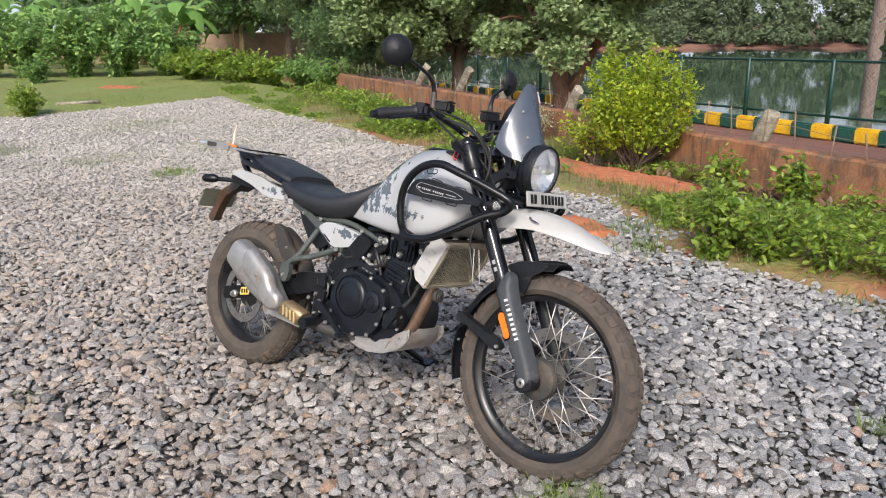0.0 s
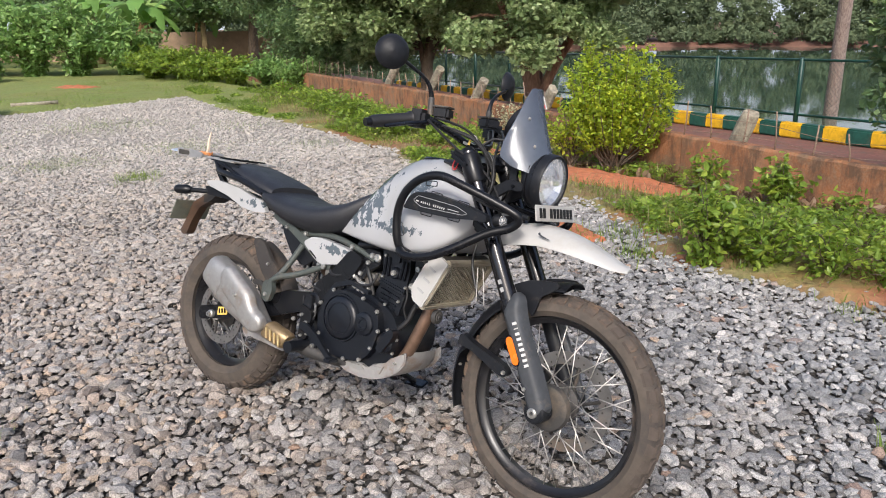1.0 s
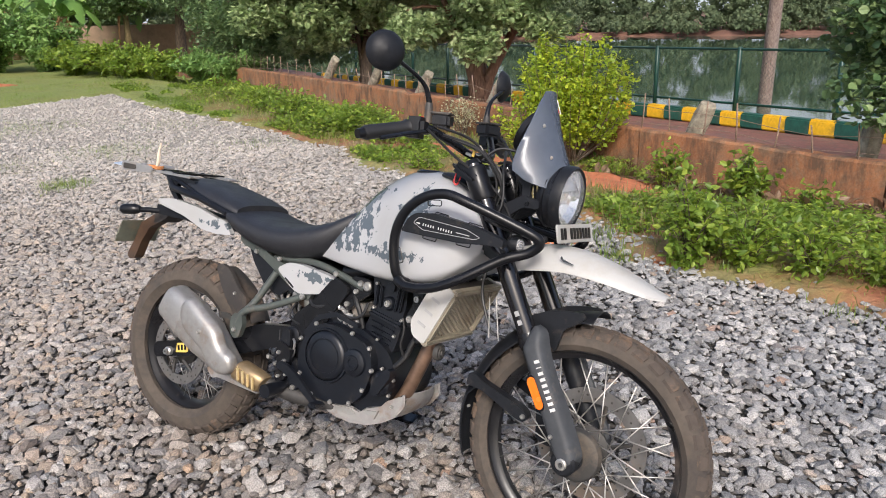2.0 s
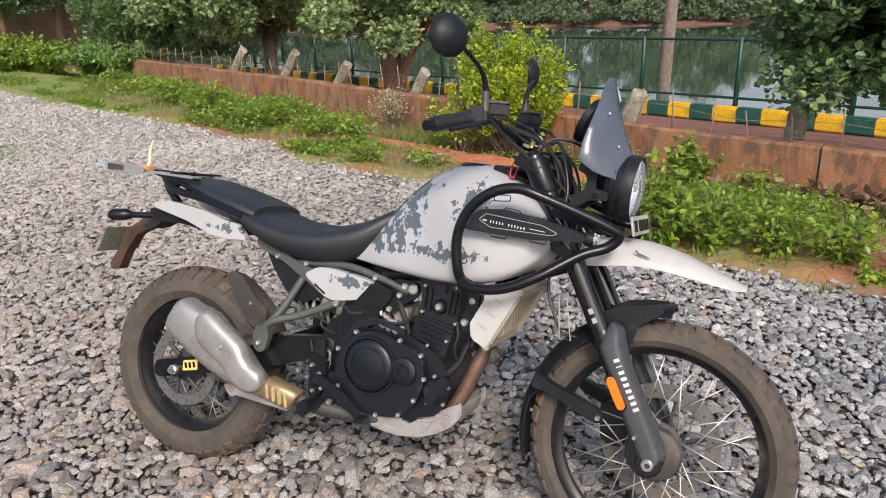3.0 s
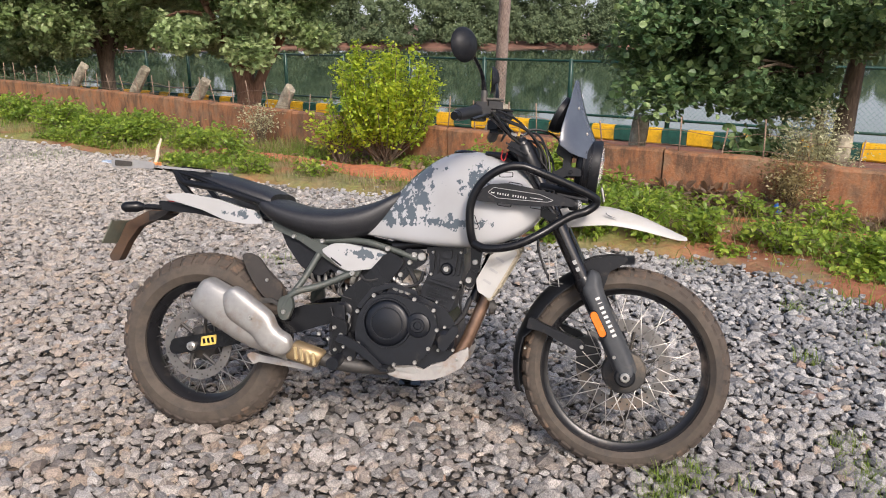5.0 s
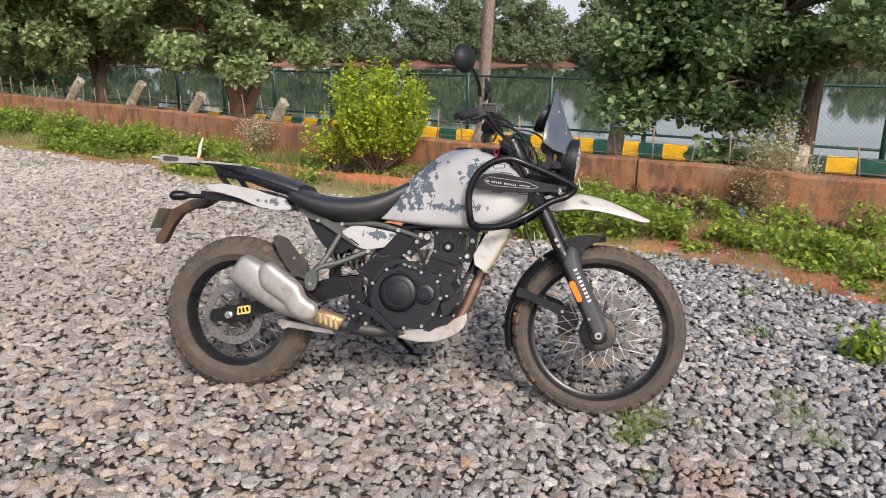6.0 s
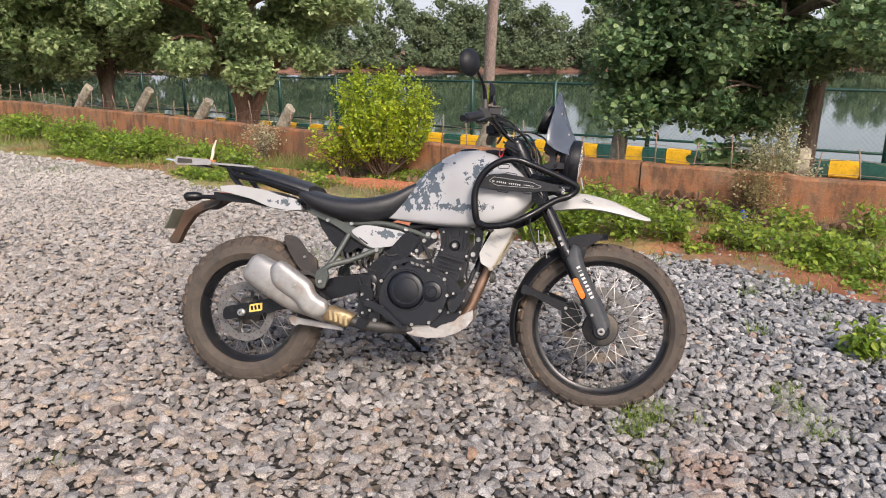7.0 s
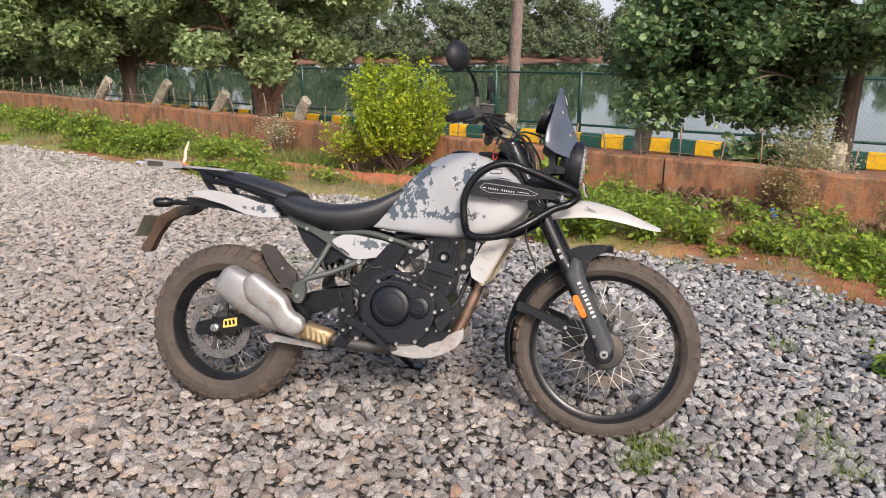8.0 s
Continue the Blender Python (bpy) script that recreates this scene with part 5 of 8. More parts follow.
def lathe(profile, centre, segs=40, axis="Y", close=True):
    """A turned shape: (radius, distance along the axis) rows about an axis through centre."""
    verts, faces = [], []
    n = len(profile)
    for k in range(segs):
        a = 2 * math.pi * k / segs
        for r, h in profile:
            if axis == "Y":
                verts.append(Vector(centre) + Vector((r * math.cos(a), h, r * math.sin(a))))
            else:
                verts.append(Vector(centre) + Vector((h, r * math.cos(a), r * math.sin(a))))
    for k in range(segs):
        for j in range(n if close else n - 1):
            a, b = k * n + j, k * n + (j + 1) % n
            c, d = ((k + 1) % segs) * n + (j + 1) % n, ((k + 1) % segs) * n + j
            faces.append((a, b, c, d))
    bm = bm_of(verts, faces)
    bmesh.ops.remove_doubles(bm, verts=bm.verts[:], dist=0.0002)
    return bm


def loft(sections, cap=True):
    """A skin over closed loops of equal count."""
    n = len(sections[0])
    verts = [p for s in sections for p in s]
    faces = []
    for i in range(len(sections) - 1):
        for j in range(n):
            a, b = i * n + j, i * n + (j + 1) % n
            faces.append((a, b, b + n, a + n))
    if cap:
        faces += [tuple(range(n))[::-1], tuple(range((len(sections) - 1) * n, len(sections) * n))]
    return bm_of(verts, faces)


def body_sections(rows, steps=22, n=28, power=2.6, top=0.28, foot=0.10, waist=0.5, foot_power=2.6):
    """Sections across x from rows of (x, low, high, half width), eased between the rows."""
    rows = np.array(rows, float)
    t = np.arange(len(rows))
    line = smooth_rows(rows, max(2, steps // len(rows) + 1))
    out = []
    for x, lo, hi, w in line:
        c, h = (lo + hi) / 2, max(0.004, (hi - lo) / 2)
        loop = []
        for k in range(n):
            a = 2 * math.pi * k / n
            cy, sz = math.cos(a), math.sin(a)
            p = power if sz > 0 else foot_power
            y = w * math.copysign(abs(cy) ** (2 / p), cy)
            z = math.copysign(abs(sz) ** (2 / p), sz)
            y *= 1 - (top * z * z if z > 0 else foot * z * z)
            loop.append(Vector((x, y, lo + waist * 2 * h + (2 * h * (1 - waist) if z > 0 else 2 * h * waist) * z)))
        out.append(loop)
    return out


def smooth_rows(rows, steps):
    out = []
    for i in range(len(rows) - 1):
        a, b, c, d = rows[max(i - 1, 0)], rows[i], rows[i + 1], rows[min(i + 2, len(rows) - 1)]
        for k in range(steps):
            t = k / steps
            out.append(0.5 * ((2 * b) + (c - a) * t + (2 * a - 5 * b + 4 * c - d) * t * t + (3 * b - a - 3 * c + d) * t ** 3))
    return np.array(out + [rows[-1]])


def rod(name, points, r, material, parent=None, sides=10, steps=0, label="", xf=None):
    pts = smooth_line(points, steps) if steps else [Vector(p) for p in points]
    radii = [r] * len(pts) if isinstance(r, (int, float)) else list(np.interp(np.linspace(0, 1, len(pts)), np.linspace(0, 1, len(r)), r))
    v, f = tube_arrays(pts, radii, sides)
    return part(name, bm_of(v, f), material, parent or BIKE, label, xf)




def bolt(x, y, z, r=0.008, parent=None, side=-1, xf=None, material=None):
    """A dished bolt head on a side face."""
    r = r * 0.88
    bm = lathe([(0.0002, 0), (r, 0), (r, side * 0.005), (r * 0.8, side * 0.008), (r * 0.45, side * 0.008), (r * 0.42, side * 0.004), (0.0002, side * 0.004)], (x, y, z), 12, close=False)
    return part("bolt", bm, material or M_BOLT, parent or BIKE, xf=xf)


def block(cx, cy, cz, sx, sy, sz, bevel=0.006, rot=None):
    bm = bmesh.new()
    bmesh.ops.create_cube(bm, size=1)
    for v in bm.verts:
        v.co = Vector((v.co.x * sx, v.co.y * sy, v.co.z * sz))
    if bevel:
        bmesh.ops.bevel(bm, geom=bm.edges[:], offset=bevel, segments=2, affect="EDGES", clamp_overlap=True)
    if rot:
        bm.transform(Euler([radians(a) for a in rot]).to_matrix().to_4x4())
    bm.transform(Matrix.Translation((cx, cy, cz)))
    return bm


# -- wheels --
def wheel(name, m, radius, width, rim_r, rim_w, hub_r, hub_w, disc_r, disc_y, spokes, label):
    rim = part(name, lathe([(rim_r, -rim_w), (rim_r + 0.012, -rim_w), (rim_r + 0.012, -rim_w + 0.008), (rim_r + 0.002, -rim_w + 0.014), (rim_r - 0.012, 0), (rim_r + 0.002, rim_w - 0.014), (rim_r + 0.012, rim_w - 0.008), (rim_r + 0.012, rim_w), (rim_r, rim_w), (rim_r - 0.008, rim_w - 0.012), (rim_r - 0.020, 0.010), (rim_r - 0.020, -0.010), (rim_r - 0.008, -rim_w + 0.012)], (0, 0, 0), 72), M_RIM, BIKE, label)
    rim.matrix_local = m
    side = radius - rim_r - 0.0125
    prof = []
    for k in range(25):
        a = math.pi * (k / 24)
        h = -math.cos(a) * width / 2
        r = rim_r + 0.008 + side * (math.sin(a) ** 0.62)
        if k in (0, 24):
            h *= 0.72
        prof.append((r - 0.004, h))
    prof += [(rim_r + 0.006, width * 0.30), (rim_r + 0.006, -width * 0.30)]
    part("tyre", lathe(prof, (0, 0, 0), 96), M_TYRE, rim, "dust-brown rubber tyre")
    # tread blocks in rows across the crown
    count = 40
    pieces = []
    for k in range(count):
        for row, (off, lat, lng, dy) in enumerate(((0.0, -0.36, 0.74, 0.17), (0.5, -0.13, 0.70, 0.20), (0.0, 0.13, 0.70, 0.20), (0.5, 0.36, 0.74, 0.17))):
            a0 = 2 * math.pi * (k + off) / count
            half = math.pi / count * lng
            y_mid, y_half = lat * width, dy * width / 2
            vs = []
            for up in (-0.004, 0.0075):
                for da, yy in ((-half, -1), (half, -0.82), (half * 0.85, 1), (-half * 0.85, 0.82)):
                    y = y_mid + yy * y_half * (0.9 if up > 0 else 1)
                    crown = min(0.985, abs(y) / (width / 2))
                    r = rim_r + 0.004 + side * (math.sin(math.acos(crown)) ** 0.62) + up
                    skew = 0.12 * y / width * (1 if row % 2 else -1)
                    vs.append((r * math.cos(a0 + da + skew), y, r * math.sin(a0 + da + skew)))
            pieces.append((vs, [(0, 3, 2, 1), (4, 5, 6, 7), (0, 1, 5, 4), (1, 2, 6, 5), (2, 3, 7, 6), (3, 0, 4, 7)]))
    tread = part("tread", bm_of(*joined(pieces)), M_TREAD, rim, "mud-stained tread blocks", angle=20)
    tagged(tread, kind="stuff")
    part("hub", lathe([(0.012, -hub_w - 0.012), (hub_r * 0.62, -hub_w - 0.012), (hub_r, -hub_w), (hub_r, -hub_w + 0.010), (hub_r * 0.55, -hub_w + 0.022), (hub_r * 0.5, 0), (hub_r * 0.55, hub_w - 0.022), (hub_r, hub_w - 0.010), (hub_r, hub_w), (hub_r * 0.62, hub_w + 0.012), (0.012, hub_w + 0.012)], (0, 0, 0), 36), M_HUB, rim, "dusty alloy hub")
    for s in (-1, 1):
        for lead in (-1, 1):
            h = Vector((hub_r * 0.92 * math.cos(lead * 1.15), s * (hub_w - 0.004), hub_r * 0.92 * math.sin(lead * 1.15)))
            e = Vector((rim_r - 0.016, s * 0.008, 0))
            v, f = tube_arrays([h, e], [0.0019, 0.0019], 6)
            me = mesh_of("spoke", v, f, M_SPOKE, True)
            for k in range(spokes // 4):
                ob = new("spoke", me)
                ob.parent = rim
                ob.matrix_local = Matrix.Rotation(2 * math.pi * (k + (0.25 if lead > 0 else 0) + (0.5 if s > 0 else 0)) / (spokes // 4), 4, "Y")
    # brake disc with holes cut as a ring of slots
    segs, rows_ = 72, []
    inner, outer = disc_r * 0.74, disc_r
    bm = lathe([(inner, disc_y - 0.0025), (outer, disc_y - 0.0025), (outer, disc_y + 0.0025), (inner, disc_y + 0.0025)], (0, 0, 0), segs)
    disc = part("brake_disc", bm, M_DISC, rim, "drilled steel brake disc")
    holes = []
    for k in range(36):
        a = 2 * math.pi * k / 36
        r = inner + (outer - inner) * (0.28, 0.5, 0.74)[k % 3]
        for s in (-1, 1):
            v, f = tube_arrays([(r * math.cos(a), disc_y + s * 0.0026, r * math.sin(a)), (r * math.cos(a), disc_y + s * 0.0030, r * math.sin(a))], [0.0034, 0.0034], 8)
            holes.append((v, f))
    tagged(part("disc_hole", bm_of(*joined(holes)), M_CORE, rim), kind="stuff")
    for k in range(6):
        a = 2 * math.pi * k / 6
        v, f = tube_arrays([(hub_r * 0.7 * math.cos(a), disc_y, hub_r * 0.7 * math.sin(a)), (inner * 1.04 * math.cos(a + 0.25), disc_y, inner * 1.04 * math.sin(a + 0.25))], [0.007, 0.006], 6)
        part("disc_arm", bm_of(v, f), M_HUB, rim)
    return rim


wheel("rear_wheel", Matrix.Translation(REAR_AXLE), 0.328, 0.148, 0.220, 0.038, 0.060, 0.055, 0.128, -0.078, 32, "black rear rim with steel spokes")
front = wheel("front_wheel", TURNED @ Matrix.Translation(FRONT_AXLE), 0.347, 0.096, 0.274, 0.026, 0.062, 0.040, 0.160, 0.062, 36, "black front rim with steel spokes")
part("hub_cover", lathe([(0.012, -0.064), (0.056, -0.064), (0.068, -0.060), (0.073, -0.052), (0.073, -0.042), (0.012, -0.042)], (0, 0, 0), 40), M_HUB, front, "dark round hub cover")

# -- front end, turned with the steering --
FORK_WAY = Vector((0.256, 0, -0.500)).normalized()


def fork_at(z, y=0.0):
    return Vector((1.506 + (0.343 - z) * 0.512, y, z))


# along the leg from the axle nut, near edge, far edge, depth
GUARD_ROWS = [(0.342, 0.028, 0.042, 0.020), (0.326, 0.004, 0.055, 0.032), (0.308, -0.015, 0.056, 0.040), (0.292, -0.024, 0.052, 0.044), (0.250, -0.024, 0.045, 0.046), (0.190, -0.025, 0.042, 0.046), (0.120, -0.031, 0.044, 0.046), (0.060, -0.032, 0.044, 0.046), (0.0, -0.032, 0.041, 0.046), (-0.020, -0.027, 0.034, 0.044), (-0.036, -0.008, 0.014, 0.030)]

for s in (-1, 1):
    y = s * 0.103
    rod("fork_tube", [fork_at(1.085, y), fork_at(0.60, y)], 0.0265, M_GLOSS, sides=20, xf=TURNED)
    rod("fork_seal", [fork_at(0.655, y), fork_at(0.635, y), fork_at(0.618, y)], [0.030, 0.0335, 0.030], M_BLACK, sides=20, xf=TURNED)
    rod("fork_cap", [fork_at(1.085, y), fork_at(1.098, y)], [0.024, 0.018], M_BLACK, sides=16, xf=TURNED)
    rod("fork_lower", [fork_at(0.62, y), fork_at(0.50, y), fork_at(0.385, y) + Vector((0.0, 0, 0)), fork_at(0.33, y)], [0.029, 0.029, 0.028, 0.026], M_PLASTIC, sides=16, xf=TURNED)
    # moulded guard over the lower leg: pointed above, waisted, round at the axle
    e = Vector((-FORK_WAY.z, 0, FORK_WAY.x))
    nut = Vector((1.498, 0, 0.360))
    loops = []
    for reach, u0, u1, deep in smooth_rows(np.array(GUARD_ROWS), 3):
        c, half = nut - FORK_WAY * reach + e * (u0 + u1) / 2, (u1 - u0) / 2
        line = [(u, y + s * (deep * (1 - abs(u) ** 4.5) - 0.003)) for u in np.linspace(-1, 1, 15)] + [(0.9, y - s * 0.006), (-0.9, y - s * 0.006)]
        loops.append([Vector((c.x + e.x * half * u, w, c.z + e.z * half * u)) for u, w in line])
    part("fork_guard", loft(loops), M_GUARD, BIKE, "matt dark grey fork guard", TURNED, 50)
    part("axle_clamp", lathe([(0.002, y - s * 0.02), (0.034, y - s * 0.02), (0.034, y + s * 0.034), (0.028, y + s * 0.04), (0.002, y + s * 0.04)], FRONT_AXLE, 28), M_PLASTIC, BIKE, "", TURNED)
    part("axle_nut", lathe([(0.007, y + s * 0.04), (0.0155, y + s * 0.04), (0.0155, y + s * 0.047), (0.012, y + s * 0.050), (0.007, y + s * 0.050)], FRONT_AXLE, 24), M_BOLT, BIKE, "", TURNED)
    # orange reflector along the guard's rear edge
    c, d = Vector((1.406, 0, 0.511)), FORK_WAY
    cap = []
    for k in range(20):
        a = 2 * math.pi * k / 20
        q = c + d * (0.032 * math.copysign(1, math.cos(a)) + 0.012 * math.cos(a)) + e * 0.012 * math.sin(a)
        cap.append((q.x, q.z))
    part("reflector", prism(cap, y + s * 0.032, y + s * 0.0465, 0.002, 1), M_ORANGE, BIKE, "orange side reflector", TURNED)
    part("reflector_frame", prism([((p[0] - c.x) * 1.16 + c.x, (p[1] - c.z) * 1.10 + c.z) for p in cap], y + s * 0.030, y + s * 0.0435, 0.001, 1), M_BLACK, BIKE, "", TURNED)
    bolt(1.462, y + s * 0.041, 0.408, 0.007, xf=TURNED, side=s)
    # lettering as plain bars down the leg
    for k in range(9):
        q = Vector((1.400, 0, 0.594)) + FORK_WAY * (0.0162 * k)
        a_, b_ = FORK_WAY * (0.0042 if k != 1 else 0.0014), e * 0.0070
        poly = [(q + p).xz for p in (a_ + b_, a_ - b_, -a_ - b_, -a_ + b_)]
        part("letter_bar", prism([tuple(p) for p in poly], y + s * 0.036, y + s * 0.0440, 0), M_LETTER, BIKE, "", TURNED)
    # two small marks on the upper tube
    for k in range(2):
        q = fork_at(0.705 - 0.022 * k, y + s * 0.0262)
        part("mark", block(q.x, q.y, q.z, 0.012, 0.002, 0.014, 0, (0, -28, 0)), M_GREY_PRINT, BIKE, "", TURNED)

for z, sy, th in ((1.062, 0.145, 0.030), (0.862, 0.140, 0.042)):
    c = fork_at(z)
    part("fork_clamp", block(c.x - 0.018, 0, c.z, 0.095, sy * 2, th, 0.012, (0, 27, 0)), M_BLACK, BIKE, "", TURNED)
rod("steering_stem", [fork_at(1.07) - Vector((0.045, 0, 0)), fork_at(0.85) - Vector((0.045, 0, 0))], 0.032, M_BLACK, sides=16, xf=TURNED)

# front hugger: a bent shell with a raised lip ahead
def shell(rows, across=11, thick=0.004, curve=2.0):
    """An arched shell: rows of (x, z, half width, droop of the edges), each with a direction to its outside."""
    top = []
    for x, z, w, d, nx, nz in rows:
        line = []
        for k in range(across):
            u = -1 + 2 * k / (across - 1)
            drop = d * abs(u) ** curve
            line.append(Vector((x - nx * drop, u * w, z - nz * drop)))
        top.append(line)
    n = len(rows)
    verts = [p for l in top for p in l] + [p - Vector((r[4] * thick, 0, r[5] * thick)) for l, r in zip(top, rows) for p in l]
    N = n * across
    faces = []
    for i in range(n - 1):
        for j in range(across - 1):
            a = i * across + j
            faces.append((a, a + 1, a + across + 1, a + across))
            faces.append((N + a, N + a + across, N + a + across + 1, N + a + 1))
    for i in range(n - 1):
        for j in (0, across - 1):
            a = i * across + j
            faces.append((a, a + across, N + a + across, N + a))
    for j in range(across - 1):
        for i in (0, n - 1):
            a = i * across + j
            faces.append((a, a + 1, N + a + 1, N + a))
    return bm_of(verts, faces)


rows = []
for k in range(22):
    a = radians(196 - (196 - 88) * k / 21)
    r = 0.374 + 0.012 * max(0, (k - 17) / 4)
    rows.append((FRONT_AXLE.x + r * math.cos(a), FRONT_AXLE.z + r * math.sin(a), 0.066 if k > 3 else 0.058 + 0.002 * k, 0.038 if 6 < k < 17 else 0.022, math.cos(a), math.sin(a)))
part("front_fender", shell(rows, curve=2.6), M_PLASTIC, BIKE, "black plastic front mudguard", TURNED)
for s in (-1, 1):
    part("fender_skirt", prism(round_poly([(1.335, 0.697), (1.385, 0.719), (1.435, 0.727), (1.485, 0.729), (1.492, 0.716), (1.462, 0.692), (1.434, 0.676), (1.424, 0.640), (1.414, 0.61), (1.393, 0.634), (1.366, 0.655)], 0.006), s * 0.060, s * 0.068, 0.003), M_PLASTIC, BIKE, "", TURNED)
    part("fender_stay", prism(round_poly([(1.174, 0.474), (1.180, 0.508), (1.198, 0.508), (1.230, 0.490), (1.352, 0.447), (1.374, 0.424), (1.360, 0.408), (1.335, 0.414), (1.225, 0.466), (1.185, 0.472)], 0.010), s * 0.070, s * 0.100, 0.005), M_PLASTIC, BIKE, "", TURNED)
    bolt(1.358, s * 0.100, 0.425, 0.008, xf=TURNED, side=s)
    bolt(1.170, s * 0.060, 0.400, 0.005, xf=TURNED, side=s)
part("brake_caliper", prism(round_poly([(1.335, 0.43), (1.40, 0.44), (1.43, 0.38), (1.40, 0.31), (1.345, 0.32)], 0.015), 0.035, 0.095, 0.008), M_ENGINE, BIKE, "", TURNED)

# beak
rows = [(1.250, 0.872, 0.075, 0.055), (1.295, 0.884, 0.088, 0.062), (1.355, 0.892, 0.094, 0.062), (1.415, 0.890, 0.093, 0.056), (1.475, 0.879, 0.088, 0.050), (1.535, 0.861, 0.078, 0.042), (1.595, 0.836, 0.062, 0.030), (1.645, 0.814, 0.044, 0.018), (1.677, 0.801, 0.024, 0.006)]
part("beak", shell([(x, z, w, d, -0.1, 1) for x, z, w, d in smooth_rows(np.array(rows), 4)], 13, 0.005, 3.0), M_WHITE, BIKE, "white plastic beak over the front wheel", TURNED)
part("beak_mark", prism([(1.410, 0.866), (1.412, 0.871), (1.416, 0.864), (1.448, 0.853), (1.420, 0.859)], -0.0925, -0.085, 0), M_GUARD, BIKE, "", TURNED)
part("plate", block(1.398, 0.020, 0.928, 0.005, 0.250, 0.050, 0.002, (0, -12, 0)), M_WHITE, BIKE, "white number plate with dark bars", TURNED)
for k in range(10):
    if k in (2,):
        continue
    part("plate_bar", block(1.4022, -0.078 + 0.0215 * k, 0.9285, 0.002, 0.0135, 0.030, 0, (0, -12, 0)), M_BLACK, BIKE, "", TURNED)

# headlight
HEAD = Vector((1.360, 0.010, 1.022))
tilt = Matrix.Translation(HEAD) @ Matrix.Rotation(radians(6), 4, "Y") @ Matrix.Translation(-HEAD)
part("headlight", lathe([(0.002, -0.056), (0.05, -0.056), (0.074, -0.052), (0.084, -0.040), (0.089, -0.014), (0.090, 0.016), (0.086, 0.024), (0.080, 0.022), (0.078, 0.010), (0.070, -0.015), (0.002, -0.03)], HEAD, 44, "X"), M_PLASTIC, BIKE, "round black headlight", TURNED @ tilt)
head = bpy.data.objects["headlight"]
for h in (-0.030, -0.010):
    part("rim_ring", lathe([(0.086, h - 0.004), (0.0905, h - 0.003), (0.0905, h + 0.003), (0.086, h + 0.004)], HEAD, 40, "X"), M_BLACK, head, "", TURNED @ tilt)
part("reflector_dish", lathe([(0.077, 0.012), (0.060, -0.006), (0.035, -0.018), (0.002, -0.022)], HEAD, 16, "X", False), M_REFLECTOR, head, "silver faceted reflector", TURNED @ tilt, 5)
for s in (-1, 1):
    part("light_bar", block(HEAD.x + 0.006, s * 0.046, HEAD.z, 0.012, 0.050, 0.014, 0.003), M_REFLECTOR, head, "", TURNED @ tilt)
part("bulb_shield", lathe([(0.002, 0.008), (0.018, 0.004), (0.020, -0.016), (0.002, -0.016)], HEAD, 20, "X", False), M_REFLECTOR, head, "", TURNED @ tilt)
part("lens", lathe([(0.081, 0.018), (0.070, 0.027), (0.045, 0.034), (0.002, 0.037)], HEAD, 36, "X", False), M_LENS, head, "clear glass lens", TURNED @ tilt)

# screen, its bracket and the round instrument
def screen_row(t):
    z = 1.045 + 0.262 * t
    w = float(np.interp(t, [0, 0.15, 0.31, 0.49, 0.69, 0.89, 1.0], [0.060, 0.098, 0.112, 0.098, 0.075, 0.052, 0.034]))
    return (1.398 - 0.098 * t - 0.012 * math.sin(t * math.pi), z, w, 0.115 * (w / 0.112) ** 2, 0.94, 0.34)


def screen_point(y, t):
    x, z, w, d, nx, nz = screen_row(t)
    drop = d * (y / w) ** 2
    return Vector((x - nx * drop + 0.003, y, z - nz * drop))


part("windscreen", shell([screen_row(t) for t in np.linspace(0, 1, 18)], 15, 0.003, 2.0), M_SCREEN, BIKE, "smoked clear plastic flyscreen", TURNED)
q = screen_point(0.026, 0.86)
part("sticker", block(q.x, q.y, q.z, 0.002, 0.018, 0.040, 0, (0, -20, 22)), M_LETTER, BIKE, "small white and red sticker", TURNED)
part("sticker", block(q.x + 0.001, q.y, q.z - 0.012, 0.002, 0.018, 0.010, 0, (0, -20, 22)), M_RED_PRINT, BIKE, "", TURNED)
for y, t in ((-0.052, 0.66), (-0.052, 0.34), (0.052, 0.66), (0.052, 0.34)):
    part("screen_screw", lathe([(0.001, 0.006), (0.0045, 0.004), (0.0055, 0.0), (0.001, 0.0)], screen_point(y, t), 12, "X", False), M_ALLOY, BIKE, "", TURNED)
for s in (-1, 1):
    part("screen_bracket", prism(round_poly([(1.236, 1.060), (1.250, 1.112), (1.275, 1.150), (1.290, 1.142), (1.272, 1.095), (1.290, 1.070), (1.286, 1.020), (1.300, 1.000), (1.272, 0.985), (1.262, 1.010), (1.262, 1.048)], 0.008), s * 0.048, s * 0.058, 0.002), M_PLASTIC, BIKE, "", TURNED)
    part("headlight_arm", prism(round_poly([(1.175, 0.950), (1.190, 0.978), (1.240, 1.000), (1.272, 1.018), (1.325, 1.008), (1.325, 0.985), (1.275, 0.985), (1.230, 0.955), (1.195, 0.938)], 0.008), s * 0.060, s * 0.074, 0.003), M_PLASTIC, BIKE, "", TURNED)
    bolt(1.290, s * 0.074, 0.998, 0.007, xf=TURNED, side=s, material=M_BLACK)
    rod("beak_stay", [(1.21, s * 0.055, 0.93), (1.29, s * 0.058, 0.915), (1.35, s * 0.055, 0.905)], 0.009, M_PLASTIC, sides=8, xf=TURNED)
    rod("fork_sleeve", [fork_at(1.078, s * 0.103), fork_at(1.070, s * 0.103), fork_at(1.000, s * 0.103), fork_at(0.992, s * 0.103)], [0.030, 0.0325, 0.0325, 0.029], M_BLACK, sides=20, xf=TURNED)
    bolt(1.145, s * 0.125, 1.045, 0.007, xf=TURNED, side=s)
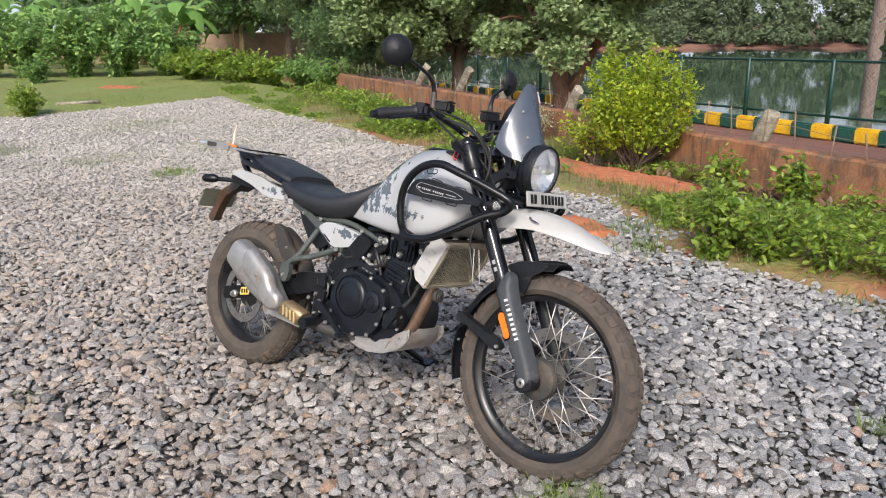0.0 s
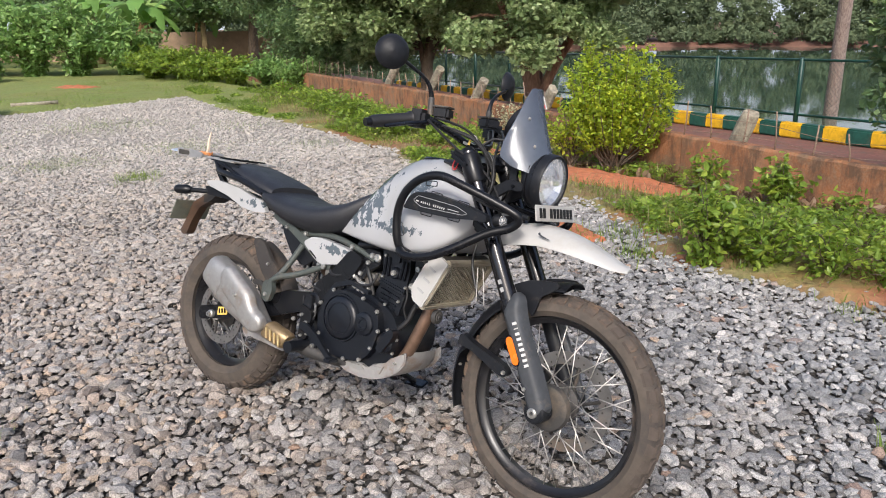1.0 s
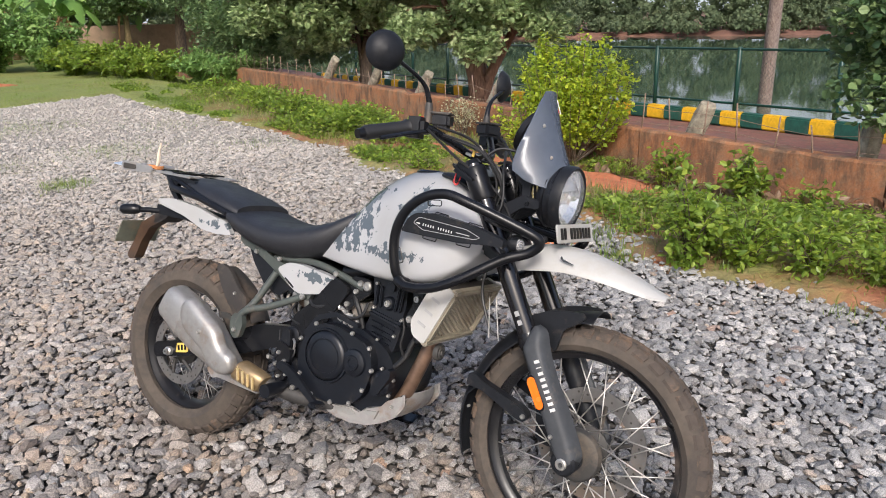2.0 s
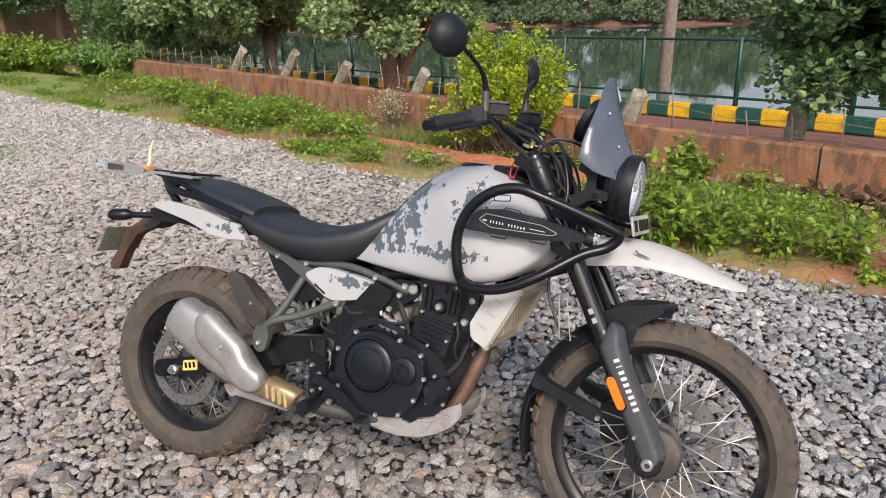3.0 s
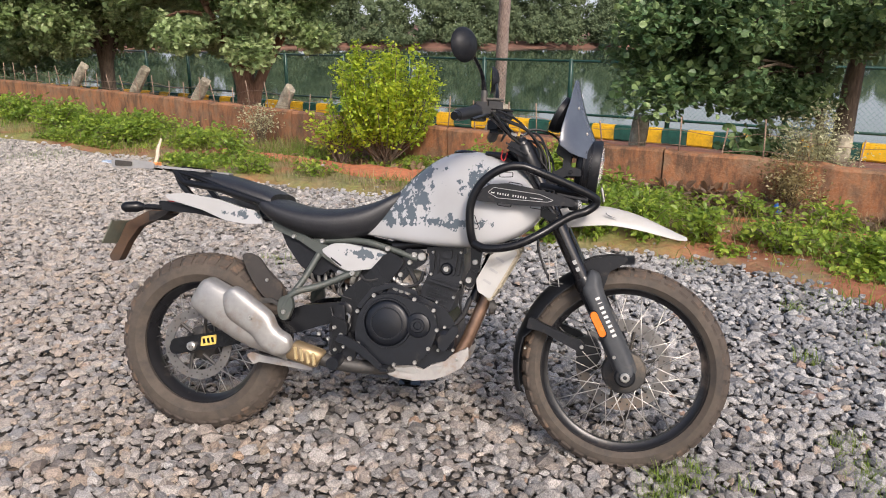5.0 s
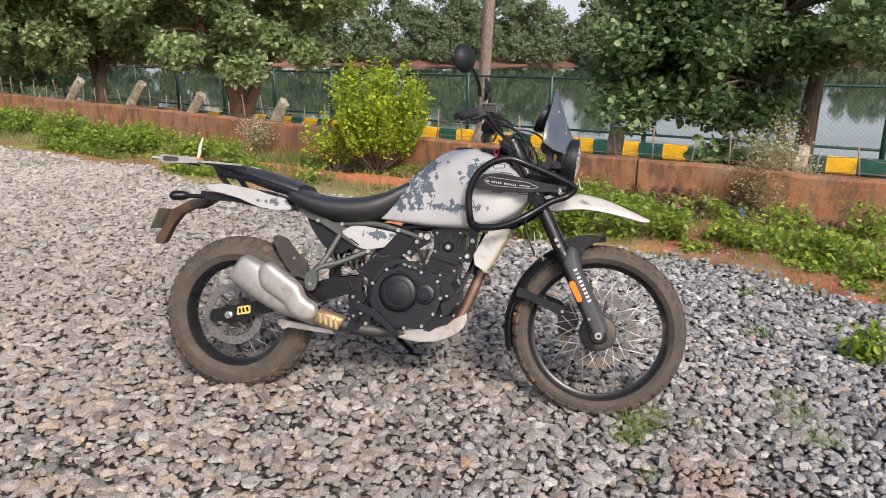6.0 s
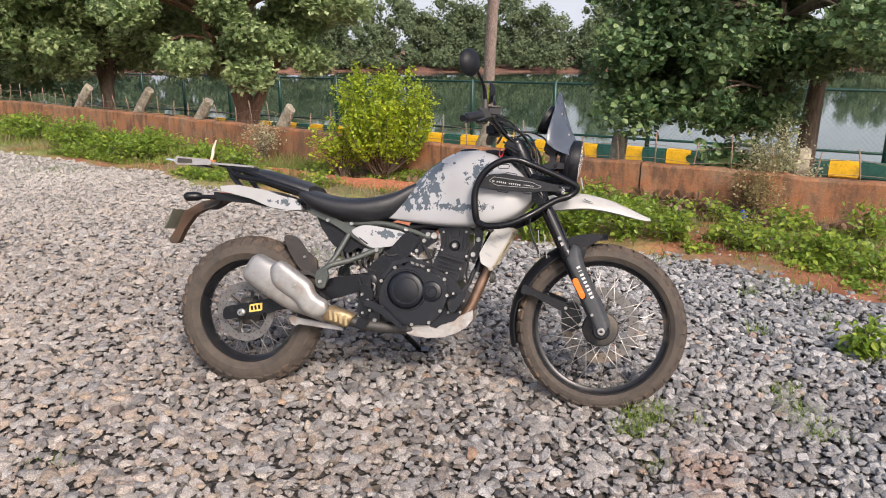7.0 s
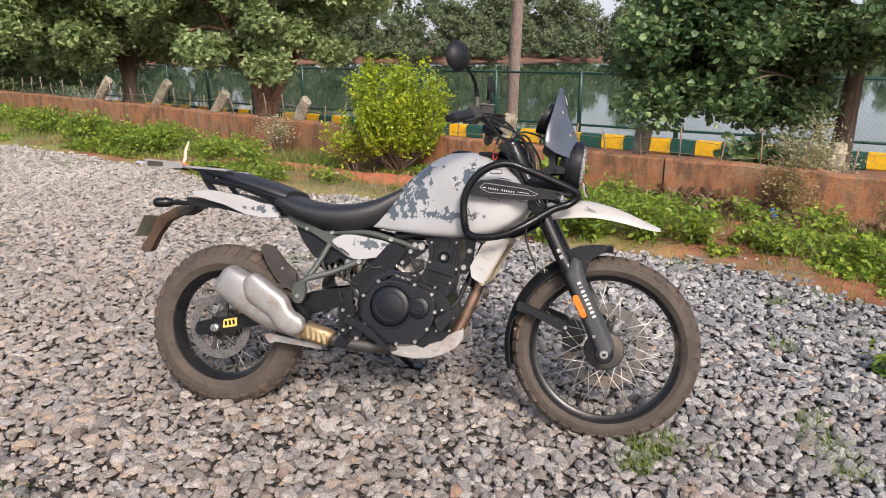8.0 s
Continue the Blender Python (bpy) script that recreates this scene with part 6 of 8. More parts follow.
part("connector_box", block(1.285, 0.0, 1.075, 0.035, 0.070, 0.050, 0.006, (0, 15, 0)), M_PLASTIC, BIKE, "", TURNED)
key = rod("key_ring", [(1.128 + 0.014 * math.cos(a), -0.085 - 0.006 * math.sin(a), 1.128 + 0.014 * math.sin(a)) for a in np.linspace(0, 2 * math.pi, 17)], 0.0017, M_BOLT, sides=6, xf=TURNED, label="steel key ring with a yellow tag")
part("key_tag", block(1.115, -0.088, 1.118, 0.008, 0.004, 0.018, 0.001, (0, 15, 0)), M_YELLOW, key, "yellow tag", TURNED)
part("key", block(1.098, -0.086, 1.115, 0.022, 0.004, 0.010, 0.002, (0, 20, 0)), M_BOLT, key, "", TURNED)
rod("red_wire", [(1.062, -0.080, 1.062), (1.060, -0.088, 1.035), (1.070, -0.086, 1.028), (1.078, -0.080, 1.055)], 0.0025, M_RED_PRINT, sides=6, steps=4, xf=TURNED)
INSTR = Vector((1.250, 0, 1.188))
itilt = TURNED @ Matrix.Translation(INSTR) @ Matrix.Rotation(radians(28), 4, "Y") @ Matrix.Translation(-INSTR)
inst = part("instrument", lathe([(0.002, 0.030), (0.040, 0.028), (0.056, 0.016), (0.060, 0.002), (0.064, -0.002), (0.064, -0.018), (0.058, -0.022), (0.002, -0.020)], INSTR, 36, "X", False), M_BLACK, BIKE, "round black instrument dial", itilt)
part("dial_glass", lathe([(0.054, -0.0225), (0.002, -0.0228)], INSTR, 32, "X", False), M_MIRROR, inst, "", itilt)

# handlebar and controls
BAR = [(0.960, -0.385, 1.140), (0.985, -0.280, 1.162), (1.010, -0.190, 1.176), (1.055, -0.120, 1.145), (1.088, -0.062, 1.115), (1.092, 0.0, 1.112)]
BAR = BAR + [(x, -y, z) for x, y, z in BAR[-2::-1]]
rod("handlebar", BAR, 0.0115, M_BLACK, sides=12, steps=5, xf=TURNED)
for s in (-1, 1):
    def at(x, y, z):
        return Vector((x, -y * s if s > 0 else y, z))
    side_name = "grip"
    rod("grip", [at(0.958, -0.392, 1.138), at(0.961, -0.380, 1.141), at(0.990, -0.258, 1.166), at(0.992, -0.250, 1.167)], [0.016, 0.0195, 0.0185, 0.024], M_HOSE, sides=16, xf=TURNED, label="ribbed black rubber grip")
    rod("bar_end", [at(0.953, -0.408, 1.135), at(0.958, -0.391, 1.138)], [0.0125, 0.0145], M_BLACK, sides=16, xf=TURNED)
    p = at(1.000, -0.215, 1.172)
    part("switch_box", block(p.x, p.y, p.z, 0.058, 0.072, 0.058, 0.012, (0, 0, -18 * s)), M_PLASTIC, BIKE, "", TURNED)
    p = at(1.030, -0.135, 1.200)
    res = part("fluid_reservoir", block(p.x, p.y, p.z, 0.056, 0.062, 0.040, 0.008, (0, 0, -18 * s)), M_PLASTIC, BIKE, "", TURNED)
    part("reservoir_lid", block(p.x, p.y, p.z + 0.019, 0.058, 0.064, 0.006, 0.002, (0, 0, -18 * s)), M_HUB, res, "grey reservoir lid", TURNED)
    rod("lever", [at(1.036, -0.180, 1.168), at(1.028, -0.270, 1.154), at(1.000, -0.372, 1.130)], [0.008, 0.006, 0.005], M_BLACK, sides=8, steps=4, xf=TURNED)
    # mirror
    rod("mirror_stalk", [at(1.004, -0.165, 1.195), at(1.002, -0.168, 1.250), at(0.996, -0.200, 1.297), at(0.978, -0.305, 1.342)], [0.0095, 0.0085, 0.006, 0.006], M_BLACK, sides=10, steps=5, xf=TURNED)
    rod("stalk_boot", [at(1.004, -0.165, 1.190), at(1.003, -0.167, 1.245)], [0.0125, 0.010], M_HUB, sides=12, xf=TURNED)
    c = at(0.962, -0.331, 1.358)
    mt = TURNED @ Matrix.Translation(c) @ Matrix.Rotation(radians(-38 if s < 0 else 12), 4, "Z") @ Matrix.Translation(-c)
    mirror = part("mirror", lathe([(0.002, 0.024), (0.020, 0.021), (0.039, 0.013), (0.051, 0.0), (0.053, -0.006), (0.050, -0.009), (0.002, -0.009)], c, 36, "X", False), M_PLASTIC, BIKE, "round black mirror", mt)
    part("mirror_glass", lathe([(0.047, -0.0095), (0.002, -0.0098)], c, 32, "X", False), M_MIRROR, mirror, "", mt)
part("red_switch", block(1.0, -0.190, 1.200, 0.014, 0.012, 0.010, 0.003), M_RED_PRINT, BIKE, "", TURNED)
for pts in ([(1.05, -0.19, 1.18), (1.12, -0.10, 1.15), (1.19, -0.05, 1.05), (1.17, -0.06, 0.92), (1.12, -0.05, 0.85)],
            [(1.04, -0.22, 1.17), (1.10, -0.15, 1.10), (1.20, -0.09, 1.02), (1.25, -0.07, 0.92), (1.20, -0.06, 0.82)],
            [(1.05, 0.19, 1.18), (1.12, 0.10, 1.15), (1.19, 0.05, 1.06), (1.18, 0.05, 0.95)],
            [(1.10, 0.12, 1.13), (1.16, 0.02, 1.13), (1.20, -0.06, 1.08), (1.22, -0.09, 0.98), (1.16, -0.09, 0.88)],
            [(1.08, -0.15, 1.15), (1.15, -0.10, 1.12), (1.205, -0.075, 1.04), (1.205, -0.07, 0.95), (1.17, -0.07, 0.88)],
            [(1.06, -0.17, 1.16), (1.14, -0.10, 1.13), (1.185, -0.075, 1.06), (1.19, -0.075, 0.98), (1.16, -0.075, 0.90)],
            [(1.12, -0.06, 1.10), (1.17, -0.05, 1.09), (1.20, -0.05, 1.03), (1.195, -0.05, 0.96), (1.15, -0.05, 0.90)],
            [(1.12, 0.06, 1.10), (1.18, 0.03, 1.10), (1.225, 0.01, 1.03), (1.22, 0.0, 0.96), (1.15, 0.0, 0.90)],
            [(1.10, -0.03, 1.09), (1.15, 0.0, 1.14), (1.23, 0.02, 1.12), (1.27, 0.0, 1.05), (1.28, 0.0, 0.98)]):
    rod("cable", pts, 0.0040, M_HOSE, sides=7, steps=6, xf=TURNED)
rod("brake_hose", [(1.20, -0.10, 0.80), (1.20, -0.11, 0.74), (1.235, -0.118, 0.655), (1.25, -0.115, 0.635), (1.285, -0.112, 0.63)], 0.0042, M_HOSE, sides=7, steps=5, xf=TURNED)
rod("hose_guide", [(1.235, -0.13, 0.735), (1.245, -0.13, 0.625), (1.275, -0.13, 0.622), (1.255, -0.13, 0.735)], 0.0018, M_ALLOY, sides=6, xf=TURNED)

# -- tank, seat and side covers --
tank_rows = [(0.592, 0.754, 0.772, 0.078), (0.640, 0.748, 0.842, 0.096), (0.710, 0.740, 0.922, 0.122), (0.790, 0.733, 0.998, 0.150), (0.880, 0.728, 1.048, 0.180), (0.960, 0.730, 1.058, 0.196), (1.040, 0.742, 1.044, 0.206), (1.110, 0.766, 1.014, 0.202), (1.162, 0.802, 0.976, 0.186), (1.198, 0.846, 0.930, 0.150)]
tank_bm = loft(body_sections(tank_rows, 60, 44, 2.35, 0.30, 0.03, 0.30, 9.0))
# the hollow for the rider's knee, and the shoulder ahead of it
for v in tank_bm.verts:
    v.co.y *= 1 - 0.13 * math.exp(-((v.co.x - 0.84 - 0.25 * (v.co.z - 0.88)) / 0.075) ** 2 - ((v.co.z - 0.875) / 0.085) ** 2)
tank = part("fuel_tank", tank_bm, M_CAMO, BIKE, "white fuel tank with slate camouflage flakes", angle=60)
part("tank_trim", loft(body_sections([(1.00, 1.040, 1.060, 0.060), (1.05, 1.030, 1.058, 0.080), (1.10, 1.005, 1.042, 0.078), (1.15, 0.97, 1.012, 0.06)], 8, 16, 3)), M_PLASTIC, tank, "black plastic trim on the tank top")
part("filler_cap", lathe([(0.002, 0.012), (0.038, 0.012), (0.046, 0.006), (0.046, -0.01), (0.002, -0.01)], (0, 0, 0), 28, "X", False), M_BLACK, tank, "", Matrix.Translation((0.93, 0, 1.048)) @ Matrix.Rotation(radians(-90), 4, "Y"))
seat_rows = [(0.755, 0.870, 0.928, 0.055), (0.70, 0.812, 0.908, 0.090), (0.62, 0.750, 0.868, 0.126), (0.52, 0.724, 0.842, 0.148), (0.42, 0.728, 0.836, 0.158), (0.33, 0.752, 0.846, 0.159), (0.255, 0.788, 0.866, 0.152), (0.222, 0.815, 0.870, 0.136)]
part("rider_seat", loft(body_sections(seat_rows, 48, 28, 3.0, 0.16, 0.14, 0.62, 3.0)), M_SEAT, BIKE, "black leather-look rider seat", angle=60)
pil_rows = [(0.270, 0.822, 0.880, 0.128), (0.220, 0.828, 0.900, 0.136), (0.140, 0.846, 0.922, 0.134), (0.060, 0.870, 0.940, 0.124), (-0.015, 0.894, 0.948, 0.106), (-0.045, 0.910, 0.940, 0.080)]
part("pillion_seat", loft(body_sections(pil_rows, 24, 28, 3.2, 0.18, 0.08)), M_SEAT, BIKE, "black leather-look pillion seat", angle=60)
for s in (-1, 1):
    poly = round_poly([(-0.132, 0.860), (-0.048, 0.868), (0.082, 0.850), (0.154, 0.828), (0.211, 0.819), (0.244, 0.774), (0.175, 0.770), (0.104, 0.778), (0.012, 0.812), (-0.116, 0.842)], 0.010)
    panel = part("tail_panel", prism(poly, s * 0.100, s * 0.120, 0.006), M_CAMO, BIKE, "white camouflaged tail panel")
    part("bolt_plate", block(0.245, s * 0.125, 0.838, 0.03, 0.02, 0.022, 0.006, (0, 25, 0)), M_BLACK, BIKE)
    bolt(0.247, s * 0.135, 0.838, 0.007, side=s)
    poly = round_poly([(0.452, 0.694), (0.498, 0.720), (0.545, 0.721), (0.668, 0.703), (0.710, 0.681), (0.684, 0.652), (0.624, 0.637), (0.556, 0.626), (0.526, 0.636)], 0.014)
    sp = part("side_cover", prism(poly, s * 0.088, s * 0.114, 0.010, 3), M_CAMO, BIKE, "white side cover with grey camouflage flakes")
    part("cover_slot", block(0.510, s * 0.1145, 0.656, 0.045, 0.002, 0.006, 0, (0, 34, 0)), M_BLACK, sp)

# -- crash guard with its pad, and the small lamps on it --
for s in (-1, 1):
    def g(x, y, z):
        return (x - 0.004, s * (y + 0.014), z - 0.004)
    loop = [g(1.02, 0.150, 0.735), g(0.995, 0.215, 0.765), g(0.985, 0.232, 0.860), g(1.010, 0.240, 0.935), g(1.065, 0.242, 0.985), g(1.130, 0.235, 1.003), g(1.200, 0.222, 0.985), g(1.345, 0.172, 0.930), g(1.378, 0.155, 0.905), g(1.350, 0.155, 0.875), g(1.290, 0.180, 0.850), g(1.200, 0.222, 0.790), g(1.120, 0.236, 0.752), g(1.040, 0.232, 0.742), g(1.000, 0.220, 0.755)]
    rod("crash_guard", loop, 0.0135, M_BLACK, sides=14, steps=6, label="black tubular crash guard")
    rod("guard_tie", [g(1.35, 0.165, 0.925), g(1.28, 0.15, 0.935), g(1.20, 0.11, 0.95)], 0.012, M_BLACK, sides=10)
    rod("guard_tie", [g(1.02, 0.20, 0.745), g(1.06, 0.10, 0.72), g(1.08, 0.06, 0.74)], 0.012, M_BLACK, sides=10)
    pad_poly = round_poly([(0.996, 0.886), (1.017, 0.925), (1.040, 0.940), (1.096, 0.945), (1.199, 0.928), (1.268, 0.912), (1.305, 0.900), (1.305, 0.880), (1.268, 0.882), (1.183, 0.876), (1.074, 0.881)], 0.008)
    pad = part("guard_pad", prism(pad_poly, s * 0.214, s * 0.243, 0.009, 3), M_PLASTIC, BIKE, "slim black padded strip over the tank side")
    edge = round_poly([(1.034, 0.914), (1.052, 0.930), (1.198, 0.914), (1.240, 0.897), (1.222, 0.891), (1.066, 0.897)], 0.006)
    rod("pad_edge", [(x, s * 0.2435, z) for x, z in edge + edge[:1]], 0.0009, M_GREY_PRINT, pad, 5)
    for k in range(12):
        if k in (5,):
            continue
        part("badge_bar", block(1.066 + 0.0080 * k, s * 0.2433, 0.9115 - 0.0009 * k, 0.0030, 0.0014, 0.0064, 0, (0, 7, 0)), M_LETTER, pad)
    part("badge_mark", block(1.050, s * 0.2433, 0.9135, 0.011, 0.0014, 0.0035, 0, (0, 7, 0)), M_LETTER, pad)
    part("badge_line", block(1.188, s * 0.2433, 0.9005, 0.040, 0.0014, 0.0016, 0, (0, 6, 0)), M_LETTER, pad)
    for x, z, tilt_, yy in ((1.088, 0.972, -3, 0.232), (1.119, 0.939, 8, 0.240), (1.220, 0.923, 8, 0.238), (1.088, 0.880, 6, 0.240), (1.190, 0.877, 5, 0.238), (0.996, 0.818, 68, 0.236)):
        q = Euler((0, radians(tilt_), 0)).to_matrix()
        ring = [Vector((x, s * yy, z)) + q @ Vector((a, 0, b)) for a, b in round_poly([(-0.021, -0.0075), (-0.021, 0.0075), (0.021, 0.0075), (0.021, -0.0075)], 0.005, 3)]
        rod("luggage_hook", ring + ring[:1], 0.0015, M_BLACK, pad, 6)
    lamp = part("indicator", lathe([(0.002, 0.022), (0.014, 0.018), (0.019, 0.006), (0.019, -0.012), (0.012, -0.02), (0.002, -0.022)], (1.305, s * 0.165, 0.888), 20, "X", False), M_PLASTIC, BIKE, "small clear turn signal")
    part("lens", lathe([(0.0175, 0.010), (0.013, 0.021), (0.002, 0.025)], (1.305, s * 0.165, 0.888), 20, "X", False), M_LENS, lamp)

# -- frame --
for s in (-1, 1):
    part("seat_rail", prism(round_poly([(0.27, 0.782), (0.295, 0.792), (0.42, 0.727), (0.50, 0.702), (0.60, 0.640), (0.585, 0.605), (0.545, 0.618), (0.455, 0.672), (0.37, 0.722), (0.275, 0.757)], 0.012), s * 0.078, s * 0.104, 0.007), M_FRAME, BIKE, "grey-green frame rail")
    rod("rail_tube", [(0.42, s * 0.090, 0.722), (0.58, s * 0.090, 0.732), (0.70, s * 0.092, 0.708), (0.79, s * 0.092, 0.68)], 0.0105, M_FRAME, sides=12, steps=4)
    bolt(0.688, s * 0.103, 0.711, 0.011, side=s)
    bolt(0.455, s * 0.104, 0.725, 0.010, side=s)
    bolt(0.352, s * 0.104, 0.735, 0.009, side=s)
    rod("footrest_bracket", [(0.445, s * 0.104, 0.680), (0.40, s * 0.135, 0.585), (0.355, s * 0.165, 0.515), (0.342, s * 0.168, 0.475)], 0.0115, M_FRAME, sides=12, steps=4, label="grey-green pillion footrest bracket")
    rod("footrest_bracket", [(0.575, s * 0.104, 0.625), (0.47, s * 0.135, 0.575), (0.38, s * 0.165, 0.545), (0.352, s * 0.168, 0.500)], 0.0115, M_FRAME, sides=12, steps=4)
    part("bracket_foot", prism(round_poly([(0.335, 0.530), (0.375, 0.540), (0.385, 0.500), (0.368, 0.452), (0.338, 0.452), (0.328, 0.490)], 0.012), s * 0.158, s * 0.178, 0.004), M_FRAME, BIKE)
    bolt(0.352, s * 0.178, 0.480, 0.009, side=s)
    bolt(0.570, s * 0.114, 0.620, 0.011, side=s)
    part("pivot_plate", prism(round_poly([(0.69, 0.705), (0.755, 0.675), (0.665, 0.545), (0.615, 0.480), (0.605, 0.345), (0.545, 0.320), (0.510, 0.360), (0.515, 0.470), (0.545, 0.560), (0.610, 0.610)], 0.02), s * 0.085, s * 0.115, 0.008), M_BLACK, BIKE, "black swingarm pivot plate")
    part("pivot_cap", lathe([(0.002, s * 0.115), (0.030, s * 0.115), (0.030, s * 0.122), (0.022, s * 0.126), (0.002, s * 0.126)], (0.548, 0, 0.490), 28, close=False), M_BLACK, BIKE)
    rod("top_tube", [(0.70, s * 0.07, 0.72), (0.90, s * 0.08, 0.745), (1.08, s * 0.06, 0.86)], 0.02, M_BLACK, sides=10)
    rod("down_tube", [(1.10, s * 0.035, 0.86), (1.035, s * 0.05, 0.70), (0.985, s * 0.07, 0.55)], 0.017, M_BLACK, sides=10)
    # swingarm
    part("swingarm", prism(round_poly([(0.545, 0.520), (0.560, 0.465), (0.36, 0.395), (0.10, 0.330), (-0.075, 0.290), (-0.092, 0.305), (-0.085, 0.345), (0.06, 0.378), (0.22, 0.425), (0.40, 0.500)], 0.014), s * 0.088, s * 0.122, 0.007), M_BLACK, BIKE, "black box-section swingarm")
    part("axle_nut", lathe([(0.004, s * 0.122), (0.016, s * 0.122), (0.016, s * 0.134), (0.010, s * 0.138), (0.010, s * 0.146), (0.004, s * 0.146)], REAR_AXLE, 6 if s > 0 else 18, close=False), M_BOLT, BIKE)
st = part("sticker", prism(round_poly([(0.028, 0.328), (0.030, 0.362), (0.086, 0.374), (0.086, 0.340)], 0.005), -0.1245, -0.121, 0), M_YELLOW, BIKE, "small yellow sticker with dark bars")
for k in range(3):
    part("sticker_bar", block(0.041 + 0.016 * k, -0.125, 0.348 + 0.0035 * k, 0.009, 0.0016, 0.018, 0, (0, -12, 0)), M_BLACK, st)

# dark inner mudguard ahead of the rear wheel
rows = []
for k in range(12):
    a = radians(26 + (66 - 26) * k / 11)
    r = 0.352
    rows.append((r * math.cos(a), REAR_AXLE.z + r * math.sin(a), 0.045, 0.016, math.cos(a), math.sin(a)))
guard = part("inner_mudguard", shell(rows), M_FLAP, BIKE, "mud-stained black inner mudguard")
part("mudguard_side", prism(round_poly([(0.152, 0.657), (0.175, 0.668), (0.214, 0.656), (0.266, 0.592), (0.306, 0.566), (0.308, 0.510), (0.264, 0.497), (0.222, 0.533), (0.182, 0.592)], 0.012), -0.070, -0.086, 0.005), M_FLAP, guard, "mud-stained black side flap")
bolt(0.252, -0.086, 0.575, 0.007, guard)
for s in (-1, 1):
    part("inner_panel", prism(round_poly([(0.285, 0.772), (0.320, 0.700), (0.375, 0.628), (0.440, 0.598), (0.500, 0.640), (0.440, 0.720), (0.34, 0.775)], 0.015), s * 0.070, s * 0.084, 0.004), M_PLASTIC, BIKE, "black inner panel below the seat")
part("battery_box", prism(round_poly([(0.40, 0.72), (0.56, 0.74), (0.68, 0.70), (0.70, 0.62), (0.52, 0.60), (0.44, 0.66)], 0.02), -0.085, 0.085, 0.01), M_PLASTIC, BIKE)
spring = [(0.388 + 0.0042 * k * 0.6, -0.02 + 0.030 * math.cos(k * 0.6), 0.612 - 0.0018 * k * 0.6 + 0.030 * math.sin(k * 0.6)) for k in range(0, 60)]
rod("shock_spring", spring, 0.006, M_ALLOY, sides=7, label="pale coil spring")
rod("shock_body", [(0.37, -0.02, 0.61), (0.56, -0.02, 0.535)], 0.020, M_ENGINE, sides=14)

# -- engine --
case_poly = round_poly([(0.575, 0.520), (0.600, 0.565), (0.700, 0.590), (0.800, 0.560), (0.900, 0.520), (0.945, 0.450), (0.930, 0.360), (0.870, 0.305), (0.700, 0.300), (0.600, 0.330), (0.565, 0.420)], 0.04)
engine = part("engine", prism(case_poly, -0.105, 0.115, 0.012, 3), M_ENGINE, BIKE, "black liquid-cooled engine")
cover_poly = round_poly([(0.600, 0.480), (0.640, 0.545), (0.710, 0.565), (0.790, 0.545), (0.862, 0.520), (0.880, 0.450), (0.852, 0.365), (0.800, 0.325), (0.690, 0.318), (0.615, 0.352), (0.592, 0.410)], 0.035)
part("clutch_cover", prism(cover_poly, -0.139, -0.10, 0.020, 4), M_ENGINE, engine)
part("clutch_boss", lathe([(0.002, -0.153), (0.064, -0.153), (0.072, -0.149), (0.077, -0.142), (0.079, -0.13), (0.002, -0.13)], (0.706, 0, 0.462), 44, close=False), M_ENGINE, engine)
part("boss_ring", lathe([(0.056, -0.153), (0.056, -0.1552), (0.051, -0.1552), (0.051, -0.153)], (0.706, 0, 0.462), 44), M_ENGINE, engine)
part("oil_cap", lathe([(0.002, -0.150), (0.030, -0.150), (0.040, -0.146), (0.044, -0.135), (0.002, -0.13)], (0.812, 0, 0.462), 32, close=False), M_ENGINE, engine)
part("oil_cap_ring", lathe([(0.012, -0.150), (0.014, -0.154), (0.022, -0.154), (0.024, -0.150)], (0.812, 0, 0.462), 24), M_ENGINE, engine)
for k in range(5):
    part("case_rib", block(0.735 + 0.004 * k, -0.134, 0.350 + 0.012 * k, 0.125 - 0.006 * k, 0.006, 0.005, 0.002, (0, 6, 0)), M_ENGINE, engine)
for x, z in ((0.600, 0.495), (0.607, 0.385), (0.660, 0.330), (0.735, 0.322), (0.806, 0.335), (0.850, 0.385), (0.876, 0.450), (0.862, 0.515), (0.795, 0.548), (0.655, 0.552)):
    bolt(x, -0.136, z, 0.0085, engine)
cyl_poly = round_poly([(0.795, 0.555), (0.815, 0.600), (0.830, 0.640), (0.945, 0.640), (0.936, 0.600), (0.908, 0.498), (0.860, 0.515)], 0.014)
part("cylinder", prism(cyl_poly, -0.084, 0.084, 0.008, 3), M_ENGINE, engine)
head_poly = round_poly([(0.828, 0.614), (0.835, 0.650), (0.828, 0.722), (0.948, 0.728), (0.952, 0.660), (0.936, 0.588)], 0.012)
part("cylinder_head", prism(head_poly, -0.100, 0.100, 0.008, 3), M_ENGINE, engine)
part("head_seam", prism(round_poly([(0.824, 0.612), (0.826, 0.619), (0.940, 0.592), (0.938, 0.584)], 0.002), -0.106, 0.106, 0.002), M_ENGINE, engine)
part("head_seam", prism(round_poly([(0.828, 0.624), (0.829, 0.628), (0.941, 0.602), (0.940, 0.597)], 0.001), -0.105, 0.105, 0.001), M_ENGINE, engine)
part("valve_cover", prism(round_poly([(0.820, 0.700), (0.822, 0.735), (0.955, 0.742), (0.958, 0.706)], 0.010), -0.092, 0.092, 0.008), M_ENGINE, engine)
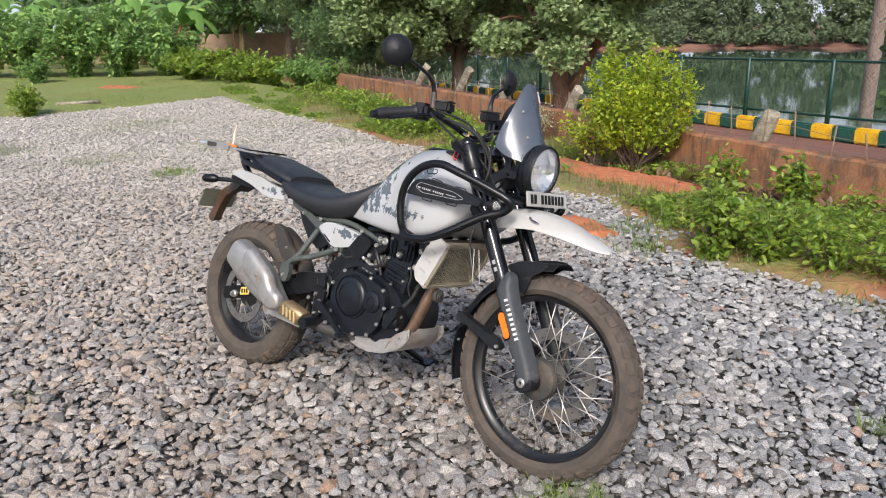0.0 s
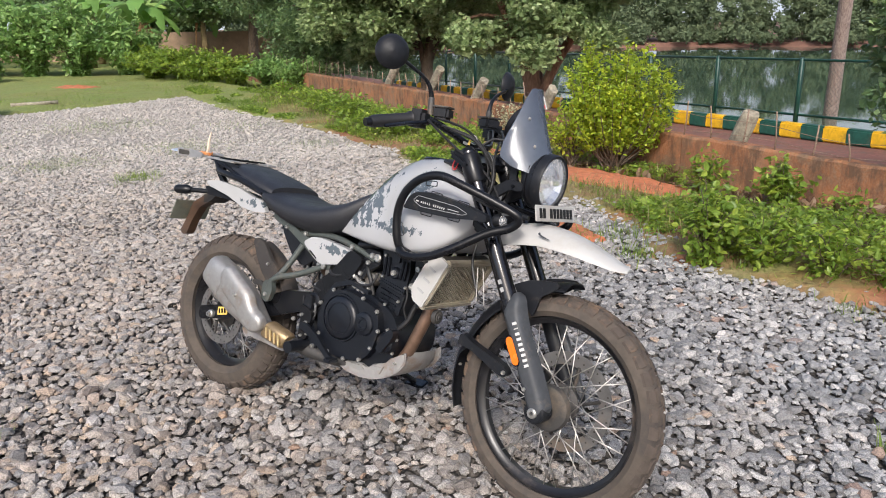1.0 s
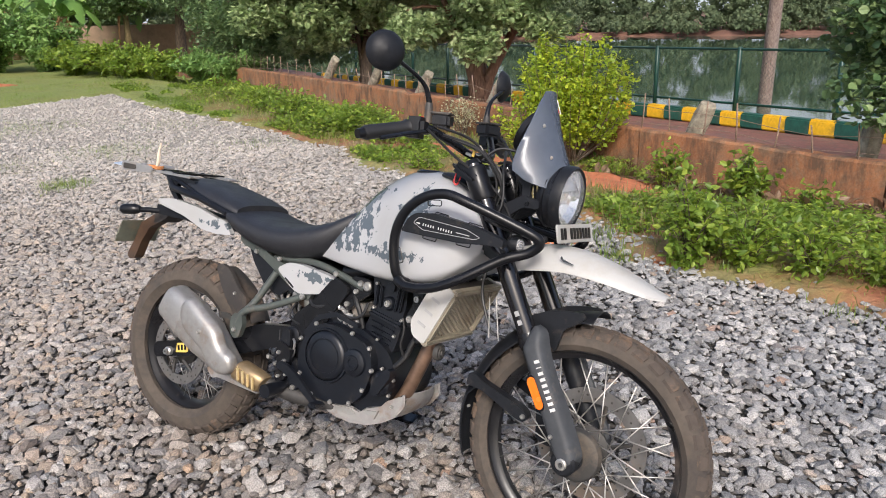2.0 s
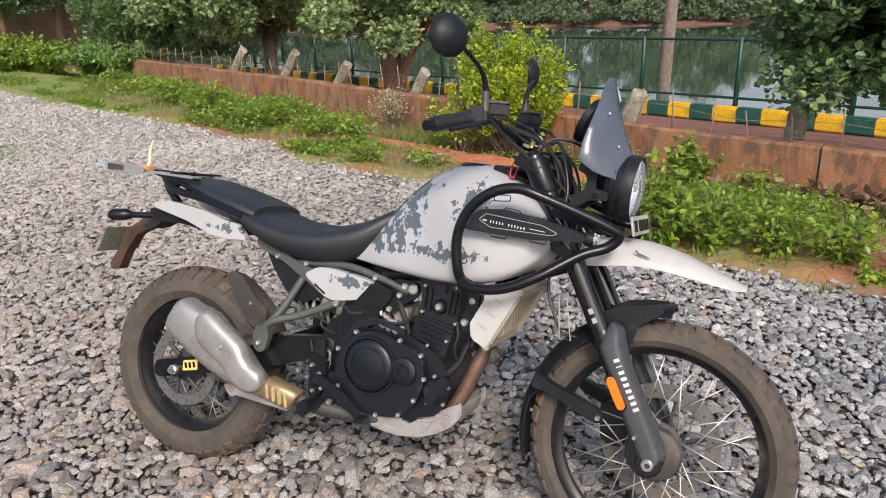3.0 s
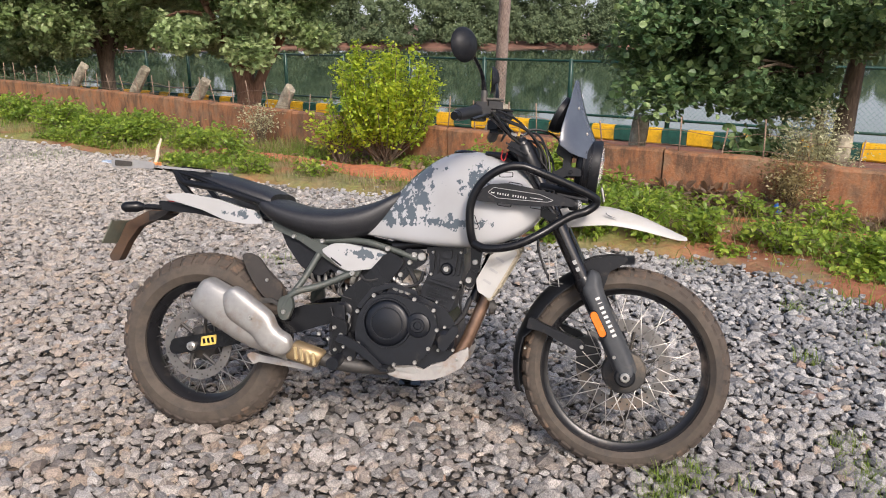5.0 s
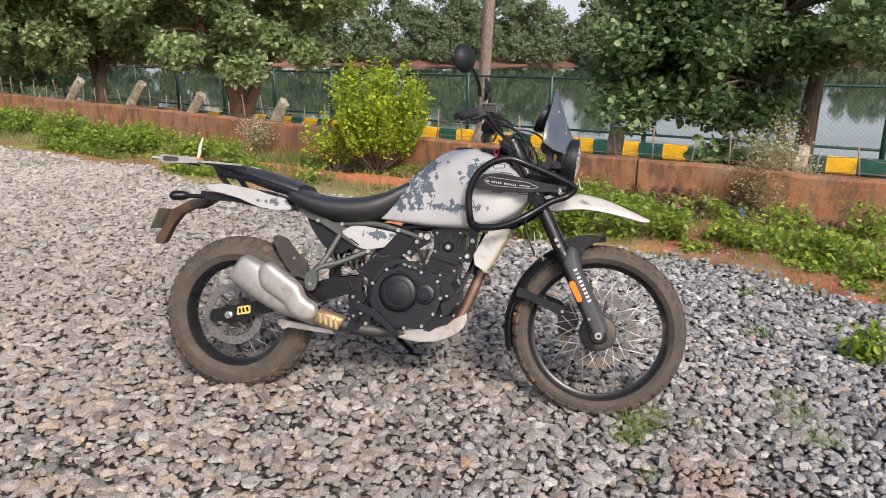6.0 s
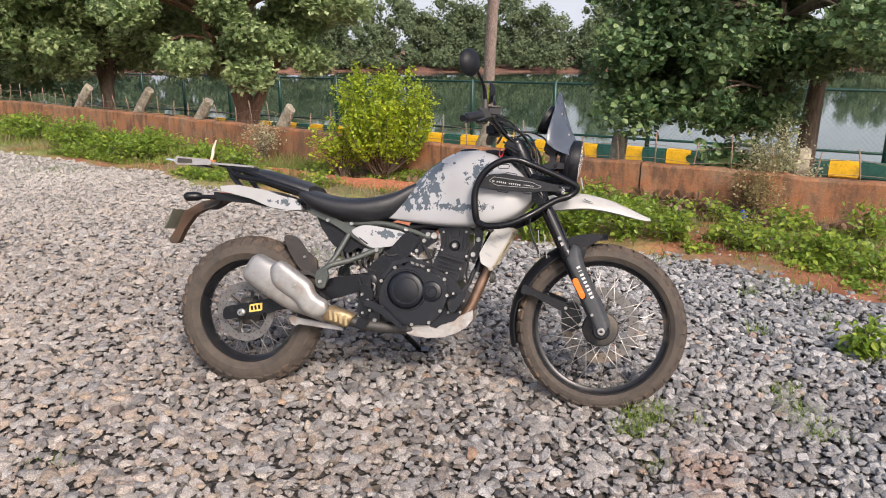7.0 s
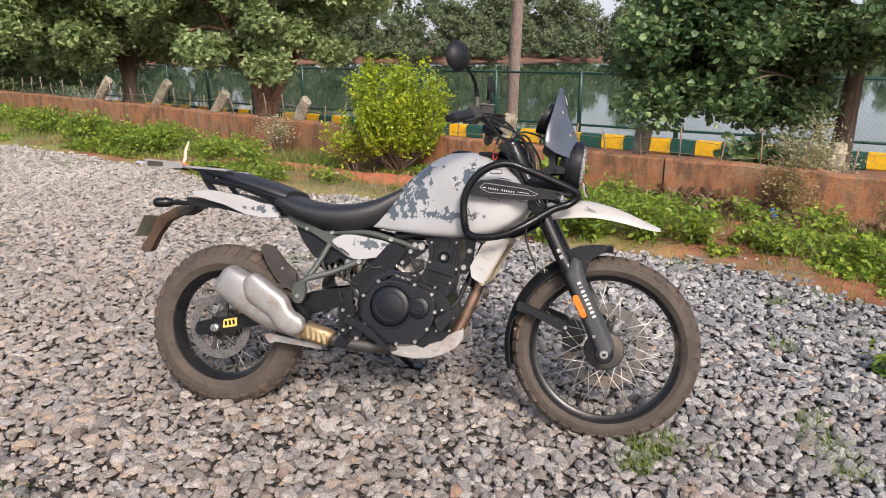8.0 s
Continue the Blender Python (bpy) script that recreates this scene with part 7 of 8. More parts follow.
for x, z, ln, lean_ in ((0.848, 0.672, 0.062, 2), (0.864, 0.670, 0.066, 2), (0.922, 0.668, 0.070, 8), (0.938, 0.666, 0.066, 8)):
    part("head_rib", block(x, -0.104, z, 0.008, 0.020, ln, 0.003, (0, lean_, 0)), M_ENGINE, engine)
part("head_boss", lathe([(0.002, -0.114), (0.016, -0.114), (0.021, -0.108), (0.022, -0.096), (0.002, -0.096)], (0.894, 0, 0.654), 28, close=False), M_ENGINE, engine)
bolt(0.894, -0.114, 0.654, 0.012, engine)
part("plug_cap", prism(round_poly([(0.878, 0.690), (0.884, 0.716), (0.912, 0.718), (0.910, 0.690)], 0.006), -0.112, -0.096, 0.004), M_ENGINE, engine)
for k in range(4):
    part("fin", block(0.842 + 0.005 * (6 - k) * 0.4, -0.088, 0.530 + 0.0180 * k, 0.046, 0.020, 0.0060, 0.002, (0, 14, 0)), M_ENGINE, engine)
for k in range(6):
    part("fin", block(0.866 + 0.0045 * k, -0.0865, 0.530 + 0.0150 * k, 0.060, 0.010, 0.0050, 0.0015, (0, 14, 0)), M_ENGINE, engine)
for x, z in ((0.842, 0.634), (0.944, 0.612), (0.846, 0.708), (0.940, 0.712), (0.866, 0.540), (0.922, 0.560)):
    bolt(x, -0.104, z, 0.0062, engine)
part("case_step", prism(round_poly([(0.605, 0.500), (0.648, 0.560), (0.716, 0.582), (0.800, 0.560), (0.800, 0.575), (0.712, 0.598), (0.640, 0.575), (0.592, 0.510)], 0.006), -0.122, -0.100, 0.004), M_ENGINE, engine)
part("boss_lip", lathe([(0.078, -0.139), (0.086, -0.139), (0.084, -0.146), (0.079, -0.146)], (0.706, 0, 0.462), 44), M_ENGINE, engine)
part("master_cylinder", prism(round_poly([(0.508, 0.476), (0.562, 0.462), (0.572, 0.430), (0.552, 0.345), (0.512, 0.340), (0.520, 0.420)], 0.012), -0.150, -0.128, 0.006), M_BLACK, BIKE, "black rear brake cylinder")
for x, z, r in ((0.465, 0.407, 0.009), (0.549, 0.412, 0.008), (0.525, 0.436, 0.008), (0.530, 0.360, 0.007), (0.560, 0.372, 0.007)):
    bolt(x, -0.150 if x > 0.5 else -0.128, z, r)
part("water_pump", lathe([(0.002, -0.140), (0.022, -0.140), (0.034, -0.130), (0.038, -0.11), (0.038, -0.10), (0.002, -0.10)], (0.902, 0, 0.415), 28, close=False), M_ENGINE, engine)
for k in range(5):
    a = 2 * math.pi * k / 5 + 0.4
    bolt(0.902 + 0.043 * math.cos(a), -0.112, 0.415 + 0.043 * math.sin(a), 0.0065, engine)
part("pump_arm", prism(round_poly([(0.880, 0.395), (0.905, 0.378), (0.952, 0.448), (0.950, 0.470), (0.928, 0.468)], 0.012), -0.152, -0.12, 0.008), M_ENGINE, engine)
part("engine_mount", prism(round_poly([(0.972, 0.735), (1.010, 0.735), (1.006, 0.670), (0.992, 0.612), (0.978, 0.592), (0.954, 0.605), (0.958, 0.632), (0.976, 0.664)], 0.010), -0.105, -0.088, 0.004), M_BLACK, BIKE)
for x, z, r in ((0.990, 0.683, 0.012), (0.971, 0.621, 0.013), (0.780, 0.695, 0.012), (0.806, 0.690, 0.017), (0.765, 0.668, 0.010), (0.735, 0.625, 0.010), (0.735, 0.600, 0.007)):
    bolt(x, -0.106 if x > 0.9 else -0.098, z, r)
part("engine_bracket", prism(round_poly([(0.745, 0.715), (0.815, 0.712), (0.822, 0.672), (0.775, 0.640), (0.725, 0.585), (0.705, 0.600), (0.735, 0.660)], 0.014), -0.098, -0.080, 0.005), M_BLACK, BIKE)
part("throttle_body", lathe([(0.002, -0.075), (0.024, -0.075), (0.026, -0.06), (0.026, 0.06), (0.002, 0.06)], (0.762, 0, 0.608), 20, close=False), M_ALLOY, BIKE, "dull alloy throttle body")
part("sensor_box", block(0.640, -0.082, 0.585, 0.055, 0.03, 0.045, 0.006, (0, 12, 0)), M_ALLOY, BIKE)
for pts, r in (([(0.60, -0.09, 0.60), (0.66, -0.10, 0.575), (0.72, -0.10, 0.59), (0.76, -0.09, 0.56)], 0.006), ([(0.66, -0.085, 0.66), (0.72, -0.09, 0.64), (0.74, -0.095, 0.58)], 0.007), ([(0.54, -0.10, 0.60), (0.52, -0.11, 0.55), (0.57, -0.115, 0.53)], 0.004), ([(1.03, -0.05, 0.60), (0.98, -0.075, 0.56), (0.955, -0.085, 0.50), (0.915, -0.10, 0.45)], 0.009), ([(0.62, -0.10, 0.54), (0.64, -0.105, 0.60), (0.70, -0.10, 0.63)], 0.004)):
    rod("hose", pts, r, M_HOSE, sides=9, steps=5)
for pts, r in (([(0.60, -0.112, 0.615), (0.62, -0.116, 0.60), (0.655, -0.112, 0.605), (0.68, -0.10, 0.625)], 0.005), ([(0.665, -0.10, 0.585), (0.69, -0.108, 0.60), (0.70, -0.10, 0.64), (0.735, -0.098, 0.65)], 0.0045), ([(0.755, -0.09, 0.655), (0.775, -0.10, 0.63), (0.79, -0.10, 0.60), (0.80, -0.095, 0.56)], 0.008), ([(0.50, -0.125, 0.50), (0.515, -0.14, 0.465), (0.505, -0.138, 0.43), (0.53, -0.13, 0.405)], 0.0035), ([(0.565, -0.125, 0.47), (0.575, -0.135, 0.44), (0.56, -0.136, 0.415)], 0.0035), ([(0.945, -0.10, 0.62), (0.952, -0.10, 0.58), (0.945, -0.10, 0.54), (0.955, -0.09, 0.50)], 0.004)):
    rod("hose", pts, r, M_HOSE, sides=8, steps=5)
for pts in ([(0.672, -0.104, 0.606), (0.684, -0.110, 0.612), (0.700, -0.108, 0.606)], [(0.712, -0.106, 0.622), (0.716, -0.110, 0.606), (0.728, -0.106, 0.612)], [(0.560, -0.128, 0.482), (0.572, -0.134, 0.474), (0.568, -0.132, 0.452)]):
    rod("silver_clip", pts, 0.0042, M_BOLT, sides=7, steps=3)
part("wire_clamp", lathe([(0.004, -0.110), (0.013, -0.110), (0.015, -0.104), (0.013, -0.096), (0.004, -0.096)], (0.690, 0, 0.604), 16), M_BOLT, BIKE)
part("damper_reservoir", lathe([(0.002, -0.045), (0.024, -0.045), (0.027, -0.038), (0.027, 0.020), (0.022, 0.028), (0.002, 0.028)], (0, 0, 0), 22, "X", False), M_ALLOY, BIKE, "pale alloy damper body", Matrix.Translation((0.545, -0.060, 0.606)) @ Matrix.Rotation(radians(18), 4, "Y"))
part("damper_band", lathe([(0.0275, -0.010), (0.030, -0.008), (0.030, 0.010), (0.0275, 0.012)], (0, 0, 0), 22, "X"), M_MUD, BIKE, "", Matrix.Translation((0.545, -0.060, 0.606)) @ Matrix.Rotation(radians(18), 4, "Y"))
rod("starter_motor", [(0.600, -0.080, 0.572), (0.612, -0.082, 0.573), (0.690, -0.088, 0.578), (0.700, -0.088, 0.578)], [0.018, 0.024, 0.024, 0.016], M_ENGINE, sides=16)
for x, z, w in ((0.722, 0.577, 0.020), (0.742, 0.570, 0.016), (0.764, 0.566, 0.020), (0.784, 0.576, 0.014)):
    part("connector", block(x, -0.104, z, w, 0.018, 0.014, 0.003, (0, 20, 0)), M_ALLOY, BIKE)
rod("wire_loom", [(0.64, -0.106, 0.600), (0.70, -0.112, 0.590), (0.76, -0.112, 0.586), (0.80, -0.108, 0.600), (0.815, -0.10, 0.64)], 0.005, M_HOSE, sides=7, steps=5)
rod("silver_clip", [(0.700, -0.096, 0.612), (0.722, -0.100, 0.605), (0.738, -0.096, 0.592), (0.765, -0.098, 0.590)], 0.007, M_ALLOY, sides=8, steps=3)

# -- exhaust --
rod("header_pipe", [(1.000, -0.030, 0.640), (1.030, -0.045, 0.600), (1.018, -0.055, 0.540), (0.985, -0.062, 0.450), (0.955, -0.066, 0.380), (0.915, -0.070, 0.330), (0.85, -0.075, 0.305)], 0.0215, M_PIPE, sides=18, steps=5, label="brown heat-stained exhaust pipe")
rod("mid_pipe", [(0.85, -0.075, 0.305), (0.70, -0.100, 0.300), (0.56, -0.125, 0.305), (0.46, -0.148, 0.330), (0.40, -0.158, 0.352)], 0.024, M_HUB, sides=16, steps=4)
A, B = Vector((0.060, -0.185, 0.527)), Vector((0.370, -0.168, 0.345))
way = (B - A).normalized()
up = Vector((0, -1, 0)).cross(way).normalized()
if up.z < 0:
    up = -up
out = way.cross(up).normalized()
if out.y > 0:
    out = -out


def oval(t, w, h, shift=0.0, push=0.0, n=28, power=2.6):
    c = A + way * t + up * shift + out * push
    loop = []
    for k in range(n):
        a = 2 * math.pi * k / n
        loop.append(c + out * w * math.copysign(abs(math.cos(a)) ** (2 / power), math.cos(a)) + up * h * math.copysign(abs(math.sin(a)) ** (2 / power), math.sin(a)))
    return loop


silencer = part("silencer", loft([oval(-0.016, 0.030, 0.042, 0.004, power=3.4), oval(-0.006, 0.042, 0.056, 0.004, power=3.4), oval(0.006, 0.047, 0.062, 0.004, power=3.4), oval(0.10, 0.051, 0.070, 0.004, power=3.4), oval(0.19, 0.051, 0.068, 0.003, power=3.4), oval(0.25, 0.046, 0.058, power=3.2), oval(0.30, 0.037, 0.044, power=3.0), oval(0.35, 0.028, 0.033), oval(0.375, 0.027, 0.028)], True), M_STEEL, BIKE, "dull silver steel silencer", angle=40)
# along the can from its tail: distance, lower and upper edge, depth
rows = [(0.081, 0.045, 0.065, 0.022), (0.090, 0.028, 0.088, 0.029), (0.104, 0.012, 0.099, 0.034), (0.135, -0.010, 0.101, 0.037), (0.190, -0.012, 0.098, 0.038), (0.238, -0.012, 0.095, 0.038), (0.265, -0.022, 0.087, 0.038), (0.290, -0.030, 0.070, 0.036), (0.312, -0.029, 0.0635, 0.035), (0.338, -0.025, 0.065, 0.035), (0.356, -0.013, 0.060, 0.031), (0.368, 0.002, 0.046, 0.026), (0.374, 0.014, 0.034, 0.020)]
loops = []
for t, u0, u1, deep in smooth_rows(np.array(rows), 3):
    c, half = A + way * t + up * (u0 + u1) / 2, (u1 - u0) / 2
    line = [(u, -0.206 - deep * max(0.0, 1 - abs(u) ** 5.0) ** 0.55) for u in np.sin(np.linspace(-1, 1, 19) * math.pi / 2)] + [(0.9, -0.200), (-0.9, -0.200)]
    loops.append([Vector((c.x + up.x * half * u, w, c.z + up.z * half * u)) for u, w in line])
part("silencer_shield", loft(loops), M_STEEL, silencer, "pressed steel heat shield", angle=50)
part("end_seam", loft([oval(0.096, 0.0525, 0.0715, 0.004, power=3.4), oval(0.101, 0.0535, 0.0725, 0.004, power=3.4), oval(0.106, 0.0525, 0.0715, 0.004, power=3.4)]), M_STEEL, silencer, angle=50)
part("outlet", lathe([(0.012, -0.004), (0.020, -0.004), (0.022, 0.012), (0.016, 0.02)], (0, 0, 0), 20, "X"), M_BLACK, silencer, "", Matrix.Translation(A - way * 0.014) @ way.to_track_quat("X", "Z").to_matrix().to_4x4())
bolt(0.262, -0.2435, 0.462, 0.0085, silencer)
part("silencer_bracket", prism(round_poly([(0.255, 0.520), (0.300, 0.522), (0.340, 0.500), (0.338, 0.488), (0.300, 0.506), (0.262, 0.500)], 0.006), -0.160, -0.152, 0.002), M_HUB, BIKE)
shield = part("pipe_shield", loft([oval(0.366, 0.030, 0.032, 0.018, 0.006), oval(0.374, 0.033, 0.037, 0.019, 0.008), oval(0.462, 0.033, 0.036, 0.040, 0.004), oval(0.472, 0.028, 0.030, 0.042, 0.002)], True), M_BRASS, BIKE, "heat-stained slotted pipe guard", angle=50)
for k in range(4):
    q = A + way * (0.392 + 0.021 * k) + out * 0.0395 + up * (0.024 + 0.0055 * k)
    part("shield_rib", block(q.x, q.y - 0.002, q.z, 0.012, 0.010, 0.050, 0.005, (0, -8, 0)), M_GOLD, shield)

# -- footrest, pedals, stand, skid plate --
for s in (-1, 1):
    peg = rod("footpeg", [(0.545, s * 0.120, 0.330), (0.545, s * 0.165, 0.328), (0.545, s * 0.225, 0.326)], [0.016, 0.020, 0.022], M_ENGINE, sides=10, label="serrated black footpeg")
    part("peg_bracket", prism(round_poly([(0.500, 0.450), (0.535, 0.460), (0.600, 0.360), (0.590, 0.305), (0.545, 0.290), (0.505, 0.330)], 0.015), s * 0.112, s * 0.132, 0.006), M_ENGINE, BIKE)
    bolt(0.520, s * 0.132, 0.425, 0.009, side=s)
    bolt(0.512, s * 0.132, 0.345, 0.009, side=s)
    bolt(0.578, s * 0.132, 0.330, 0.010, side=s)
    bolt(0.500, s * 0.132, 0.392, 0.007, side=s)
part("heel_plate", prism(round_poly([(0.525, 0.510), (0.555, 0.515), (0.560, 0.440), (0.540, 0.375), (0.515, 0.375), (0.515, 0.450)], 0.012), -0.142, -0.130, 0.004), M_PLASTIC, BIKE)
part("brake_pedal", prism(round_poly([(0.535, 0.392), (0.545, 0.416), (0.580, 0.410), (0.632, 0.380), (0.672, 0.345), (0.700, 0.322), (0.720, 0.318), (0.718, 0.304), (0.694, 0.304), (0.660, 0.330), (0.618, 0.358), (0.565, 0.384)], 0.006), -0.172, -0.160, 0.003), M_ENGINE, BIKE, "black brake pedal")
part("pedal_pad", block(0.712, -0.175, 0.314, 0.032, 0.050, 0.014, 0.004), M_ENGINE, BIKE)
part("rear_lever", prism(round_poly([(0.212, 0.318), (0.235, 0.330), (0.262, 0.322), (0.420, 0.300), (0.450, 0.292), (0.450, 0.280), (0.260, 0.296), (0.240, 0.286), (0.225, 0.300)], 0.006), -0.150, -0.134, 0.003), M_MUDDY_ALLOY, BIKE, "muddy steel lever")
rod("side_stand", [(0.58, 0.09, 0.32), (0.63, 0.25, 0.232), (0.68, 0.390, 0.146)], 0.013, M_BLACK, sides=10, label="black side stand")
part("stand_foot", block(0.685, 0.398, 0.140, 0.085, 0.060, 0.012, 0.004, (14.5, 0, 10)), M_BLACK, BIKE)
skid_rows = [(0.690, 0.290, 0.105, 0.004, 0, -1), (0.74, 0.272, 0.116, 0.004, 0.05, -1), (0.80, 0.268, 0.118, 0.006, 0.05, -1), (0.86, 0.274, 0.116, 0.006, 0.15, -1), (0.915, 0.294, 0.108, 0.010, 0.45, -0.85), (0.958, 0.321, 0.096, 0.012, 0.8, -0.6), (0.984, 0.354, 0.084, 0.016, 0.95, -0.3), (0.994, 0.392, 0.076, 0.018, 1, -0.1)]
skid = part("skid_plate", shell(list(smooth_rows(np.array(skid_rows), 3)), 9, 0.004, 3.0), M_MUDDY_ALLOY, BIKE, "silver alloy skid plate splashed with red mud")
for s in (-1, 1):
    side_poly = [(0.690, 0.288), (0.717, 0.303), (0.741, 0.318), (0.808, 0.320), (0.834, 0.304), (0.856, 0.330), (0.909, 0.340), (0.920, 0.362), (0.965, 0.382), (0.980, 0.398), (0.984, 0.358), (0.956, 0.320), (0.912, 0.293), (0.860, 0.274), (0.80, 0.268), (0.74, 0.272)]
    wing = prism(side_poly, s * 0.106, s * 0.118, 0.004)
    for v in wing.verts:
        v.co.y *= 1 - 0.9 * max(0.0, v.co.x - 0.87) ** 1.1
    part("plate_side", wing, M_MUDDY_ALLOY, skid, "pressed alloy side wing")
    bolt(0.945, s * 0.112, 0.352, 0.006, skid, side=s)
    part("wing_fold", prism(round_poly([(0.735, 0.300), (0.748, 0.311), (0.806, 0.312), (0.822, 0.300), (0.80, 0.292)], 0.003), s * 0.118, s * 0.122, 0.002), M_ALLOY, skid)
    part("wing_fold", prism(round_poly([(0.850, 0.314), (0.860, 0.322), (0.895, 0.326), (0.905, 0.332), (0.890, 0.300)], 0.004), s * 0.117, s * 0.122, 0.002), M_ALLOY, skid)
part("oil_sump", prism(round_poly([(0.66, 0.32), (0.90, 0.32), (0.93, 0.36), (0.90, 0.285), (0.70, 0.280)], 0.01), -0.070, 0.095, 0.008), M_MUDDY_ALLOY, BIKE)

# -- radiator with its mesh guard --
RAD = Matrix.Translation((1.080, 0, 0.652)) @ Matrix.Rotation(radians(27.5), 4, "Y")
RW, RH = 0.135, 0.088
rad = part("radiator", block(-0.020, 0, 0, 0.030, RW * 2, RH * 2, 0.004), M_CORE, BIKE, "dark radiator core", RAD)
frame_loop = [(0.008, -RW, -RH), (0.008, RW, -RH), (0.008, RW, RH), (0.008, -RW, RH), (0.008, -RW, -RH)]
for a, b in zip(frame_loop, frame_loop[1:]):
    mid = (Vector(a) + Vector(b)) / 2
    ln = (Vector(a) - Vector(b)).length
    horizontal = abs(a[2] - b[2]) < 1e-6
    part("guard_frame", block(mid.x, mid.y, mid.z, 0.022, ln + 0.018 if horizontal else 0.018, 0.018 if horizontal else ln - 0.018, 0.004), M_MESH, rad, "bronze-coloured guard frame", RAD)
hexes = []
r = 0.0085
dx, dz = r * 1.5, r * math.sqrt(3)
for i in range(int(RW * 2 / dx)):
    for j in range(int(RH * 2 / dz) + 1):
        y, z = -RW + dx * (i + 0.5), -RH + dz * (j + (0.5 if i % 2 else 0.0))
        if abs(y) > RW - 0.004 or abs(z) > RH - 0.004:
            continue
        ring = []
        for rr, x in ((r * 1.0, 0.004), (r * 1.0, 0.008), (r * 0.74, 0.008), (r * 0.74, 0.004)):
            ring += [(x, y + rr * math.cos(math.pi / 3 * k), z + rr * math.sin(math.pi / 3 * k)) for k in range(6)]
        f = []
        for lv in range(1, 3):
            for k in range(6):
                f.append((lv * 6 + k, lv * 6 + (k + 1) % 6, (lv + 1) * 6 + (k + 1) % 6, (lv + 1) * 6 + k))
        hexes.append((ring, f))
tagged(part("guard_mesh", bm_of(*joined(hexes)), M_MESH, rad, "bronze hexagonal mesh", RAD, 20), kind="stuff")
for s in (-1, 1):
    poly = round_poly([(0.012, -RH - 0.002), (0.012, RH + 0.002), (-0.040, RH + 0.002), (-0.060, RH - 0.04), (-0.060, -RH + 0.03), (-0.035, -RH - 0.002)], 0.008)
    part("side_shroud", prism(poly, s * (RW + 0.002), s * (RW + 0.014), 0.003), M_WHITE, rad, "pale side shroud with pressed slots", RAD)
    for k in range(3):
        part("shroud_slot", block(-0.025, s * (RW + 0.014), -0.045 + 0.042 * k, 0.030, 0.003, 0.008, 0.001), M_GREY_PRINT, rad, "", RAD)
part("horn", lathe([(0.002, 0.014), (0.009, 0.014), (0.010, 0.010), (0.016, 0.010), (0.017, 0.006), (0.023, 0.006), (0.025, 0.0), (0.025, -0.009), (0.002, -0.012)], (1.050, -0.050, 0.530), 30, "X", False), M_HUB, BIKE, "small round horn")

# -- tail --
for s in (-1, 1):
    rod("rack_arm", [(0.255, s * 0.132, 0.842), (0.10, s * 0.135, 0.885), (-0.055, s * 0.115, 0.905), (-0.075, s * 0.105, 0.915), (-0.105, s * 0.098, 0.948)], 0.0125, M_BLACK, sides=10)
    part("rack_side", prism(round_poly([(-0.115, 0.955), (-0.07, 0.952), (0.04, 0.936), (0.04, 0.922), (-0.045, 0.925), (-0.062, 0.895), (-0.014, 0.846), (-0.036, 0.842), (-0.085, 0.895)], 0.008), s * 0.088, s * 0.108, 0.005), M_BLACK, BIKE, "black luggage rack side")
part("rack_plate", prism(round_poly([(-0.200, 0.954), (-0.195, 0.962), (0.020, 0.952), (0.020, 0.944)], 0.003), -0.112, -0.070, 0.003), M_STEEL, BIKE, "polished luggage rack plate")
part("rack_plate", prism(round_poly([(-0.200, 0.954), (-0.195, 0.962), (0.020, 0.952), (0.020, 0.944)], 0.003), 0.070, 0.112, 0.003), M_STEEL, BIKE)
for x in (-0.285, -0.175, -0.06):
    part("rack_bar", block(x, 0, 0.957, 0.032, 0.224, 0.008, 0.003), M_BLACK, BIKE)
part("tail_base", prism(round_poly([(-0.170, 0.838), (0.10, 0.800), (0.20, 0.780), (0.12, 0.772), (-0.02, 0.796), (-0.16, 0.802)], 0.012), -0.09, 0.09, 0.006), M_PLASTIC, BIKE, "black under-tail")
part("tail_light", block(-0.155, 0, 0.826, 0.03, 0.10, 0.022, 0.006), lens_material("red_lens", (0.35, 0.01, 0.01), 1.0), BIKE, "red tail light")
part("plate_hanger", prism(round_poly([(-0.185, 0.812), (-0.110, 0.806), (-0.204, 0.776), (-0.285, 0.735), (-0.328, 0.675), (-0.360, 0.606), (-0.390, 0.600), (-0.404, 0.619), (-0.366, 0.678), (-0.336, 0.748), (-0.250, 0.796)], 0.010), -0.020, 0.020, 0.007), M_MUD, BIKE, "mud-caked number plate hanger")
part("hanger_arm", prism(round_poly([(-0.235, 0.795), (-0.150, 0.802), (-0.170, 0.782), (-0.205, 0.764), (-0.235, 0.760), (-0.228, 0.776)], 0.008), -0.045, 0.045, 0.005), M_FLAP, BIKE)
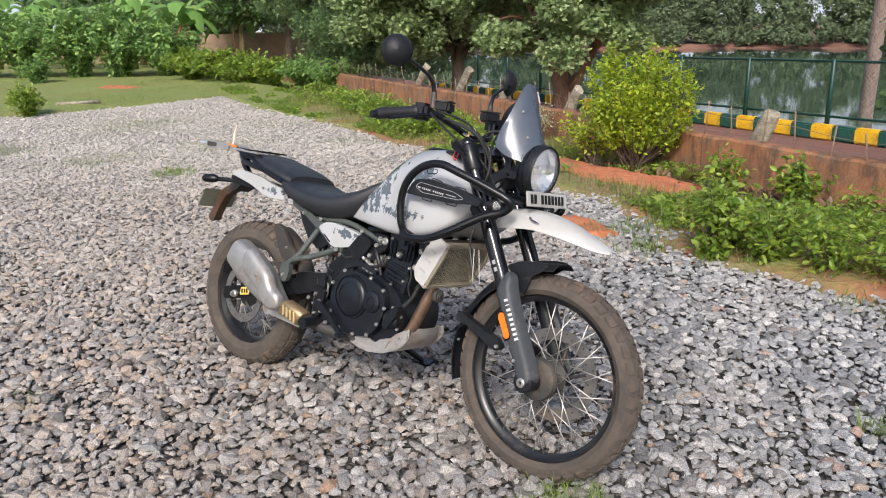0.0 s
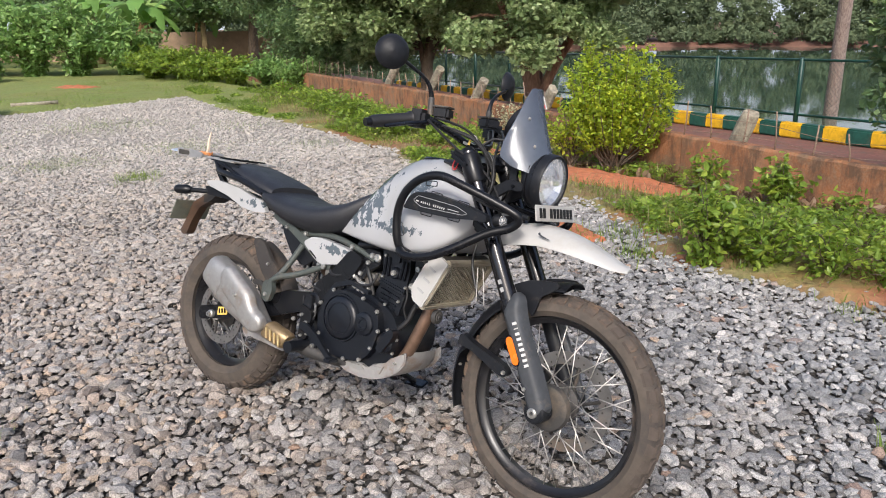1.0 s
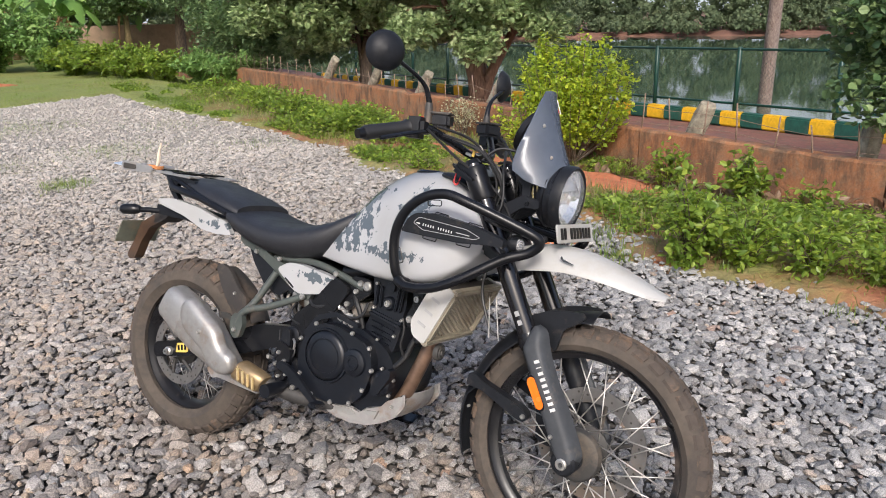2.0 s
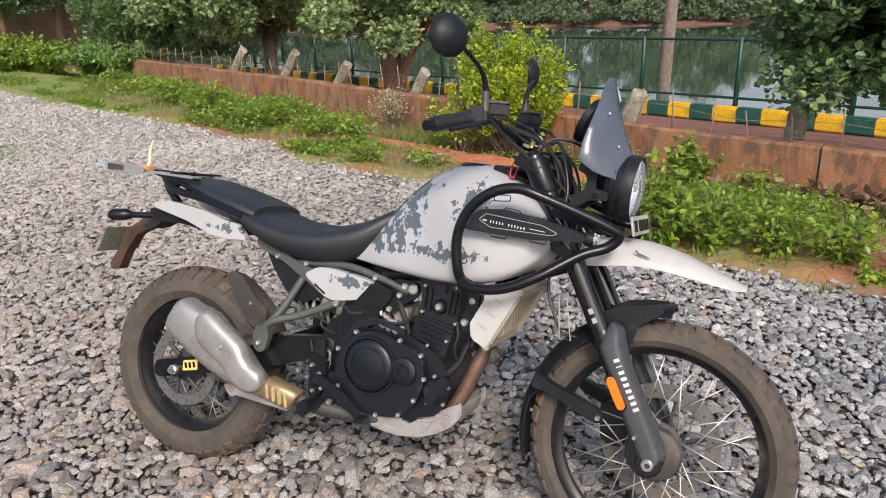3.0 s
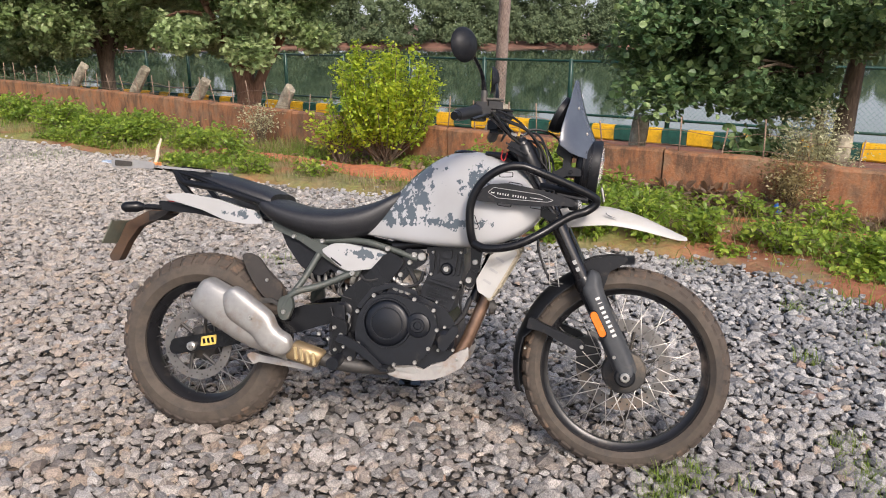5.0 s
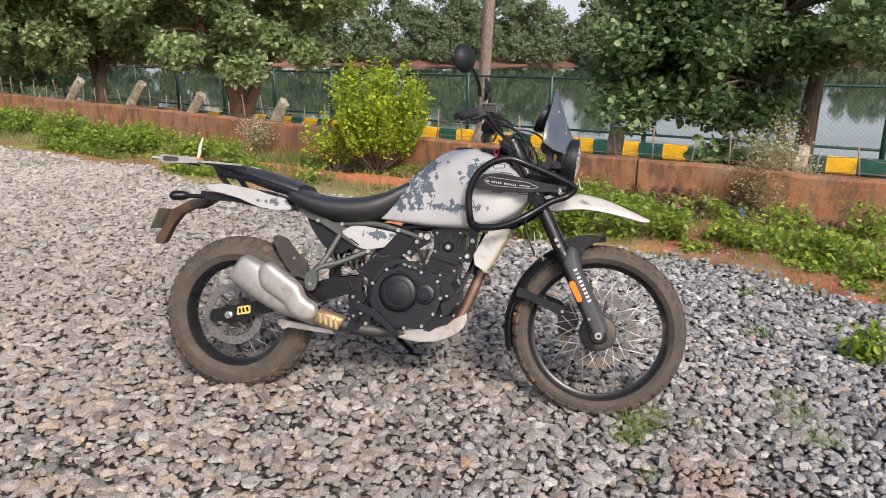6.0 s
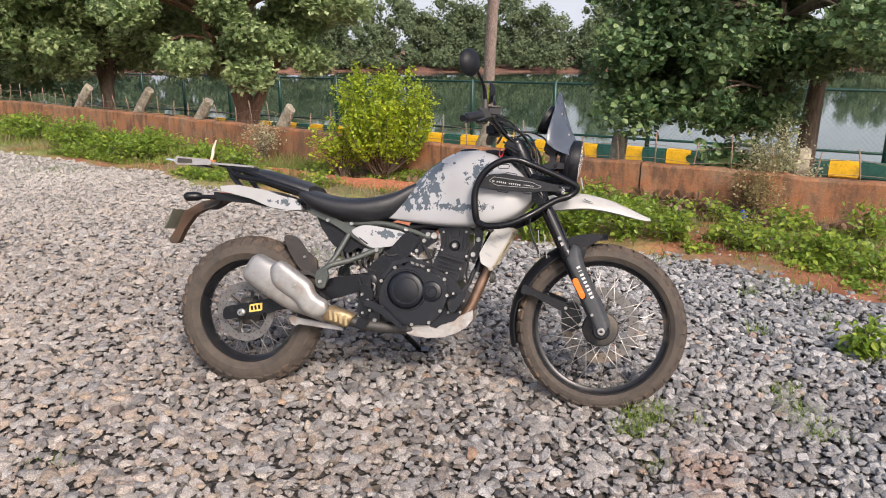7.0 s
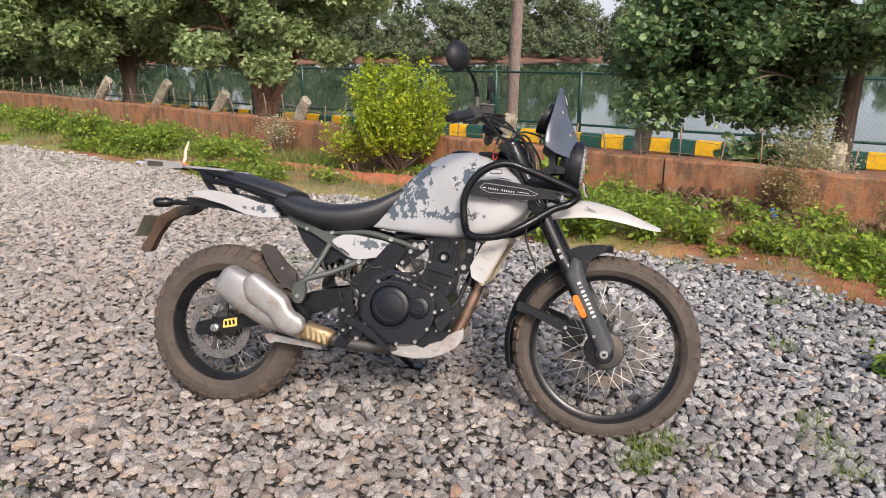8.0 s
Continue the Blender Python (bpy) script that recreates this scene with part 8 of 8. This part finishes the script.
part("plate_board", block(-0.368, 0, 0.712, 0.004, 0.190, 0.095, 0.003, (0, 24, 0)), M_PLATE_BACK, BIKE, "dusty rear plate board")
for s in (-1, 1):
    rod("indicator_stalk", [(-0.150, s * 0.07, 0.812), (-0.190, s * 0.115, 0.812), (-0.205, s * 0.145, 0.810)], 0.010, M_PLASTIC, sides=10)
    rod("indicator", [(-0.195, s * 0.140, 0.812), (-0.215, s * 0.150, 0.811), (-0.250, s * 0.165, 0.808), (-0.262, s * 0.168, 0.807)], [0.012, 0.020, 0.019, 0.010], M_BLACK, sides=14, steps=3, label="black rear turn signal")
# ribbon and tag tied to the rack
rod("ribbon", [(-0.195, -0.085, 0.960), (-0.182, -0.086, 0.990), (-0.178, -0.090, 1.02), (-0.164, -0.094, 1.058)], [0.004, 0.007, 0.006, 0.003], M_RIBBON, sides=6, steps=4, label="pale ribbon tied to the rack")
rod("cord", [(-0.20 + 0.030 * math.cos(k * 0.8), -0.085 + 0.028 * math.sin(k * 0.8), 0.962 + 0.003 * (k % 5)) for k in range(24)], 0.0026, M_RIBBON_ORANGE, sides=6, label="orange cord knotted round the rack")
ring = round_poly([(-0.335, 0.945), (-0.335, 0.982), (-0.175, 0.972), (-0.168, 0.948)], 0.014)
plate = part("rack_end", prism(ring, -0.124, -0.116, 0.003), M_STEEL, BIKE, "pale metal loop at the rack's end")
rod("rack_loop", [(-0.335, -0.116, 0.963), (-0.345, -0.06, 0.966), (-0.345, 0.06, 0.966), (-0.335, 0.116, 0.963)], 0.009, M_ALLOY, sides=8, steps=4)
for s in (-1, 1):
    rod("rack_strut", [(-0.150, s * 0.092, 0.956), (-0.02, s * 0.110, 0.925), (0.12, s * 0.132, 0.882), (0.235, s * 0.140, 0.846)], 0.0085, M_BLACK, sides=8)
part("rack_slot", prism(round_poly([(-0.322, 0.953), (-0.322, 0.974), (-0.255, 0.970), (-0.255, 0.953)], 0.006), -0.1262, -0.1235, 0), M_CORE, plate)
part("tag", block(-0.335, -0.085, 0.965, 0.10, 0.06, 0.004, 0.001, (8, 6, 20)), M_TAG, BIKE, "pale blue plastic tag")
